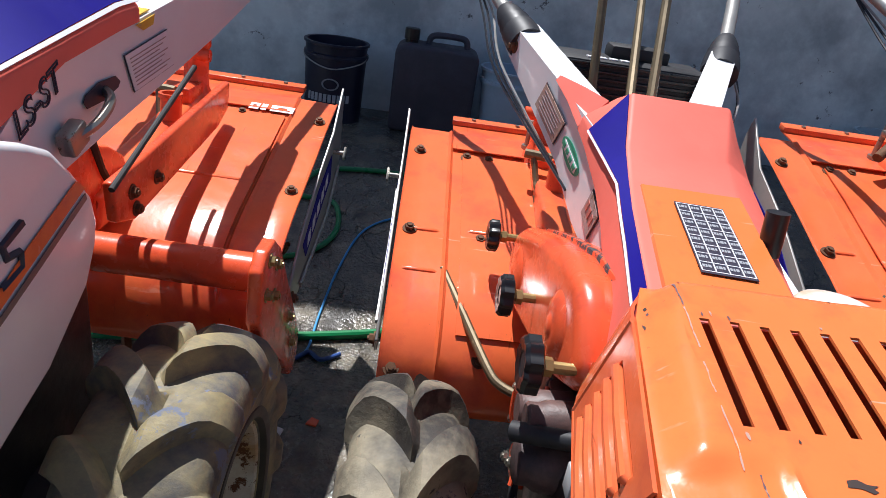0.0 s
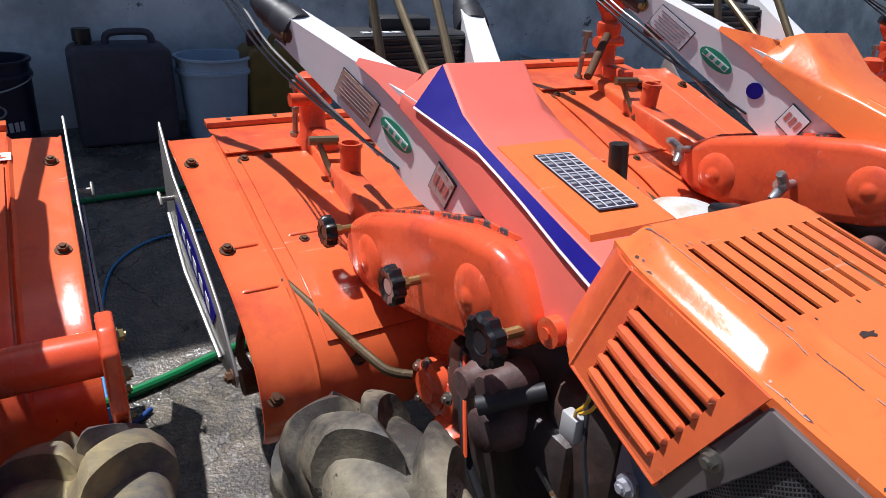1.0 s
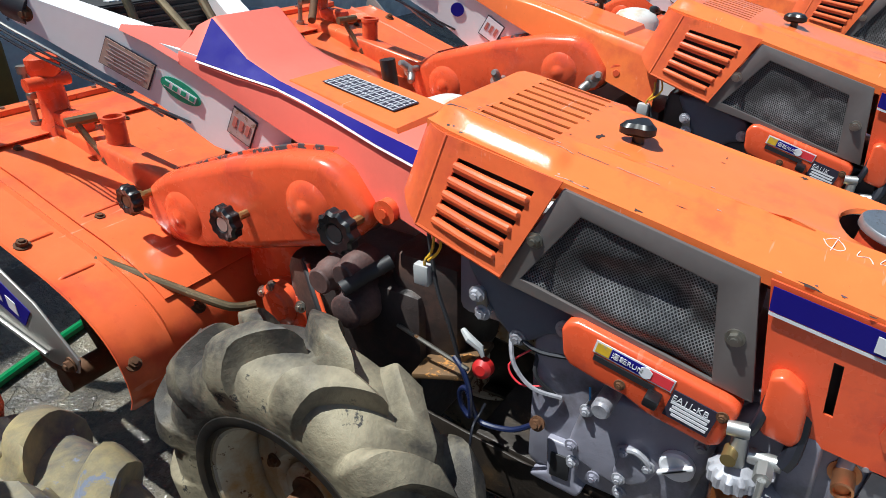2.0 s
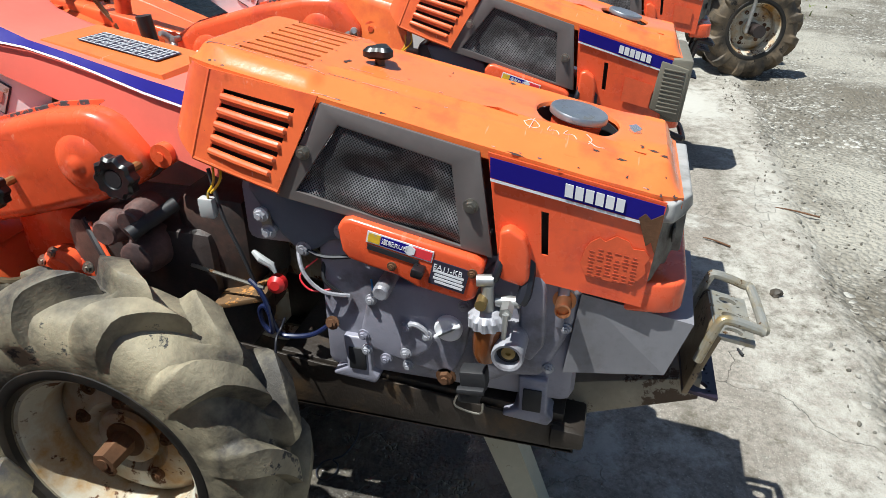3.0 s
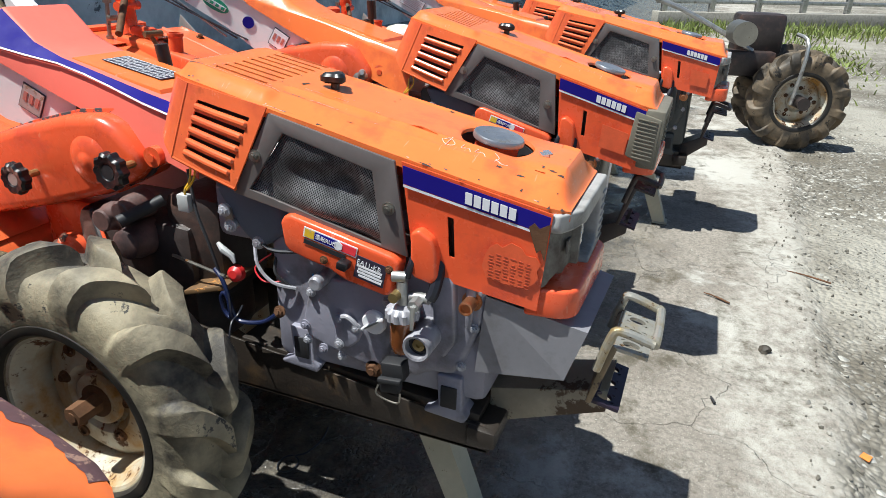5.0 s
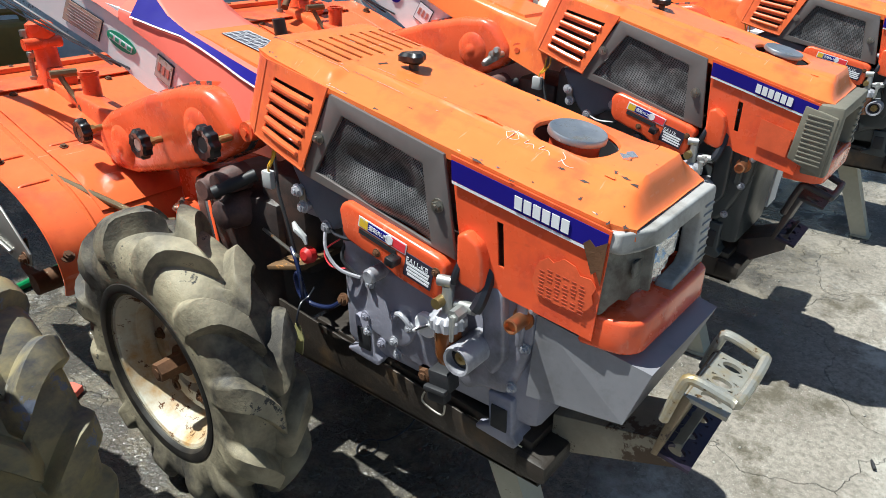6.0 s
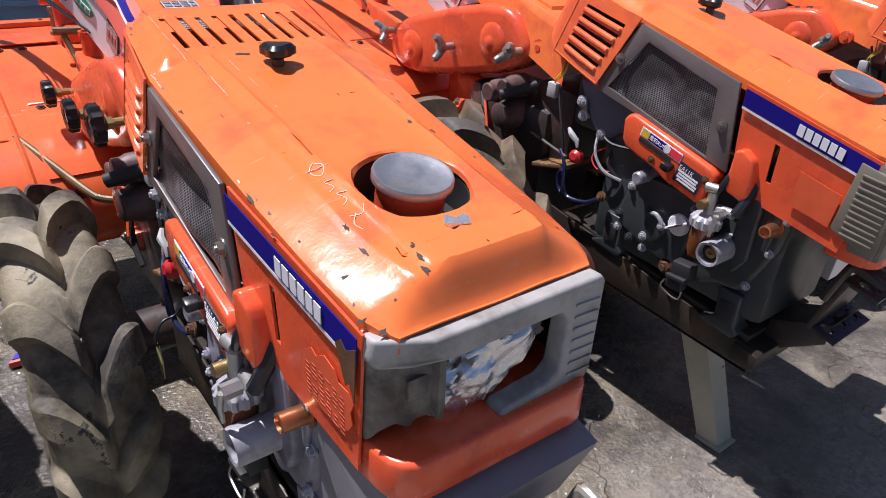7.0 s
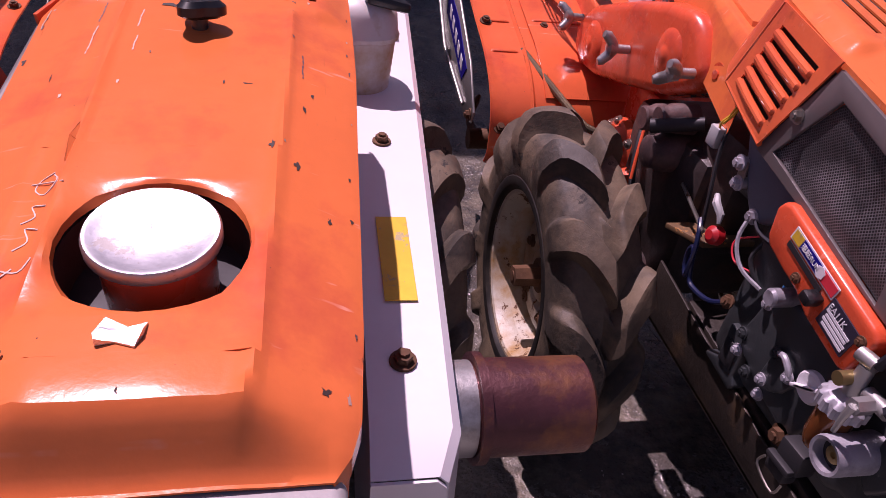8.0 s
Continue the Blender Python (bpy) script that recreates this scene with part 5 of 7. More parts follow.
    tube(bm, [(-0.085, 0.17, 0.60), (-0.115, 0.12, 0.55), (-0.130, 0.075, 0.485), (-0.13, 0.03, 0.44)], 0.0065, 8, 4)
    part("linkage", bm, BLACKM, dr)
    bm = B()
    tube(bm, [(-0.095, 0.15, 0.60), (-0.122, 0.10, 0.545), (-0.138, 0.065, 0.49)], 0.0035, 8, 4)
    part("oil_pipe", bm, RED, dr)
    bm = B()
    cyl(bm, (-0.09, -0.03, 0.655), (-0.165, 0.012, 0.628), 0.012, 0.013)
    part("stub_lever", bm, BLACKM, dr)
    bm = B()
    tube(bm, [(-0.10, -0.12, 0.76), (-0.12, -0.13, 0.72), (-0.125, -0.12, 0.70), (-0.12, -0.115, 0.68)], 0.0022, 5, 4)
    tube(bm, [(-0.10, -0.13, 0.76), (-0.13, -0.15, 0.73), (-0.125, -0.125, 0.70)], 0.0022, 5, 4)
    plug = part("loose_wire", bm, YELLOW, parent, "yellow wire with a white plug")
    bm = B()
    box(bm, (-0.12, -0.112, 0.672), (0.016, 0.026, 0.034), 0.003)
    part("wire_plug", bm, DULLW, plug)
    bm = B()
    tube(bm, [(-0.135, -0.175, 0.555), (-0.145, -0.196, 0.545), (-0.150, -0.210, 0.520), (-0.152, -0.214, 0.490), (-0.150, -0.212, 0.468), (-0.146, -0.196, 0.478), (-0.146, -0.192, 0.505), (-0.148, -0.205, 0.515), (-0.148, -0.222, 0.470), (-0.148, -0.245, 0.464), (-0.146, -0.285, 0.474), (-0.142, -0.318, 0.500)], 0.0042, 8, 5)
    part("battery_cable", bm, NAVYW, parent, "dark blue battery cable")
    bm = B()
    bolt(bm, (-0.145, -0.320, 0.502), (-1, 0, 0.3), 0.008)
    part("cable_lug", bm, RUST, parent)
    for k, (pts, mt) in enumerate((([(-0.10, -0.11, 0.73), (-0.12, -0.135, 0.66), (-0.13, -0.165, 0.60), (-0.135, -0.19, 0.53)], BLACKM),
                                   ([(-0.12, -0.26, 0.62), (-0.138, -0.275, 0.585), (-0.138, -0.305, 0.555), (-0.125, -0.345, 0.545)], GREYL),
                                   ([(-0.115, -0.29, 0.60), (-0.132, -0.265, 0.575), (-0.136, -0.285, 0.552), (-0.125, -0.32, 0.555)], STOPD),
                                   ([(-0.11, -0.30, 0.60), (-0.128, -0.305, 0.57), (-0.120, -0.335, 0.54)], BLACKM),
                                   ([(-0.13, -0.385, 0.585), (-0.140, -0.390, 0.562), (-0.136, -0.380, 0.540)], ROPE),
                                   ([(-0.115, -0.24, 0.645), (-0.134, -0.30, 0.618), (-0.130, -0.36, 0.622)], WIRE))):
        bm = B()
        tube(bm, pts, 0.0016 if mt in (STOPD, ROPE) else 0.0034, 6, 5)
        part("wiring", bm, mt, parent)
    bm = B()
    lathe(bm, (-0.128, -0.226, 0.556), (-1, -0.1, 0.2), [(0, 0.012), (0.006, 0.016), (0.018, 0.015), (0.024, 0.008), (0.024, 0)], 16)
    part("wire_cap", bm, REDCAP, parent, "red rubber terminal cap")
    bm = B()
    tube(bm, [(-0.135, -0.190, 0.610), (-0.142, -0.205, 0.603), (-0.140, -0.222, 0.592), (-0.142, -0.228, 0.580)], [0.004, 0.007, 0.006, 0.003], 8)
    part("torn_tape", bm, DULLW, parent, "torn pale tape on a wire")
    bm = B()
    box(bm, (-0.080, -0.14, 0.500), (0.11, 0.10, 0.010), 0.002, pose(0, 0, 0, -14, 4, 8))
    part("bracket_plate", bm, RUSTY, parent, "rust-edged bracket plate")
    bm = B()
    tube(bm, [(-0.10, -0.045, 0.545), (-0.145, -0.205, 0.550)], 0.0035, 6)
    part("thin_rod", bm, STEEL, parent)


def rotary(parent, o):
    """Sheet cover over the tines, with side plates, flap, arm and depth screw."""
    prof = [(1.075, 0.700), (1.00, 0.682), (0.86, 0.647), (0.70, 0.602), (0.655, 0.590), (0.58, 0.571), (0.50, 0.542), (0.44, 0.508), (0.40, 0.470), (0.378, 0.425), (0.372, 0.375), (0.385, 0.345)]
    prof = [tuple(p) for p in smooth_path([(0, *p) for p in prof], 3) for p in [(p.y, p.z)]]
    xs = sorted([-0.345, -0.338, -0.30, -0.27, -0.245, -0.240, -0.235, 0.235, 0.240, 0.245, 0.27, 0.30, 0.338, 0.345] + [-0.21 + 0.03 * k for k in range(15)])

    def at(u, v):
        y, z = prof[int(v)]
        z += 0.006 if abs(abs(u) - 0.240) < 0.003 else 0
        z += 0.004 if abs(u) > 0.34 else 0
        return Vector((u, y, z + 0.0035 * noise.noise((u * 7, y * 7, 3)) + 0.0012 * noise.noise((u * 22, y * 18, 5))))
    bm = B()
    sheet(bm, at, xs, list(range(len(prof))), (), 0.003)
    cov = part("rotary_cover", bm, SIDE, parent, "glossy orange sheet cover over the rotary tines", 30)

    def on(y):
        for (a, za), (b, zb) in zip(prof, prof[1:]):
            if b <= y <= a:
                return za + (zb - za) * (a - y) / (a - b)
        return prof[0][1]
    for x0, x1, y, z in ((-0.200, 0.21, 0.668, 0.0095), (-0.330, -0.250, 0.668, 0.002), (-0.330, -0.250, 0.545, 0.002)):
        bm = B()
        tube(bm, [(x0, y, on(y) + z - 0.004), (x0 + 0.012, y, on(y) + z), (x1 - 0.012, y, on(y) + z), (x1, y, on(y) + z - 0.004)], [0.003, 0.0055, 0.0055, 0.003], 10)
        part("pressed_bead", bm, SIDE, cov)
    # overlapping second sheet, rear flap
    bm = B()
    ys = [0.96, 0.92, 0.88, 0.84, 0.80, 0.76, 0.72, 0.69, 0.66, 0.62, 0.58, 0.55, 0.51, 0.47, 0.445, 0.42]
    sheet(bm, lambda u, v: Vector((u, ys[int(v)], on(ys[int(v)]) + 0.008 + 0.0022 * noise.noise((u * 9, ys[int(v)] * 9, 7)))), [-0.21 + 0.04 * k for k in range(12)], list(range(len(ys))), (), 0.003)
    part("cover_sheet", bm, SIDE, cov)
    bm = B()
    sheet(bm, quad((-0.235, 0.98, 0.690), (0.235, 0.98, 0.690), (0.235, 1.17, 0.705), (-0.235, 1.17, 0.705)), [0, 0.5, 1], [0, 0.3, 0.88, 1], (), 0.003)
    flap = part("rear_flap", bm, SIDE, cov, "orange rear flap with a folded, riveted edge")
    bm = B()
    prism(bm, [(1.150, 0.703), (1.180, 0.706), (1.182, 0.722), (1.150, 0.718)], -0.237, 0.237, "x", 0.002)
    part("flap_edge", bm, SIDE, flap)
    for k in range(4):
        bm = B()
        cyl(bm, (-0.18 + 0.12 * k, 1.165, 0.716), (-0.18 + 0.12 * k, 1.165, 0.724), 0.006, seg=10)
        part("rivet", bm, STEEL, flap)
    for x, y in ((-0.315, 0.964), (-0.318, 0.662), (-0.320, 0.381), (-0.168, 0.650), (-0.20, 0.955), (-0.145, 0.955), (-0.16, 0.395), (0.318, 0.964), (0.318, 0.662), (0.12, 0.955)):
        slope = 0.28 if y > 0.5 else 1.0
        bm = B()
        bolt(bm, (x, y, on(y) + 0.004), (0, -slope, 1), 0.0105)
        part("cover_bolt", bm, RUST, cov)
    # side plates
    for s in (-1, 1):
        bm = B()
        prism(bm, [(1.085, 0.748), (1.098, 0.70), (1.10, 0.52), (0.92, 0.42), (0.60, 0.375), (0.51, 0.385), (0.495, 0.420), (0.60, 0.51), (0.80, 0.60), (0.97, 0.655)], s * 0.352, s * 0.358, "x", 0.002)
        pl = part("side_plate", bm, STEELW, cov, "bare steel side plate with a navy decal")
        bm = B()
        prism(bm, [(0.95, 0.60), (0.95, 0.53), (0.66, 0.44), (0.62, 0.485), (0.78, 0.560)], s * 0.3585, s * 0.3598, "x", 0)
        part("decal", bm, NAVY, pl)
        for k in range(5):
            bm = B()
            prism(bm, [(0.90 - 0.05 * k, 0.566 - 0.017 * k), (0.90 - 0.05 * k, 0.538 - 0.017 * k), (0.87 - 0.05 * k, 0.527 - 0.017 * k), (0.87 - 0.05 * k, 0.556 - 0.017 * k)], s * 0.360, s * 0.361, "x", 0)
            part("decal_block", bm, DECAL, pl)
        bm = B()
        prism(bm, [(1.06, 0.525), (0.91, 0.435), (0.60, 0.392), (0.60, 0.402), (0.905, 0.447), (1.055, 0.537)], s * 0.3585, s * 0.366, "x", 0.002)
        part("plate_bead", bm, STEELW, pl)
        bm = B()
        cyl(bm, (s * 0.355, 0.975, 0.60), (s * 0.385, 0.975, 0.60), 0.006)
        box(bm, (s * 0.388, 0.975, 0.60), (0.008, 0.04, 0.014), 0.004, pose(0, 0, 0, 35, 0, 0))
        part("wing_nut", bm, STEEL, pl)
        bm = B()
        bolt(bm, (s * 0.36, 0.52, 0.405), (s, 0, 0), 0.011)
        part("plate_bolt", bm, RUST, pl)
    # carrier arm and depth screw
    bm = B()
    prism(bm, [(1.02, 0.715), (1.03, 0.675), (0.52, 0.560), (0.40, 0.560), (0.42, 0.625), (0.60, 0.655)], -0.045, 0.015, "x", 0.010, 3)
    arm = part("carrier_arm", bm, SIDE, parent, "orange cast carrier arm")
    px, py = o.get("post", (-0.015, 1.0))
    bm = B()
    lathe(bm, (px, py, 0.66), (0, 0.05, 1), [(0, 0.05), (0.03, 0.045), (0.06, 0.032), (0.15, 0.03), (0.16, 0.036), (0.19, 0.036), (0.20, 0.02), (0.20, 0)], 20)
    box(bm, (px, py - 0.06, 0.71), (0.05, 0.10, 0.05), 0.012)
    cyl(bm, (px - 0.06, py - 0.01, 0.80), (px + 0.04, py - 0.01, 0.80), 0.016)
    part("depth_post", bm, RED, arm, "red-orange depth adjusting post")
    if o.get("crank"):
        bm = B()
        lathe(bm, (px, py + 0.01, 0.855), (0, 0.15, 1), [(0, 0.022), (0.02, 0.03), (0.05, 0.046), (0.085, 0.048), (0.11, 0.035), (0.12, 0.012), (0.12, 0)], 24)
        cr = part("crank_head", bm, RED, arm, "red-orange crank housing")
        bm = B()
        tube(bm, [(px - 0.03, py, 0.925), (px - 0.07, py - 0.01, 0.935), (px - 0.085, py - 0.02, 0.93)], 0.009, 8, 3)
        cyl(bm, (px - 0.075, py - 0.03, 0.925), (px - 0.13, py + 0.01, 0.95), 0.016, 0.018)
        part("crank_handle", bm, BLACK, cr)
        bm = B()
        cyl(bm, (px - 0.03, py - 0.02, 0.82), (px - 0.17, py - 0.12, 0.73), 0.012)
        part("crank_rod", bm, RUST, cr)
    bm = B()
    lathe(bm, (-0.002, 0.80, 0.66), (0, 0, 1), [(0, 0.024), (0.070, 0.024), (0.072, 0.027), (0.082, 0.027), (0.082, 0.020), (0.03, 0.019), (0.03, 0)], 24)
    part("pin_socket", bm, SIDE, arm)
    bm = B()
    tube(bm, [(-0.075, 0.865, 0.735), (-0.01, 0.85, 0.735)], 0.011, 8)
    tube(bm, [(-0.055, 0.86, 0.735), (-0.045, 0.835, 0.69), (-0.035, 0.80, 0.648)], 0.0075, 8, 3)
    cyl(bm, (-0.037, 0.807, 0.655), (-0.033, 0.793, 0.640), 0.012, seg=10)
    part("pin_handle", bm, BROWNST, arm, "steel locking lever")
    bm = B()
    cyl(bm, (-0.045, 1.05, 0.69), (-0.040, 1.05, 0.82), 0.007)
    cyl(bm, (-0.040, 1.05, 0.815), (-0.040, 1.05, 0.832), 0.015, seg=12)
    cyl(bm, (-0.045, 1.05, 0.69), (-0.045, 1.05, 0.705), 0.013, seg=10)
    box(bm, (-0.025, 1.04, 0.765), (0.055, 0.02, 0.016), 0.003)
    part("adjusting_bolt", bm, STEEL, arm)
    bm = B()
    tube(bm, [(0.03, 0.60, 0.62), (0.0, 0.50, 0.60), (0.0, 0.42, 0.74)], 0.0095, 8, 2)
    part("brace_rod", bm, BLACKM, arm)
    bm = B()
    box(bm, (0.05, 0.40, 0.65), (0.05, 0.05, 0.20), 0.01, pose(0, 0, 0, -15, 0, 0))
    if o.get("handles", True):
        part("link_post", bm, RUST, arm)
    # shaft and tines below
    bm = B()
    cyl(bm, (-0.30, 0.72, 0.24), (0.30, 0.72, 0.24), 0.03)
    tines = part("tine_shaft", bm, RUST, parent)
    for k in range(8):
        bm = B()
        x = -0.27 + 0.077 * k
        t = k * 1.1
        dv = Vector((0, math.cos(t), math.sin(t)))
        tube(bm, [(x, 0.72, 0.24), Vector((x, 0.72, 0.24)) + 0.13 * dv, Vector((x + 0.04, 0.72, 0.24)) + 0.20 * dv + Vector((0, -dv.z, dv.y)) * 0.05], [0.014] * 3 + [0.011] * 3 + [0.006], 6, 3)
        part("tine", bm, RUST, tines)
    bm = B()
    prism(bm, [(0.60, 0.50), (0.80, 0.52), (0.78, 0.25), (0.66, 0.22)], -0.04, 0.04, "x", 0.02)
    part("rotary_leg", bm, OILY, parent)


def handles(parent, o):
    paint = WHITE
    # two diverging box beams
    for s, st in ((-1, ((0.135, 0.000, 0.725, 0.815, 0.028), (0.19, -0.002, 0.720, 0.840, 0.029), (0.40, -0.024, 0.760, 0.922, 0.030), (0.50, -0.050, 0.828, 0.948, 0.030), (0.757, -0.145, 0.972, 1.028, 0.027))),
                  (1, ((0.10, 0.075, 0.700, 0.790, 0.026), (0.19, 0.085, 0.722, 0.835, 0.028), (0.40, 0.125, 0.778, 0.915, 0.030), (0.50, 0.150, 0.828, 0.948, 0.030), (0.757, 0.265, 0.972, 1.028, 0.027)))):
        bm = B()
        rings(bm, [[(x - w, y, z0), (x + w, y, z0), (x + w, y, z1), (x - w, y, z1)] for y, x, z0, z1, w in st])
        grow(bm, bm.verts[:], 0.006, 3, 40)
        beam = part("handle_beam", bm, paint, parent, "white painted handle beam with decals" if s < 0 else "", 40)
        if s < 0:
            def face(y, z, lift=0.0015):
                a, b = [(p, q) for p, q in zip(st, st[1:]) if p[0] <= y <= q[0]][0]
                f = (y - a[0]) / (b[0] - a[0])
                return Vector((a[1] + (b[1] - a[1]) * f - a[4] - (b[4] - a[4]) * f - lift, y, z))
            def decal(name, yc, zc, dy, dz, mt, tilt=30, lift=0.0015, oval=False, label=""):
                bm = B()
                n = 24 if oval else 4
                ct, sn = math.cos(radians(tilt)), math.sin(radians(tilt))
                pts = []
                for k in range(n):
                    t = 2 * math.pi * k / n + (0 if oval else math.pi / 4)
                    a, b = (dy / 2 * math.cos(t), dz / 2 * math.sin(t)) if oval else (dy / 2 * (1 if math.cos(t) > 0 else -1), dz / 2 * (1 if math.sin(t) > 0 else -1))
                    pts.append(face(yc + a * ct - b * sn, zc + a * sn + b * ct, lift))
                vs = [bm.verts.new(p) for p in pts]
                bm.faces.new(vs)
                bm.normal_update()
                bmesh.ops.solidify(bm, geom=bm.faces[:], thickness=0.0012)
                return part(name, bm, mt, beam, label)
            g, i, c = o.get("decals", ((0.448, 0.858), (0.545, 0.903), (0.322, 0.806)))
            d = decal("safety_decal", *g, 0.085, 0.036, GREEN_D, 28, oval=True, label="green oval safety decal")
            decal("decal_core", *g, 0.066, 0.014, DECAL, 28, 0.003, label="")
            for k in range(4):
                decal("decal_print", g[0] + 0.024 - 0.0155 * k, g[1] + 0.013 - 0.0083 * k, 0.010, 0.009, GREEN_D, 28, 0.0042)
            decal("caution_decal", *c, 0.056, 0.056, INK, 28)
            decal("caution_face", *c, 0.051, 0.051, o.get("label_a", DULL), 28, 0.003)
            for k in range(3):
                decal("decal_print", c[0] + 0.013 - 0.013 * k, c[1] + 0.009 - 0.007 * k, 0.008, 0.02, PINKD, 28, 0.0042)
            decal("info_decal", *i, 0.100, 0.054, INK, 29)
            decal("info_face", *i, 0.096, 0.050, o.get("label_b", TAN), 29, 0.003, label="worn printed instruction decal")
            for k in range(6):
                mid = Vector(i) + (0.017 - 0.0068 * k) * Vector((-0.48, 0.87))
                decal("decal_print", mid.x, mid.y, 0.080 - 0.012 * (k % 2), 0.0020, INKP, 29, 0.0042)
            if o.get("round_decal"):
                decal("round_decal", 0.437, 0.853, 0.036, 0.036, NAVY, 0, oval=True)
            for at, d, r in ((face(0.198, 0.797, 0), (-1, 0, 0), 0.012), (face(0.725, 0.985, 0), (-1, -0.3, 0), 0.010)):
                bm = B()
                bolt(bm, at, d, r)
                part("beam_bolt", bm, RUST if not o.get("crank") else BRASS, beam)
        # rubber boot and steel tube
        end = Vector((st[-1][1], 0.757, 1.0))
        dv = Vector((s * 0.36, 1, 0.42 if s < 0 else 0.50)).normalized()
        bm = B()
        tube(bm, [end - 0.03 * dv, end - 0.005 * dv, end + 0.02 * dv, end + 0.024 * dv, end + 0.045 * dv, end + 0.049 * dv, end + 0.07 * dv, end + 0.10 * dv], [0.037, 0.038, 0.036, 0.032, 0.033, 0.028, 0.029, 0.021], 18)
        part("rubber_boot", bm, GRIP, beam, "black ribbed rubber boot")
        bm = B()
        tube(bm, [end, end + 0.2 * dv, end + 0.42 * dv, end + 0.55 * dv + Vector((s * 0.03, 0, 0)), end + 0.72 * dv + Vector((s * 0.06, 0, -0.05))], 0.0145, 12, 5)
        hb = part("handlebar", bm, STEELW, beam, "dull steel handlebar tube")
        bm = B()
        e2 = end + 0.72 * dv + Vector((s * 0.06, 0, -0.05))
        tube(bm, [e2 - 0.10 * dv, e2, e2 + 0.02 * dv], 0.019, 12)
        part("hand_grip", bm, GRIP, hb)
        for k in range(3):
            bm = B()
            tube(bm, [end + 0.34 * dv + Vector((0, 0, -0.02)), end + 0.18 * dv + Vector((s * 0.008 * k, 0, -0.035 - 0.008 * k)), end + Vector((s * (0.045 + 0.006 * k), 0.01, -0.03 - 0.008 * k)), end + Vector((s * 0.02, -0.09, -0.075 - 0.012 * k)), Vector((end.x - s * 0.08, 0.52 - 0.04 * k, 0.80))], 0.0026, 6, 5)
            part("control_cable", bm, WIRE if k else STEELW, beam)
    # finned black box between the beams
    bm = B()
    box(bm, (0.075, 0.73, 0.945), (0.29, 0.13, 0.09), 0.008)
    fin_box = part("tool_box", bm, BLACKM, parent, "black ribbed tool box between the handles")
    for k in range(6):
        bm = B()
        box(bm, (0.075, 0.662, 0.915 + 0.0135 * k), (0.28, 0.008, 0.005), 0.001)
        part("box_rib", bm, BLACK, fin_box)
    bm = B()
    box(bm, (0.09, 0.755, 1.0), (0.12, 0.06, 0.03), 0.008)
    part("box_hump", bm, BLACKM, fin_box)
    for k in range(4):
        bm = B()
        box(bm, (-0.015 + 0.022 * k, 0.690, 0.9915), (0.016, 0.018, 0.002), 0)
        part("box_letter", bm, DECAL, fin_box)
    # cover over the steering joint
    mt = o.get("cover", PINK)
    st = ((-0.13, (-0.096, 0.712), (-0.090, 0.812), (-0.077, 0.833), (0.096, 0.832), (0.126, 0.79), (0.13, 0.71)),
          (0.0, (-0.084, 0.748), (-0.071, 0.836), (-0.060, 0.854), (0.104, 0.851), (0.132, 0.825), (0.137, 0.755)),
          (0.09, (-0.072, 0.780), (-0.061, 0.860), (-0.050, 0.871), (0.110, 0.867), (0.140, 0.845), (0.147, 0.79)),
          (0.152, (-0.064, 0.800), (-0.055, 0.875), (-0.043, 0.883), (0.115, 0.879), (0.150, 0.86), (0.158, 0.81)),
          (0.23, (-0.055, 0.822), (-0.044, 0.888), (-0.031, 0.896), (0.122, 0.892), (0.165, 0.875), (0.172, 0.835)),
          (0.31, (-0.053, 0.850), (-0.048, 0.899), (-0.021, 0.922), (0.130, 0.918), (0.172, 0.895), (0.178, 0.86)),
          (0.400, (-0.062, 0.890), (-0.058, 0.916), (-0.006, 0.984), (0.150, 0.982), (0.178, 0.93), (0.186, 0.90)),
          (0.440, (-0.071, 0.910), (-0.066, 0.930), (-0.016, 0.966), (0.148, 0.965), (0.180, 0.94), (0.188, 0.91)))
    bm = B()
    rings(bm, [[(p[0], y, p[1]) for p in pts] for y, *pts in st], closed=False, caps=False)
    bm.faces.new([v for v in bm.verts if abs(v.co.y - 0.440) < 1e-5])
    bmesh.ops.recalc_face_normals(bm, faces=bm.faces)
    grow(bm, bm.verts[:], 0.004, 2, 18)
    cov = part("steering_cover", bm, mt, parent, o.get("cover_label", "sun-faded pink plastic steering cover"), 30)
    bm = B()
    rings(bm, [[(x, y, z), (x + 0.004, y, z + 0.005), (x2, y, z2 + 0.005), (x2, y, z2)] for x, y, z, x2, z2 in ((-0.071, 0.436, 0.912, -0.030, 0.955), (-0.085, 0.49, 0.940, -0.062, 0.962), (-0.101, 0.545, 0.962, -0.094, 0.966))])
    part("cover_tip", bm, mt, cov)
    if o.get("stripe"):
        bm = B()
        lo = [Vector((pts[1][0], y, pts[1][1])) for y, *pts in st[:7]]
        hi = [Vector((pts[2][0], y, pts[2][1])) for y, *pts in st[:7]]
        out_v = Vector((-0.8, 0, 0.6)) * 0.0035
        if o["stripe"] == "right":
            lo = [Vector((pts[4][0], y, pts[4][1])) for y, *pts in st[:7]]
            hi = [Vector((pts[3][0], y, pts[3][1])) for y, *pts in st[:7]]
            out_v.x *= -1
        loop = [[a + out_v, a + (b - a) * 0.93 + out_v] for a, b in zip(lo, hi)]
        rows = [[bm.verts.new(p) for p in r] for r in loop]
        for r, q in zip(rows, rows[1:]):
            bm.faces.new((r[0], r[1], q[1], q[0]))
        bm.normal_update()
        bmesh.ops.solidify(bm, geom=bm.faces[:], thickness=0.0015)
        part("stripe", bm, NAVY, cov, "navy stripe decal")
        bm = B()
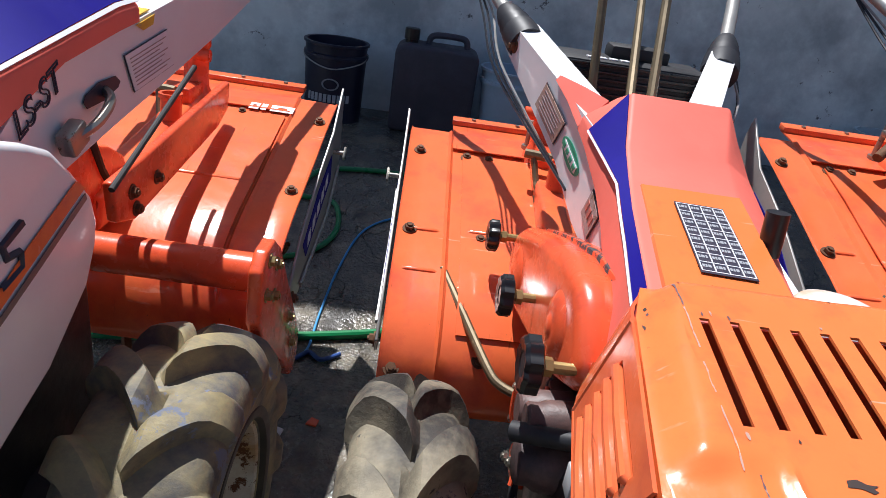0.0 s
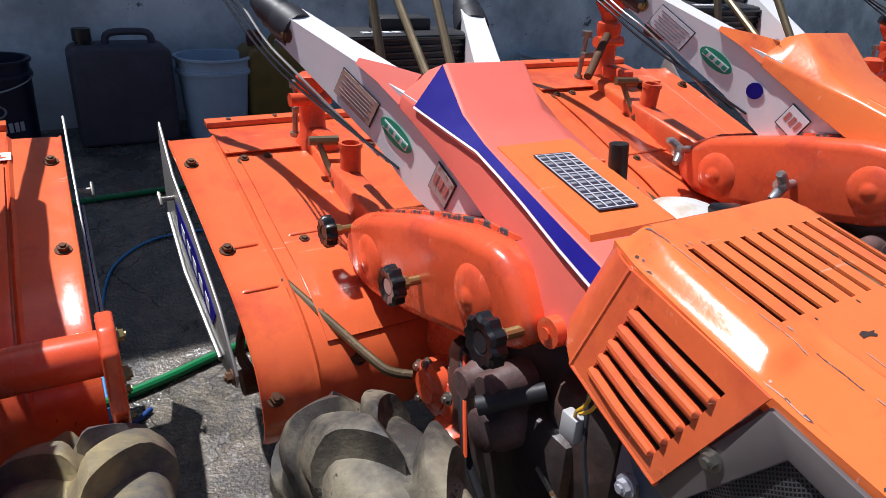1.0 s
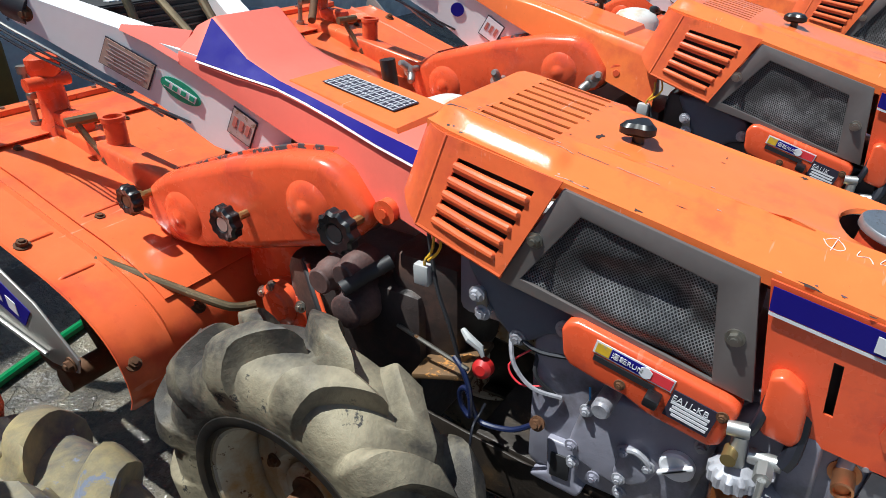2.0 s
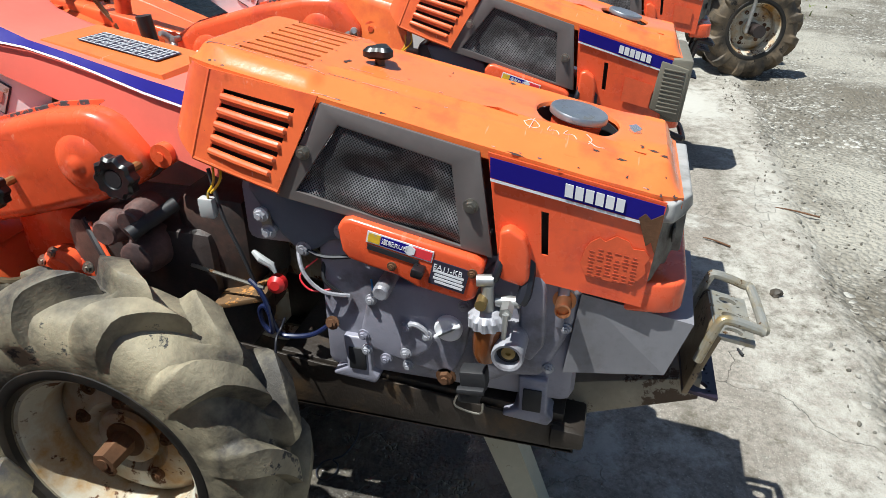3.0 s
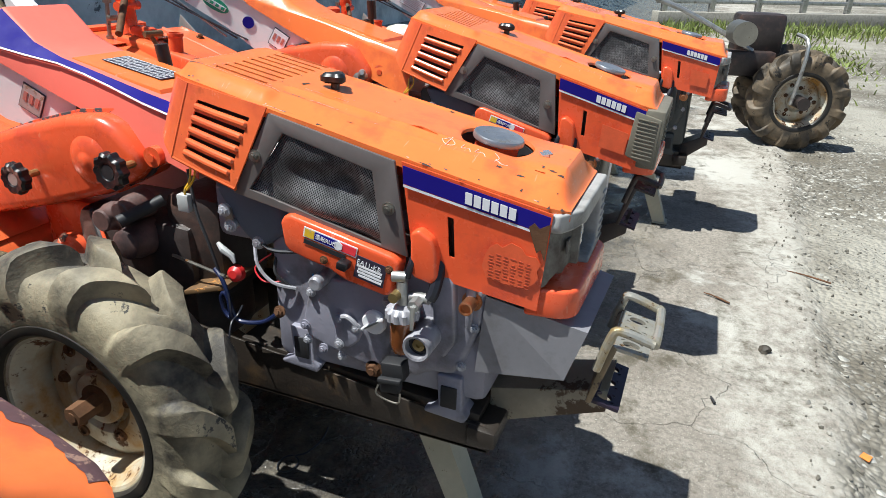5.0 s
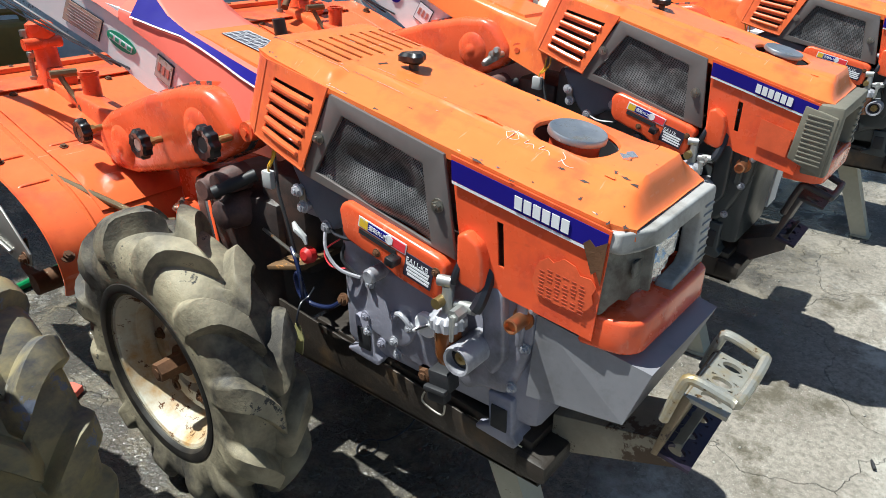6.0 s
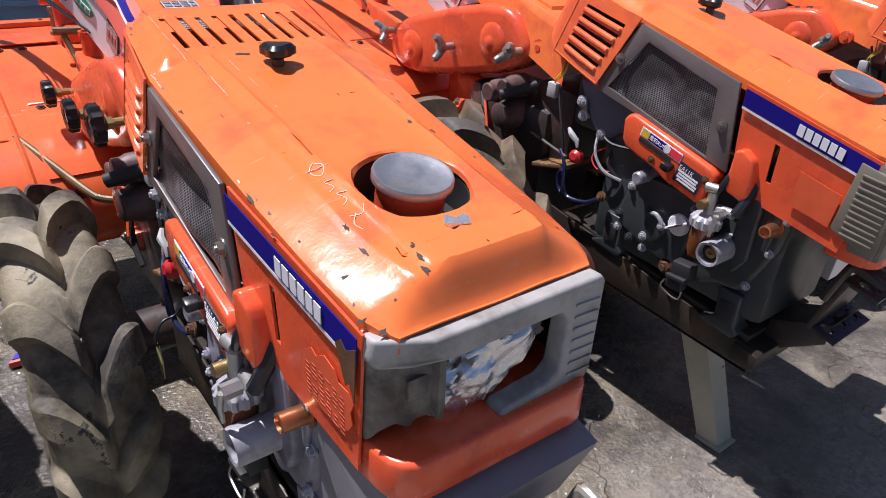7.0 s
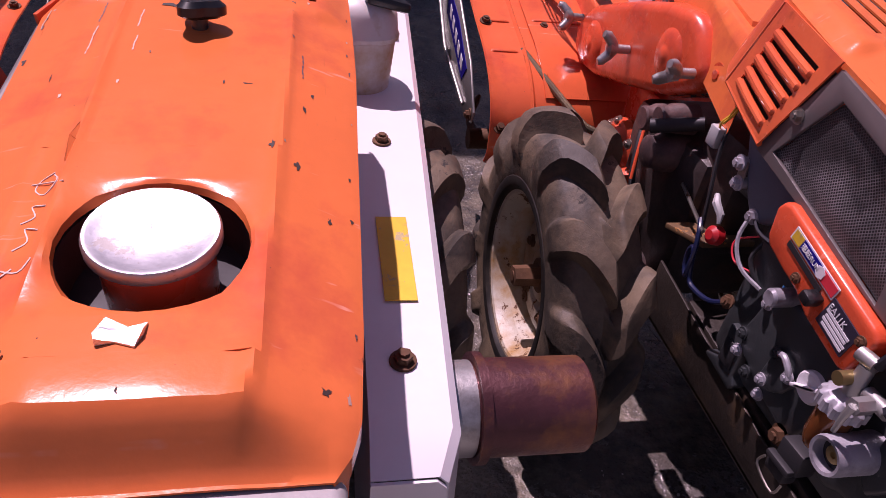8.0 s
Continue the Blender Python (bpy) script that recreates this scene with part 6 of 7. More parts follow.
        rows = [[bm.verts.new(a - (b - a).normalized() * d + out_v * 1.1) for d in (0.0042, 0.0008)] for a, b in zip(lo, hi)]
        for r, q in zip(rows, rows[1:]):
            bm.faces.new((r[0], r[1], q[1], q[0]))
        bm.normal_update()
        bmesh.ops.solidify(bm, geom=bm.faces[:], thickness=0.0012)
        part("pinstripe", bm, DECAL, cov)
    # raised instruction panel with its plate
    sl = 0.172
    def top(x, y, lift):
        return Vector((x, y, 0.8525 + sl * y + lift))
    bm = B()
    rings(bm, [[top(-0.050, -0.030, -0.01), top(0.102, -0.030, -0.01), top(0.122, 0.222, -0.004), top(-0.022, 0.224, -0.004)],
               [top(-0.046, -0.018, 0.008), top(0.098, -0.020, 0.008), top(0.118, 0.218, 0.006), top(-0.019, 0.220, 0.006)]])
    grow(bm, bm.verts[:], 0.003)
    pan = part("instruction_panel", bm, ORANGE, cov, "raised orange instruction panel")
    if o.get("plate", True):
        bm = B()
        q = quad(top(0.014, 0.178, 0.0085), top(0.078, 0.174, 0.0085), top(0.068, 0.018, 0.0095), top(0.003, 0.022, 0.0095))
        sheet(bm, q, [0, 1], [0, 1], thick=0.001)
        pt = part("specification_plate", bm, INK, pan, "dark specification plate with small print")
        bm = B()
        ruled = [((u, 0.03), (u + 0.022, 0.97)) for u in (0.02, 0.265, 0.51, 0.755, 0.958)] + [((0.02, v), (0.98, v + 0.008)) for v in (0.02, 0.14, 0.26, 0.38, 0.50, 0.62, 0.74, 0.86, 0.972)]
        for (u0, v0), (u1, v1) in ruled:
            rings(bm, [[q(u, v) + Vector((0, 0, h)) for u, v in ((u0, v0), (u1, v0), (u1, v1), (u0, v1))] for h in (0.0009, 0.0016)])
        part("plate_grid", bm, DECAL, pt, "white ruled lines")
        for r in range(8):
            for c in range(4):
                bm = B()
                u0, v0 = 0.062 + 0.245 * c, 0.055 + 0.12 * r
                for k, (a0, a1) in enumerate(((0.0, 0.045), (0.058, 0.09), (0.105, 0.16)) if (r + c) % 2 else ((0.0, 0.03), (0.045, 0.11), (0.125, 0.16))):
                    rings(bm, [[q(u, v) + Vector((0, 0, h)) for u, v in ((u0 + a0, v0), (u0 + a1, v0), (u0 + a1, v0 + 0.034), (u0 + a0, v0 + 0.034))] for h in (0.0009, 0.0015)])
                part("plate_cell", bm, PRINTG, pt)
    # lever rods rising from the cover
    for a, b in (((0.03, 0.52, 0.935), (0.105, 0.88, 1.12)), ((0.045, 0.46, 0.955), (0.085, 0.66, 1.16)), ((-0.02, 0.60, 0.93), (-0.025, 0.66, 1.10))):
        bm = B()
        cyl(bm, a, b, 0.0085, seg=10)
        part("lever_rod", bm, BROWNST, parent, "brown steel lever rod")


def right_side(parent, o):
    """White guard, muffler and air filter on the far flank."""
    def gz(y):
        return 0.668 + 0.11 * (y + 0.72)
    def xi(y):
        return 0.150 + 0.03 * (y + 0.72)
    def xo(y):
        return 0.224 + 0.075 * (y + 0.72)
    ys = [-0.735, -0.70, -0.45, -0.22, 0.05, 0.12, 0.22, 0.30]
    bm = B()
    loops = []
    for y in ys:
        w = 0.012 if y < -0.71 else 0.0
        loops.append([(xi(y), y, gz(y) - 0.20), (xi(y), y, gz(y) - w), (xo(y) - 0.008 - w, y, gz(y) - w), (xo(y) - w, y, gz(y) - 0.008 - w), (xo(y) + 0.01 - w, y, gz(y) - 0.20)])
    rings(bm, loops, closed=False, caps=False)
    bmesh.ops.recalc_face_normals(bm, faces=bm.faces)
    bm.normal_update()
    bmesh.ops.solidify(bm, geom=bm.faces[:], thickness=0.003)
    y0 = ys[0]
    rings(bm, [[(xi(y0), y, gz(y0) - 0.20), (xi(y0), y, gz(y0) - 0.014), (xo(y0) - 0.022, y, gz(y0) - 0.014), (xo(y0) - 0.014, y, gz(y0) - 0.022), (xo(y0) - 0.004, y, gz(y0) - 0.20)] for y in (y0 - 0.003, y0)])
    g = part("heat_guard", bm, WHITE, parent, "white painted heat guard with worn edges")
    pivot = Vector((0.107, -1.085, 1.079))
    g.matrix_basis = Matrix.Translation(pivot) @ Matrix.Scale(1.10, 4) @ Matrix.Translation(-pivot)
    for y, x in ((-0.63, 0.185), (-0.25, 0.20), (0.27, 0.24)):
        bm = B()
        bolt(bm, (x, y, gz(y) + 0.001), (0, -0.1, 1), 0.0085)
        part("guard_bolt", bm, RUST, g)
    bm = B()
    q = quad(*[(x, y, gz(y) + 0.002) for x, y in ((0.178, -0.42), (0.212, -0.42), (0.208, -0.555), (0.176, -0.555))])
    sheet(bm, q, [0, 0.5, 1], [0, 0.5, 1], thick=0.001)
    part("warning_decal", bm, YELLOW, g, "worn yellow warning decal")
    # black plate laid on the guard, a shaded area put in as colour
    bm = B()
    prism(bm, [(0.182, 0.10), (0.182, 0.20), (0.245, 0.20), (0.262, 0.17), (0.258, 0.10)], gz(0.15) + 0.004, gz(0.15) + 0.008, "z", 0)
    part("guard_opening", bm, BLACKM, g)
    bm = B()
    box(bm, (0.22, 0.215, gz(0.21) + 0.012), (0.075, 0.03, 0.02), 0.004, pose(0, 0, 0, 20, 0, 0))
    part("guard_flap", bm, WHITE, g)
    bm = B()
    lathe(bm, (0.215, -0.565, 0.552), (1, 0, 0), [(0, 0.050), (0.06, 0.050), (0.06, 0.060), (0.070, 0.060), (0.070, 0.053), (0.182, 0.053), (0.186, 0.048), (0.186, 0.044), (0.17, 0.042), (0.17, 0)], 36)
    part("muffler", bm, MUFF, parent, "heat-stained rusty muffler drum")
    bm = B()
    lathe(bm, (0.225, -0.565, 0.552), (1, 0, 0), [(0, 0.0515), (0.048, 0.0515)], 32, caps=False)
    part("muffler_collar", bm, ALU, parent)
    bm = B()
    lathe(bm, (0.185, 0.035, 0.675), (0, 0, 1), [(0, 0.052), (0.105, 0.060), (0.108, 0.065), (0.114, 0.066), (0.120, 0.063), (0.145, 0.060), (0.162, 0.048), (0.170, 0.026), (0.172, 0)], 36)
    can = part("air_filter_can", bm, CANW, parent, "white air filter can with rusty yellow stains")
    bm = B()
    box(bm, (0.225, 0.000, 0.842), (0.075, 0.026, 0.018), 0.009, pose(0, 0, 0, 0, 12, 10))
    part("choke_lever", bm, BLACK, can)
    bm = B()
    cyl(bm, (0.13, 0.10, 0.70), (0.12, 0.12, 0.90), 0.006)
    cyl(bm, (0.123, 0.115, 0.86), (0.12, 0.12, 0.915), 0.014)
    part("gear_lever", bm, BLACK, parent, "black gear lever")


def write(text, size, at, material, parent, slope=0.0, facing=-1, yaw=0.0, outline=False):
    """Raised lettering on a face that looks to -x, running to the front."""
    cu = bpy.data.curves.new("lettering", "FONT")
    cu.body, cu.size, cu.extrude = text, size, 0.0004
    if outline:
        cu.fill_mode, cu.extrude, cu.bevel_depth, cu.shear = "NONE", 0.0, 0.0009, 0.25
    ob = new("lettering_source", cu)
    dg = bpy.context.evaluated_depsgraph_get()
    me = bpy.data.meshes.new_from_object(ob.evaluated_get(dg))
    bpy.data.objects.remove(ob)
    m = Matrix.Translation(at) @ pose(0, 0, 0, 0, 0, yaw) @ pose(0, 0, 0, slope, 0, 0) @ Matrix(((0, 0, facing, 0), (facing, 0, 0, 0), (0, 1, 0, 0), (0, 0, 0, 1)))
    me.transform(m)
    me.materials.clear()
    me.materials.append(material)
    lt = new("lettering", me)
    lt.parent = parent
    return lt


def tractor(at, label, o, rz=0):
    t = thing("walking_tractor", label, "walking tractor", at, rz, "row of walking tractors")
    wheel(t, -0.285, -1, o.get("rubber", RUBBER))
    w = wheel(t, 0.285, 1, o.get("rubber_r", RUBBER2))
    if o.get("wide"):
        w.scale = (o["wide"], 0.95, 0.95)
        w.location = (0.308 - 0.285 * o["wide"], 0.0, 0.0)
    chassis(t, o)
    engine(t, o)
    bonnet(t, o)
    louvre_panel(t)
    side_panels(t, o)
    nose(t, o)
    gear_case(t, o)
    rotary(t, o)
    before = set(t.children)
    if o.get("handles", True):
        handles(t, o)
    for ob in set(t.children) - before:
        ob.location.x, ob.location.z = o.get("hx", 0.0), o.get("hz", 0.0)
    if o.get("right", True):
        right_side(t, o)
    if o.get("lift"):
        rise, pitch, grow_by = o["lift"]
        for ob in t.children:
            if ob.name.split(".")[0] == "wheel":
                ob.scale = (1.0, grow_by, grow_by)
            elif ob.name.split(".")[0] != "prop_stand":
                ob.matrix_basis = pose(0, 0, rise, pitch, 0, 0) @ ob.matrix_basis
    return t


# ---- materials of details ----
# the pale dirt colour paints grey glare on the wires as well as dust
MESH = mat("wire_mesh", (0.10, 0.10, 0.105), 0.42, metal=0.3, vary=0.35, scale=9, dirt=(0.36, 0.36, 0.365), dirt_scale=9, dirt_at=0.53)


def weave(m, pitch):
    """Turns a surface into fine crossed wires with dark gaps."""
    nt = m.node_tree
    b = nt.nodes["Principled BSDF"]
    co = nt.nodes.new("ShaderNodeTexCoord").outputs["Object"]
    facs = []
    for turn in (28, -52):
        mp = nt.nodes.new("ShaderNodeMapping")
        mp.inputs["Rotation"].default_value = (radians(turn), 0, 0)
        w = nt.nodes.new("ShaderNodeTexWave")
        w.bands_direction = "Y"
        w.inputs["Scale"].default_value = 0.314 / pitch
        w.inputs["Distortion"].default_value = 0.3
        nt.links.new(co, mp.inputs[0])
        nt.links.new(mp.outputs[0], w.inputs["Vector"])
        facs.append(w.outputs["Fac"])
    mx = nt.nodes.new("ShaderNodeMath")
    mx.operation = "MAXIMUM"
    nt.links.new(facs[0], mx.inputs[0])
    nt.links.new(facs[1], mx.inputs[1])
    r = nt.nodes.new("ShaderNodeMapRange")
    r.inputs["From Min"].default_value, r.inputs["From Max"].default_value = 0.62, 0.88
    nt.links.new(mx.outputs[0], r.inputs["Value"])
    x = nt.nodes.new("ShaderNodeMix")
    x.data_type = "RGBA"
    nt.links.new(r.outputs[0], x.inputs[0])
    x.inputs[6].default_value = (0.012, 0.012, 0.013, 1)
    nt.links.new(b.inputs["Base Color"].links[0].from_socket, x.inputs[7])
    nt.links.new(x.outputs[2], b.inputs["Base Color"])
    bump = nt.nodes.new("ShaderNodeBump")
    bump.inputs["Strength"].default_value, bump.inputs["Distance"].default_value = 0.6, 0.001
    nt.links.new(r.outputs[0], bump.inputs["Height"])
    nt.links.new(bump.outputs[0], b.inputs["Normal"])


weave(MESH, 0.0035)
BROKEN = mat("grimy_housing", (0.19, 0.18, 0.155), 0.55, vary=0.4, scale=18, dirt=(0.07, 0.055, 0.045), dirt_scale=25, dirt_at=0.5, bump=0.3)
WORNP = mat("worn_primer", (0.13, 0.07, 0.075), 0.6, vary=0.4, scale=40, spots=(0.33, 0.20, 0.15), spot_scale=60, spot_at=0.58)
PALECHIP = mat("bare_scratch", (0.55, 0.34, 0.27), 0.5, metal=0.3, vary=0.2)
CHALK = mat("chalk", (0.80, 0.62, 0.55), 0.8, vary=0.2, scale=60)
GREYD = mat("dark_engine_paint", (0.040, 0.047, 0.050), 0.4, coat=0.1, vary=0.25, dirt=(0.03, 0.025, 0.02), dirt_scale=6, bump=0.15)
NAVYW = mat("dark_blue_cable", (0.012, 0.018, 0.06), 0.3)
REDCAP = mat("red_cap", (0.50, 0.02, 0.02), 0.4)
AMBER = mat("amber_bowl", (0.22, 0.07, 0.02), 0.15, vary=0.3, coat=0.5)
BLUEG = mat("blue_grey_cast", (0.10, 0.12, 0.165), 0.4, vary=0.2, bump=0.2)
# hitch steel with the bluish shadow painted into its colour
SHADEDST = mat("shaded_hitch_steel", (0.035, 0.025, 0.045), 0.4, metal=0.4, vary=0.3)
CHIP = mat("chipped_seam", (0.72, 0.10, 0.035), 0.35, vary=0.1, spots=(0.045, 0.045, 0.05), spot_scale=18, spot_at=0.49)
GREYL = mat("worn_grey_paint", (0.42, 0.42, 0.46), 0.4, metal=0.2, vary=0.25, scale=20, dirt=(0.16, 0.15, 0.17), dirt_scale=18, dirt_at=0.56, bump=0.2)
STOPD = mat("stop_decal", (0.75, 0.045, 0.06), 0.4)
BRASS = mat("dull_brass", (0.42, 0.31, 0.13), 0.4, metal=0.8, vary=0.2)
PINKD = mat("dull_red_decal", (0.45, 0.16, 0.13), 0.5, vary=0.3)
OILY = mat("oily_casting", (0.045, 0.034, 0.032), 0.42, vary=0.5, scale=10, dirt=(0.12, 0.065, 0.05), dirt_scale=9, bump=0.3)
RUSTY = mat("rust_orange_edge", (0.16, 0.09, 0.04), 0.6, vary=0.5, spots=(0.45, 0.20, 0.05), spot_scale=14, spot_at=0.55)
STEELW = mat("bare_light_steel", (0.42, 0.41, 0.39), 0.4, metal=0.6, vary=0.15, spots=(0.22, 0.15, 0.09), spot_scale=20, spot_at=0.64)
PALEST = mat("worn_pale_steel", (0.40, 0.385, 0.34), 0.38, metal=0.5, vary=0.25, scale=18, spots=(0.13, 0.075, 0.035), spot_scale=34, spot_at=0.60, dirt=(0.36, 0.26, 0.10), dirt_scale=16, dirt_at=0.57, bump=0.25)
RUSTS = mat("brown_worn_steel", (0.24, 0.18, 0.11), 0.5, metal=0.3, vary=0.4, scale=14, spots=(0.07, 0.05, 0.045), spot_scale=18, spot_at=0.56, bump=0.3)
TAGM = mat("faded_tag", (0.42, 0.39, 0.17), 0.6, vary=0.25, dirt=(0.22, 0.18, 0.09), dirt_scale=30, dirt_at=0.55)
DULL = mat("stained_label", (0.40, 0.32, 0.30), 0.5, vary=0.25, spots=(0.25, 0.15, 0.1), spot_scale=40, spot_at=0.55)
TAN = mat("tan_label", (0.50, 0.35, 0.28), 0.5, vary=0.2, spots=(0.25, 0.16, 0.11), spot_scale=40, spot_at=0.58)
INKP = mat("faded_print", (0.33, 0.25, 0.25), 0.5)
PRINTG = mat("grey_print", (0.34, 0.35, 0.38), 0.5)
BOSS = mat("grimy_red_boss", (0.15, 0.085, 0.075), 0.5, vary=0.4, scale=20, dirt=(0.06, 0.04, 0.04), dirt_scale=16, dirt_at=0.5, bump=0.3)
DIRTYC = mat("dirty_cream_paint", (0.27, 0.235, 0.175), 0.55, vary=0.35, scale=9, spots=(0.08, 0.05, 0.03), spot_scale=10, spot_at=0.55, bump=0.3)
DULLW = mat("dull_white_plastic", (0.42, 0.43, 0.43), 0.5, vary=0.15)
CANW = mat("stained_can", (0.66, 0.65, 0.62), 0.4, vary=0.08, dirt=(0.42, 0.25, 0.05), dirt_scale=9, dirt_at=0.54)

RUBBER_A = mat("mottled_tyre_rubber", (0.085, 0.083, 0.086), 0.62, vary=0.35, scale=9, dirt=(0.31, 0.255, 0.125), dirt_scale=8, dirt_at=0.45, spots=(0.16, 0.18, 0.235), spot_scale=7, spot_at=0.575, bump=0.5, bump_scale=35)
BX, BY = 0.290, 0.513
dark = dict(cover=ORANGE, cover_label="orange plastic steering cover", knobs="steel", label_a=DECAL, label_b=DECAL, grey=False, type="EA11K", plate=False, hitch_back=0.10, broken_front=True)
tractor_a = tractor((BX - 0.925, BY + 0.13, 0), "orange walking tractor with white belt guard beside a wall",
                    dict(worn_edge=True, drive=False, handles=False, right=False, wide=1.28, rubber_r=RUBBER_A), -1.4)
tractor_b = tractor((BX, BY, 0), "orange walking tractor with faded pink cover on prop stand",
                    dict(sticker=True, dent=1.0, torn=True, broken=True, stripe="left", type="EA11-KB"))
tractor_c = tractor((BX + 0.866, BY, 0), "orange walking tractor with olive lamp surround on prop stand",
                    dict(dark, lift=(0.046, 3.6, 1.06), hz=-0.028, hx=-0.02, decals=((0.535, 0.898), (0.648, 0.948), (0.338, 0.812)), crank=True, round_decal=True, dent=0.3, post=(0.06, 1.06), rubber=RUBBER2))
tractor_d = tractor((BX + 2.03, BY - 0.21, 0), "older orange walking tractor parked nose out in the row",
                    dict(dark, broken=True, rubber=RUBBER2))


def flank_decal(name, parent, pts, mt, lift=0.0, label=""):
    """A flat patch facing +x from corner points."""
    bm = B()
    bm.faces.new([bm.verts.new(Vector(p) + Vector((lift, 0, 0))) for p in pts])
    bm.normal_update()
    bmesh.ops.solidify(bm, geom=bm.faces[:], thickness=0.001)
    return part(name, bm, mt, parent, label)


# paper tag hanging on its wire beside the engine
bm = B()
prism(bm, [(-0.222, 0.432), (-0.236, 0.430), (-0.242, 0.405), (-0.233, 0.366), (-0.214, 0.366), (-0.210, 0.404)], -0.1815, -0.1795, "x", 0)
tag = part("paper_tag", bm, TAGM, tractor_b, "faded yellowish tag on a wire")
bm = B()
tube(bm, [(-0.1805, -0.229, 0.428), (-0.184, -0.232, 0.446), (-0.168, -0.228, 0.470), (-0.148, -0.226, 0.474), (-0.135, -0.23, 0.49)], 0.0022, 6, 4)
part("tag_wire", bm, WIRE, tag)


# belt guard, beams, cover, cross tube and flange that only this tractor shows
bm = B()
prism(bm, [(-0.315, 0.965), (-0.248, 0.960), (-0.207, 0.946), (-0.172, 0.930), (-0.140, 0.899), (-0.108, 0.862), (-0.101, 0.831), (-0.108, 0.805), (-0.132, 0.767), (-0.212, 0.715), (-0.315, 0.680)], 0.248, 0.275, "x", 0.008, 3)
guard = part("belt_guard", bm, WHITE, tractor_a, "white rounded belt guard with orange stripe")
for mt, pts in ((ORANGE, ((-0.142, 0.890), (-0.126, 0.878), (-0.213, 0.845), (-0.300, 0.812), (-0.300, 0.826), (-0.229, 0.858))), (PANEL, ((-0.127, 0.872), (-0.125, 0.865), (-0.213, 0.831), (-0.300, 0.799), (-0.300, 0.806), (-0.213, 0.839)))):
    flank_decal("stripe", guard, [(0.2765, y, z) for y, z in pts], mt)
bm = B()
tube(bm, [(0.2765, y, z) for y, z in ((-0.232, 0.884), (-0.262, 0.874), (-0.259, 0.861), (-0.240, 0.859), (-0.241, 0.845), (-0.270, 0.838))], 0.004, 4)
part("number_mark", bm, INK, guard)
for side, xb in ((1, 0.217), (-1, -0.027)):
    bm = B()
    rings(bm, [[(xb - side * 0.028, y, z0), (xb + side * 0.028, y, z0), (xb + side * 0.028, y, z1), (xb - side * 0.028, y, z1)] for y, z0, z1 in ((-0.26, 0.80, 0.905), (-0.17, 0.870, 0.965), (-0.10, 0.884, 0.988), (0.0, 0.901, 1.003), (0.14, 0.922, 1.021), (0.36, 0.958, 1.048), (0.58, 1.002, 1.075))])
    grow(bm, bm.verts[:], 0.006, 3, 40)
    ob = part("handle_beam", bm, WHITE, tractor_a, "white painted handle beam with lettering" if side > 0 else "", 40)
    beam_r = ob if side > 0 else beam_r
    bm = B()
    tube(bm, [(xb, 0.55, 1.035), (xb + side * 0.008, 0.62, 1.052), (xb + side * 0.018, 0.68, 1.07)], [0.038, 0.034, 0.024], 16)
    part("rubber_boot", bm, GRIP, ob)
    bm = B()
    tube(bm, [(xb, 0.58, 1.04), (xb + side * 0.03, 0.78, 1.10), (xb + side * 0.05, 0.90, 1.12)], 0.0145, 12, 4)
    part("handlebar", bm, STEELW, ob)


def on_beam(pts, lift):
    return [(0.245 + lift, y, z) for y, z in pts]


label_at = quad((0.2465, 0.037, 0.979), (0.2465, 0.164, 0.994), (0.2465, 0.184, 0.944), (0.2465, 0.060, 0.931))
for nm, mt, m0, lift, lab in (("info_decal", INK, 0.0, 0.0, ""), ("info_face", DECAL, 0.014, 0.0008, "white printed instruction decal")):
    flank_decal(nm, beam_r, [label_at(m0, m0 * 1.5), label_at(1 - m0, m0 * 1.5), label_at(1 - m0, 1 - m0 * 1.5), label_at(m0, 1 - m0 * 1.5)], mt, lift, lab)
for k in range(8):
    v, w = 0.14 + 0.10 * k, 0.92 - 0.10 * (k % 3)
    flank_decal("decal_print", beam_r, [label_at(0.08, v), label_at(w, v), label_at(w, v + 0.02), label_at(0.08, v + 0.02)], INKP, 0.0014)
write("LS-ST", 0.037, (0.2470, -0.176, 0.935), INK, beam_r, 24, 1, outline=True)
# dark patch on the beam's face, painting the shade within a slot
flank_decal("lever_slot", beam_r, on_beam(((-0.061, 0.945), (-0.055, 0.952), (-0.025, 0.960), (0.013, 0.960), (0.024, 0.952), (0.018, 0.946), (-0.015, 0.938), (-0.054, 0.937)), 0.002), INK)
flank_decal("yellow_tape", beam_r, on_beam(((0.072, 1.009), (0.126, 1.017), (0.121, 1.005), (0.092, 1.001)), 0.002), YELLOW)
bm = B()
box(bm, (0.217, 0.10, 1.0185), (0.05, 0.05, 0.0015), 0, pose(0, 0, 0, 7, 0, 0))
part("yellow_tape", bm, YELLOW, beam_r, "strip of yellow tape")
bm = B()
tube(bm, [(0.238, -0.005, 0.950), (0.262, -0.030, 0.945), (0.270, -0.075, 0.932), (0.262, -0.105, 0.922)], 0.0055, 8, 4)
box(bm, (0.258, -0.106, 0.921), (0.018, 0.035, 0.026), 0.004, pose(0, 0, 0, 20, 0, 0))
part("clutch_link", bm, STEEL, beam_r, "steel link through the beam")
secs = [(-0.34, 0.905, 0.962, 0.0), (-0.189, 0.957, 0.995, 0.02), (-0.087, 0.991, 1.010, 0.035), (0.032, 1.007, 1.0275, 0.045), (0.085, 1.012, 1.030, 0.045)]
bm = B()
rings(bm, [[(0.2465, y, zl), (0.2465, y, z), (0.180, y, z + 0.012 + r), (0.060, y, z + 0.012 + r), (0.0, y, z), (0.0, y, z - 0.06)] for y, zl, z, r in secs], closed=False, caps=False)
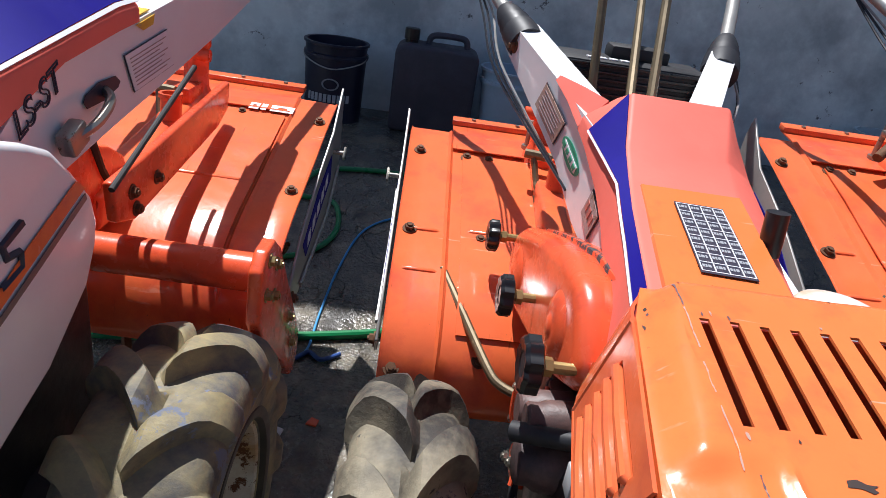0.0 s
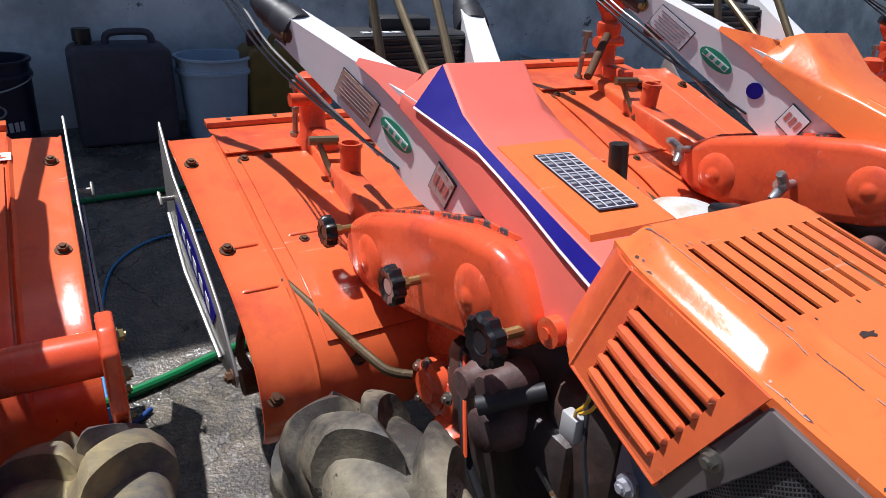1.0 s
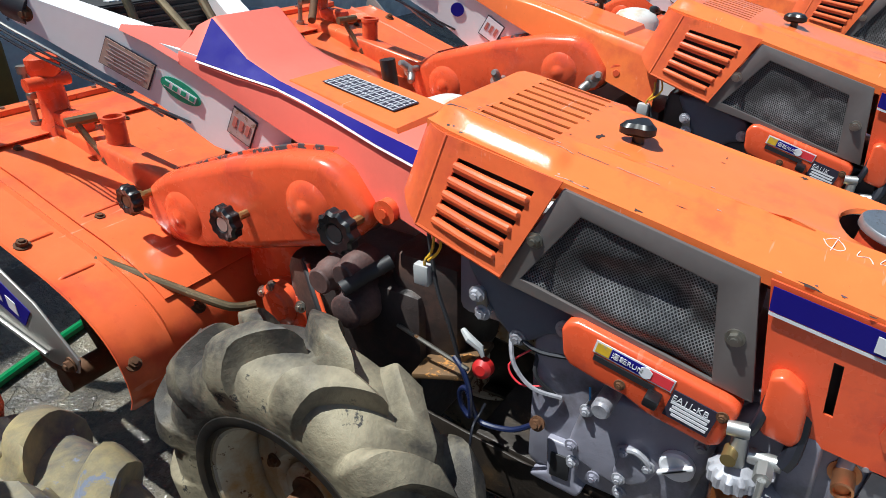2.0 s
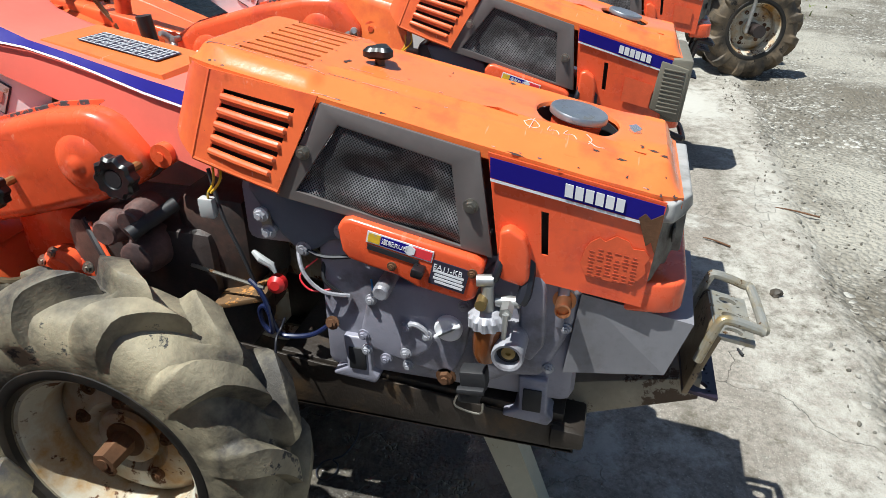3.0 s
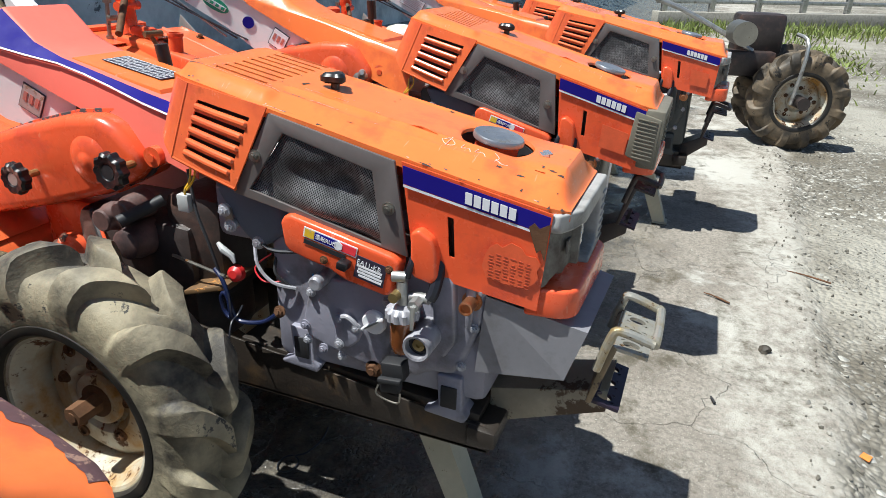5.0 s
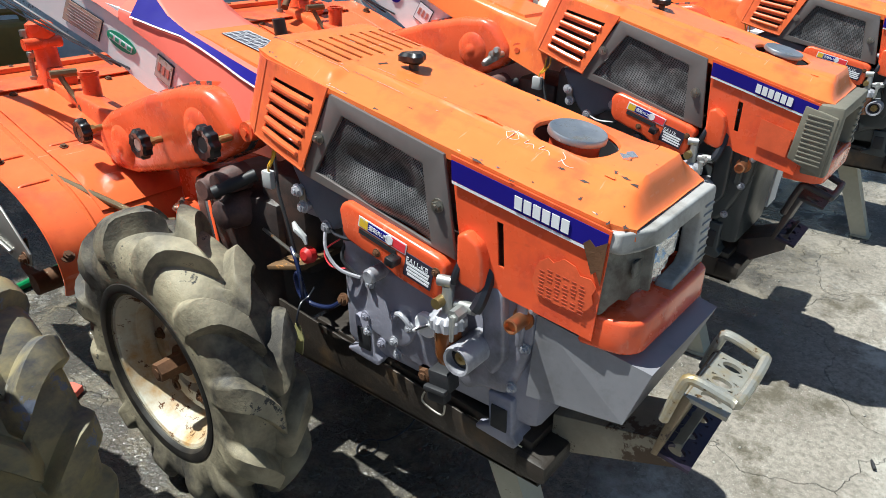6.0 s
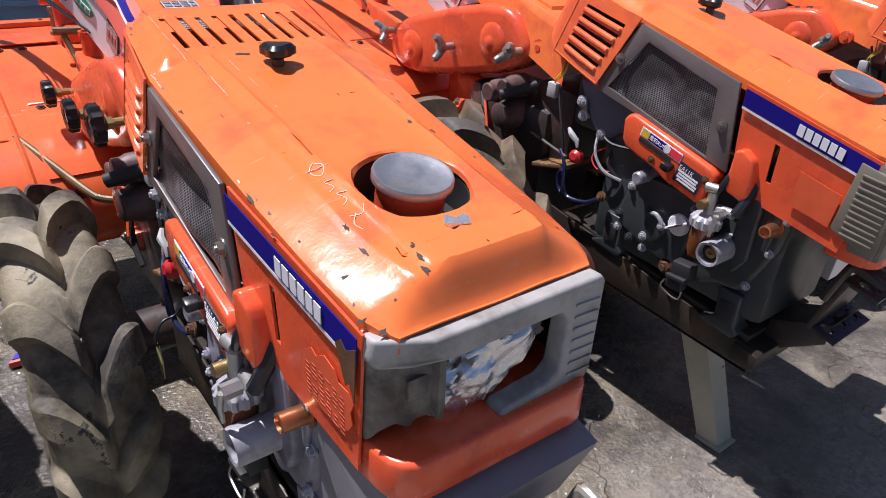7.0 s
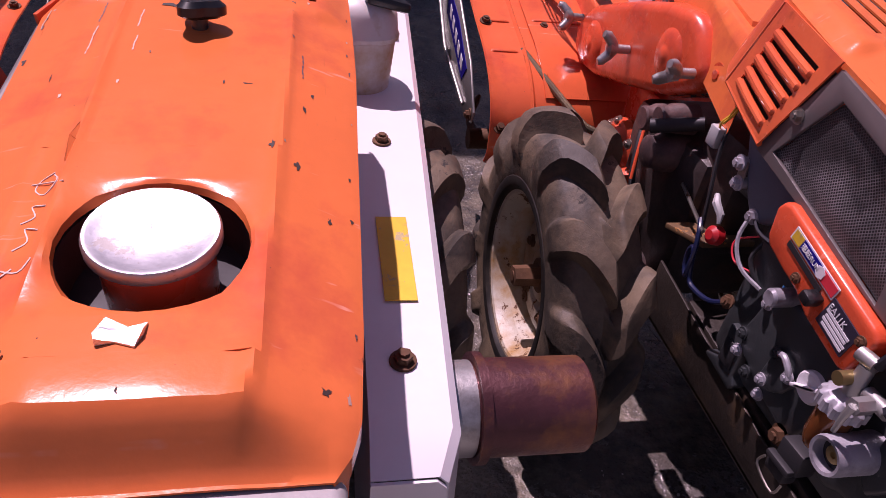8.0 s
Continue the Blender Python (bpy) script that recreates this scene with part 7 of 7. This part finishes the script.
bmesh.ops.recalc_face_normals(bm, faces=bm.faces)
grow(bm, bm.verts[:], 0.005, 2, 18)
bmesh.ops.solidify(bm, geom=bm.faces[:], thickness=0.003)
cov = part("steering_cover", bm, PINK, tractor_a, "faded red plastic steering cover with navy stripe", 30)
for nm, mt, f0, f1, lift in (("stripe", NAVY, 0.10, 1.0, 0.004), ("pinstripe", DECAL, 0.02, 0.08, 0.0045)):
    bm = B()
    rows = [[bm.verts.new(Vector((0.2465 - 0.0665 * f, y, z + (0.012 + r) * f)) + Vector((0.4, 0, 1)) * lift) for f in (f0, f1)] for y, zl, z, r in secs]
    for p, q in zip(rows, rows[1:]):
        bm.faces.new((p[0], p[1], q[1], q[0]))
    bm.normal_update()
    bmesh.ops.solidify(bm, geom=bm.faces[:], thickness=0.0012)
    part(nm, bm, mt, cov)
for ob in tractor_a.children:
    if ob.name.split(".")[0] == "bonnet":
        ob.location.z = 0.035
bm = B()
prism(bm, [(0.130, -0.86), (0.142, -0.86), (0.186, -0.640), (0.182, -0.610), (0.130, -0.610)], 0.56, 0.655, "z", 0.006, 3)
part("front_guard", bm, WHITE, tractor_a, "white painted guard beside the engine")
pivot = Vector((0.619, -0.78, 1.148))
for ob in tractor_a.children:
    if ob.name.split(".")[0] in ("belt_guard", "handle_beam", "steering_cover"):
        ob.matrix_basis = Matrix.Translation(pivot) @ Matrix.Scale(1.19, 4) @ Matrix.Translation(-pivot)
bm = B()
cyl(bm, (0.00, 0.32, 0.565), (0.36, 0.32, 0.565), 0.036, seg=28)
cross = part("cross_tube", bm, RED, tractor_a, "red-orange tubular cross member")
bm = B()
prism(bm, [(0.20, 0.63), (0.235, 0.655), (0.285, 0.655), (0.33, 0.62), (0.50, 0.38), (0.545, 0.31), (0.535, 0.26), (0.50, 0.225), (0.47, 0.24), (0.40, 0.32), (0.24, 0.46), (0.19, 0.54)], 0.352, 0.376, "x", 0.006, 3)
flange = part("end_flange", bm, RED, cross, "red-orange cast end plate with bolts")
for y, z in ((0.25, 0.63), (0.30, 0.60), (0.23, 0.575), (0.285, 0.545), (0.42, 0.42), (0.45, 0.34)):
    bm = B()
    bolt(bm, (0.376, y, z), (1, 0, 0), 0.009)
    part("flange_bolt", bm, BRASS, flange)
cov_a = [p for p in tractor_a.children if p.name.startswith("rotary_cover")][0]
for k, (u0, u1) in enumerate(((0.13, 0.155), (0.16, 0.175), (0.185, 0.245))):
    bm = B()
    sheet(bm, quad((u0, 1.005, 0.6935), (u1, 1.005, 0.6935), (u1, 0.972, 0.6860), (u0, 0.972, 0.6860)), [0, 0.3, 0.7, 1], [0, 0.3, 0.7, 1], {(1, 1)} if k != 1 else (), 0.0012)
    part("number_mark", bm, DECAL, cov_a)
bm = B()
prism(bm, [(0.900, 0.765), (0.890, 0.700), (0.812, 0.672), (0.360, 0.618), (0.290, 0.640), (0.282, 0.715), (0.400, 0.722)], 0.085, 0.105, "x", 0.006, 3)
brace = part("carrier_plate", bm, RED, tractor_a, "red-orange carrier plate with bolts")
for y, z in ((0.455, 0.668), (0.349, 0.676), (0.361, 0.640)):
    bm = B()
    bolt(bm, (0.105, y, z), (1, 0, 0), 0.010)
    part("plate_bolt", bm, RUST, brace)
bm = B()
cyl(bm, (0.112, 0.640, 0.845), (0.112, 0.262, 0.712), 0.0055, seg=10)
part("stay_rod", bm, BLACKM, tractor_a, "black steel stay rod")


# ---- along the wall ----
def jerry_can(at, w, d, h, body, cap, label):
    t = thing("jerry_can", label, "jerry can", at, 0, "containers along the wall")
    bm = B()
    prism(bm, [(-w / 2, 0), (w / 2, 0), (w / 2, h * 0.86), (w * 0.40, h * 0.90), (-w * 0.42, h * 0.90), (-w / 2, h * 0.84)], -d / 2, d / 2, "y", 0.03, 4)
    b = part("can_body", bm, body, t)
    bm = B()
    tube(bm, [(-w * 0.12, 0, h * 0.88), (-w * 0.10, 0, h * 0.97), (0.0, 0, h), (w * 0.25, 0, h), (w * 0.33, 0, h * 0.97), (w * 0.35, 0, h * 0.88)], 0.014, 8, 4)
    part("can_handle", bm, body, b)
    bm = B()
    lathe(bm, (-w * 0.33, 0, h * 0.88), (0, 0, 1), [(0, 0.03), (0.02, 0.03), (0.022, 0.034), (0.065, 0.034), (0.068, 0.03), (0.068, 0)], 20)
    part("can_cap", bm, cap, b)
    return t


def bucket(at, r0, r1, h, body, label, bail=False):
    t = thing("bucket", label, "bucket", at, 0, "containers along the wall")
    bm = B()
    lathe(bm, (0, 0, 0), (0, 0, 1), [(0, 0), (0, r0), (h * 0.80, r0 + (r1 - r0) * 0.8), (h * 0.80, r1 + 0.004), (h * 0.86, r1 + 0.005), (h * 0.87, r1 - 0.002), (h * 0.97, r1), (h * 0.97, r1 + 0.007), (h, r1 + 0.007), (h, r1 - 0.006), (0.01, r0 - 0.006), (0.01, 0)], 40, caps=False)
    b = part("bucket_body", bm, body, t)
    for z, extra in ((h * 0.985, 0.0085), (h * 0.83, 0.0065)):
        bm = B()
        lathe(bm, (0, 0, z), (0, 0, 1), [(-0.006, r1 + extra - 0.002), (-0.004, r1 + extra), (0.004, r1 + extra), (0.006, r1 + extra - 0.002), (0.004, r1 - 0.004), (-0.004, r1 - 0.004), (-0.006, r1 + extra - 0.002)], 40, caps=False)
        part("bucket_rim", bm, body, b)
    return t


PURPLE = mat("dusty_purple_plastic", (0.055, 0.05, 0.07), 0.6, vary=0.3, dirt=(0.09, 0.085, 0.095), bump=0.1)
PALE = mat("pale_bucket_plastic", (0.40, 0.50, 0.60), 0.5, vary=0.12, dirt=(0.25, 0.28, 0.31), dirt_scale=5)
AMBERC = mat("oily_yellow_plastic", (0.22, 0.14, 0.025), 0.45, vary=0.3, scale=5, dirt=(0.13, 0.08, 0.02), dirt_scale=4, dirt_at=0.5)
NAVYT = mat("navy_tin", (0.012, 0.012, 0.035), 0.4, vary=0.3)
OLDC = mat("oil_container_cap", (0.09, 0.012, 0.01), 0.5)
CLEAR = mat("milky_plastic", (0.45, 0.52, 0.56), 0.3, vary=0.1)
WY = 2.98
jerry_can((0.005, WY, ground_height(0.005, WY)), 0.37, 0.20, 0.43, PURPLE, BLACK, "dusty dark purple plastic jerry can against the wall")
jerry_can((0.66, WY, ground_height(0.66, WY)), 0.34, 0.20, 0.41, AMBERC, OLDC, "oily yellow plastic jerry can with dark red cap")
bucket((0.362, WY - 0.02, ground_height(0.362, WY) - 0.01), 0.122, 0.150, 0.345, PALE, "dirty pale blue plastic bucket with ribbed rim")
pail = bucket((-0.445, WY, ground_height(-0.445, WY)), 0.128, 0.138, 0.345, NAVYT, "navy metal oil pail with white printing")
for k in range(10):
    bm = B()
    a0 = radians(-90 - 46 + 8.6 * k)
    r = 0.137
    sheet(bm, lambda u, v: Vector((r * math.cos(a0 + u), r * math.sin(a0 + u), 0.095 + v)), [0, 0.05, 0.105], [0, 0.035], thick=0.0015)
    part("print_block", bm, mat("pail_print", (0.42, 0.43, 0.47), 0.5) if k == 0 else bpy.data.materials["pail_print"], pail.children[0])
bm = B()
loops = []
for rr in (1.0, 0.78):
    loops.append([(0.140 * math.cos(radians(-90) + 0.28 * rr * math.cos(t)), 0.140 * math.sin(radians(-90) + 0.28 * rr * math.cos(t)), 0.175 + 0.026 * rr * math.sin(t)) for t in [2 * math.pi * k / 32 for k in range(32)]])
rings(bm, loops, caps=False)
bmesh.ops.solidify(bm, geom=bm.faces[:], thickness=0.001)
part("badge", bm, bpy.data.materials["pail_print"], pail.children[0])
bm = B()
tube(bm, [(-0.14, 0, 0.30), (-0.12, -0.08, 0.27), (0, -0.155, 0.245), (0.12, -0.08, 0.27), (0.14, 0, 0.30)], 0.003, 6, 5)
part("pail_bail", bm, STEELW, pail.children[0])
tub = thing("plastic_tub", "milky plastic tub standing by the wall", "tub", (2.18, 3.0, ground_height(2.18, 3.0)), 0, "containers along the wall")
bm = B()
lathe(bm, (0, 0, 0), (0, 0, 1), [(0, 0), (0, 0.12), (0.26, 0.14), (0.27, 0.15), (0.28, 0.15), (0.28, 0.138), (0.01, 0.115), (0.01, 0)], 32, caps=False)
part("tub_body", bm, CLEAR, tub)

# hoses and rope between the tractors
def on_ground(pts, lift=0.012):
    return [(x, y, ground_height(x, y) + lift) for x, y in pts]


def ribbon(name, pts, r, mt, label, cat):
    bm = B()
    tube(bm, on_ground(pts, r + 0.002), r, 10, 6)
    return tagged(part(name, bm, mt), label, cat)


ribbon("garden_hose", [(-1.3, 1.45), (-0.75, 1.50), (-0.40, 1.575), (-0.13, 1.643), (0.07, 1.70), (0.5, 1.78)], 0.014, HOSE, "green rubber garden hose across the wet concrete", "hose")
ribbon("garden_hose", [(-0.9, 2.05), (-0.55, 1.95), (-0.37, 1.985), (-0.285, 2.10), (-0.315, 2.235), (-0.45, 2.26), (-0.40, 2.40), (-0.24, 2.44), (-0.05, 2.45), (0.3, 2.46)], 0.010, HOSE, "green hose coiled loosely on the wet concrete", "hose")
ribbon("blue_rope", [(-0.31, 1.50), (-0.278, 1.55), (-0.272, 1.73), (-0.245, 1.95), (-0.185, 2.13), (-0.05, 2.22), (0.12, 2.23)], 0.004, ROPE, "light blue plastic rope lying on the ground", "rope")
ribbon("blue_rope", [(-0.36, 1.52), (-0.31, 1.49), (-0.27, 1.53), (-0.23, 1.50), (-0.18, 1.54)], 0.007, mat("dark_blue_rope", (0.01, 0.05, 0.22), 0.5), "knotted dark blue rope on the ground", "rope")

# ---- second machine past the row: two lugged wheels on an axle ----
far = thing("tiller_chassis", "bare tiller chassis on two large lugged wheels", "walking tractor", (4.35, -0.98, -0.02), 14)
for i, x in enumerate((-0.16, 0.16)):
    w = wheel(far, x, -1, RUBBER2)
bm = B()
cyl(bm, (-0.3, 0, 0.315), (0.45, 0, 0.315), 0.04)
box(bm, (0.0, 0.45, 0.52), (0.16, 0.6, 0.16), 0.02)
box(bm, (0.10, 0.25, 0.70), (0.20, 0.30, 0.26), 0.03)
part("gearbox", bm, OILY, far)
bm = B()
tube(bm, [(-0.04, 0.3, 0.6), (-0.06, 0.8, 0.85), (-0.10, 1.3, 1.0)], 0.016, 8, 4)
tube(bm, [(-0.24, 0.06, 0.30), (-0.24, 0.03, 0.66), (-0.10, 0.06, 0.72)], 0.012, 8, 4)
part("frame_tube", bm, ALU, far)
bm = B()
cyl(bm, (-0.24, 0.42, 0.72), (-0.05, 0.42, 0.72), 0.075, seg=24)
part("flywheel", bm, STEEL, far)

# more orange machines filling the row towards the wall
for k, (x, y) in enumerate(((3.02, 0.62),)):
    tractor((x, y, 0), "weathered orange walking tractor further along the row", dict(dark, crank=k == 0, rubber=RUBBER2, round_decal=k == 1))


# ---- stones, twigs and litter on the open ground ----
STONE = mat("loose_stone", (0.34, 0.32, 0.28), 0.8, vary=0.4, scale=30, bump=0.3)
random.seed(11)


def pebbles(count, x0, x1, y0, y1, r0, r1):
    t = B()
    bmesh.ops.create_icosphere(t, subdivisions=1, radius=1.0)
    base = np.array([v.co[:] for v in t.verts])
    tri = np.array([[v.index for v in f.verts] for f in t.faces])
    t.free()
    vs, fs = [], []
    for k in range(count):
        x, y = random.uniform(x0, x1), random.uniform(y0, y1)
        r = r0 + (r1 - r0) * random.random() ** 3
        m = np.array(Euler([random.uniform(0, 6.28) for _ in range(3)]).to_matrix())
        s = np.array([r, r * random.uniform(0.5, 0.9), r * random.uniform(0.4, 0.7)])
        p = (base * (1 + np.random.uniform(-0.25, 0.2, (len(base), 1))) * s) @ m.T
        vs.append(p + np.array([x, y, ground_height(x, y) + r * 0.25]))
        fs.append(tri + k * len(base))
    me = bpy.data.meshes.new("scatter")
    me.from_pydata(np.concatenate(vs).tolist(), [], np.concatenate(fs).tolist())
    bm = B()
    bm.from_mesh(me)
    bpy.data.meshes.remove(me)
    return bm


tagged(part("gravel", pebbles(2600, -0.5, 5.2, -3.0, -0.86, 0.003, 0.013), STONE, None, "", 20), "loose grey gravel scattered beside the concrete apron", "gravel", kind="stuff")
tagged(part("rubble", pebbles(900, 0.5, 4.8, -1.30, -0.84, 0.002, 0.011), mat("dark_rubble", (0.16, 0.145, 0.12), 0.85, vary=0.5, scale=25, bump=0.4), None, "", 20), "dark crumbled concrete rubble along the broken edge", "rubble", kind="stuff")
tagged(part("grit", pebbles(700, -0.6, 2.6, -0.9, 0.3, 0.0015, 0.006), STONE, None, "", 20), "fine grit scattered over the concrete", "grit", kind="stuff")
bm = B()
tagged(part("loose_rock", (lambda q: (bmesh.ops.create_icosphere(q, subdivisions=3, radius=0.022, matrix=Matrix.Translation((1.285, -0.765, ground_height(1.285, -0.765) + 0.006)) @ Matrix.Diagonal((1, 0.8, 0.6, 1))), [setattr(v, "co", v.co + Vector((noise.noise(v.co * 60), noise.noise(v.co * 70), noise.noise(v.co * 50))) * 0.008) for v in q.verts], q)[-1])(B()), RUBBER2), "small dark clod on the bright concrete", "clod")
for (x, y, l, a, mt, lab) in ((0.945, -0.62, 0.03, 20, BLACKM, "short dark stick lying on the concrete"), (1.95, -0.95, 0.16, 70, RUST, "dry brown twig lying in the gravel"), (1.55, -1.35, 0.22, 100, STONE, "long thin dry twig on the gravel"), (1.6, -0.62, 0.10, 60, RUST, "brown stick lying on the apron")):
    bm = B()
    dv = Vector((math.cos(radians(a)), math.sin(radians(a)), 0)) * l / 2
    z = ground_height(x, y) + 0.006
    tube(bm, [Vector((x, y, z)) - dv, Vector((x, y, z + 0.002)) + dv * 0.2 + Vector((0.004, 0.003, 0)), Vector((x, y, z)) + dv], [0.004] * 4 + [0.003] * 3 + [0.002] * 2, 6, 4)
    tagged(part("stick", bm, mt), lab, "stick")
bm = B()
z = ground_height(0.885, -0.988) + 0.004
prism(bm, [(0.868, -0.992), (0.884, -0.972), (0.905, -0.985), (0.893, -1.004)], z, z + 0.003, "z", 0.0008)
tagged(part("leaf_scrap", bm, mat("orange_leaf", (0.75, 0.24, 0.05), 0.6)), "bright orange scrap lying on the gravel", "scrap")

# ---- far edge of the yard ----
GRASS = mat("roadside_grass", (0.20, 0.25, 0.06), 0.7, vary=0.4, scale=3, dirt=(0.24, 0.22, 0.09), dirt_scale=2)
random.seed(21)
bm = B()
for _ in range(5200):
    if random.random() < 0.3:
        x, y = random.gauss(9.5, 1.0), random.gauss(-1.5, 0.4)
    else:
        x, y = random.uniform(12, 22), random.uniform(-8.0, 0.5)
        x = 13.5 + 0.5 * (y + 3.2) * -1 + random.gauss(0.6, 0.7)
    h, a = random.uniform(0.04, 0.20) * (0.45 if x < 11 else 1.0), random.uniform(0, 6.28)
    z = ground_height(x, y) - 0.01
    w = Vector((math.cos(a), math.sin(a), 0)) * 0.012
    b0 = Vector((x, y, z))
    tip = b0 + Vector((random.uniform(-0.08, 0.08), random.uniform(-0.08, 0.08), h))
    mid = (b0 + tip) / 2 + Vector((0, 0, h * 0.15))
    vs = [bm.verts.new(p) for p in (b0 - w, b0 + w, mid + w * 0.7, mid - w * 0.7, tip)]
    bm.faces.new(vs[:4])
    bm.faces.new((vs[3], vs[2], vs[4]))
tagged(part("grass", bm, GRASS), "dry green weeds along the edge of the yard", "grass", kind="stuff")
kerb = thing("low_fence", "low grey concrete block fence behind the weeds", "fence", (15.6, -3.2, -0.03), 30)
bm = B()
box(bm, (0, 0, 0.12), (0.3, 9, 0.30), 0.02)
part("fence_base", bm, STONE, kerb)
for k in range(10):
    bm = B()
    box(bm, (0, -4.4 + 0.97 * k, 0.55), (0.10, 0.10, 0.6), 0.01)
    part("fence_post", bm, ALU, kerb)
for z in (0.45, 0.65, 0.82):
    bm = B()
    box(bm, (0, 0, z), (0.05, 9, 0.07), 0.008)
    part("fence_rail", bm, ALU, kerb)

# scraps lying between the machines
WIRE_AT = (0.281, 0.304)
bm = B()
z = ground_height(-0.065, 1.04)
prism(bm, [(-0.100, 1.015), (-0.072, 1.062), (-0.040, 1.070), (-0.030, 1.030), (-0.060, 1.012)], z + 0.002, z + 0.020, "z", 0.003)
scrap = tagged(part("plastic_scrap", bm, PINK), "broken piece of orange plastic with a blue mark", "scrap")
bm = B()
prism(bm, [(-0.090, 1.024), (-0.075, 1.050), (-0.060, 1.026)], z + 0.0205, z + 0.022, "z", 0)
part("blue_mark", bm, mat("blue_print", (0.02, 0.03, 0.5), 0.5), scrap)
for x, y, w, mt, lab in ((-0.207, 1.236, 0.016, RED, "tiny red paint flake on the wet concrete"), (-0.285, 1.189, 0.014, DECAL, "small white scrap of paper in the shade")):
    bm = B()
    z = ground_height(x, y)
    prism(bm, [(x - w, y - w * 0.6), (x + w * 0.7, y - w), (x + w, y + w * 0.5), (x - w * 0.3, y + w)], z + 0.001, z + 0.006, "z", 0.001)
    tagged(part("litter_scrap", bm, mt), lab, "scrap")

bm = B()
loop = [(0.030 * math.cos(t), 0.022 * math.sin(t)) for t in (0.2, 1.0, 1.9, 2.8, 3.7, 4.6, 5.4, 6.2)] + [(0.05, -0.02), (0.10, -0.03), (0.15, -0.02)]
tube(bm, [(WIRE_AT[0] + x, WIRE_AT[1] + y, ground_height(WIRE_AT[0] + x, WIRE_AT[1] + y) + 0.004) for x, y in loop], 0.002, 6, 4)
tagged(part("wire_loop", bm, WIRE), "small loop of black wire lying on the concrete", "wire")
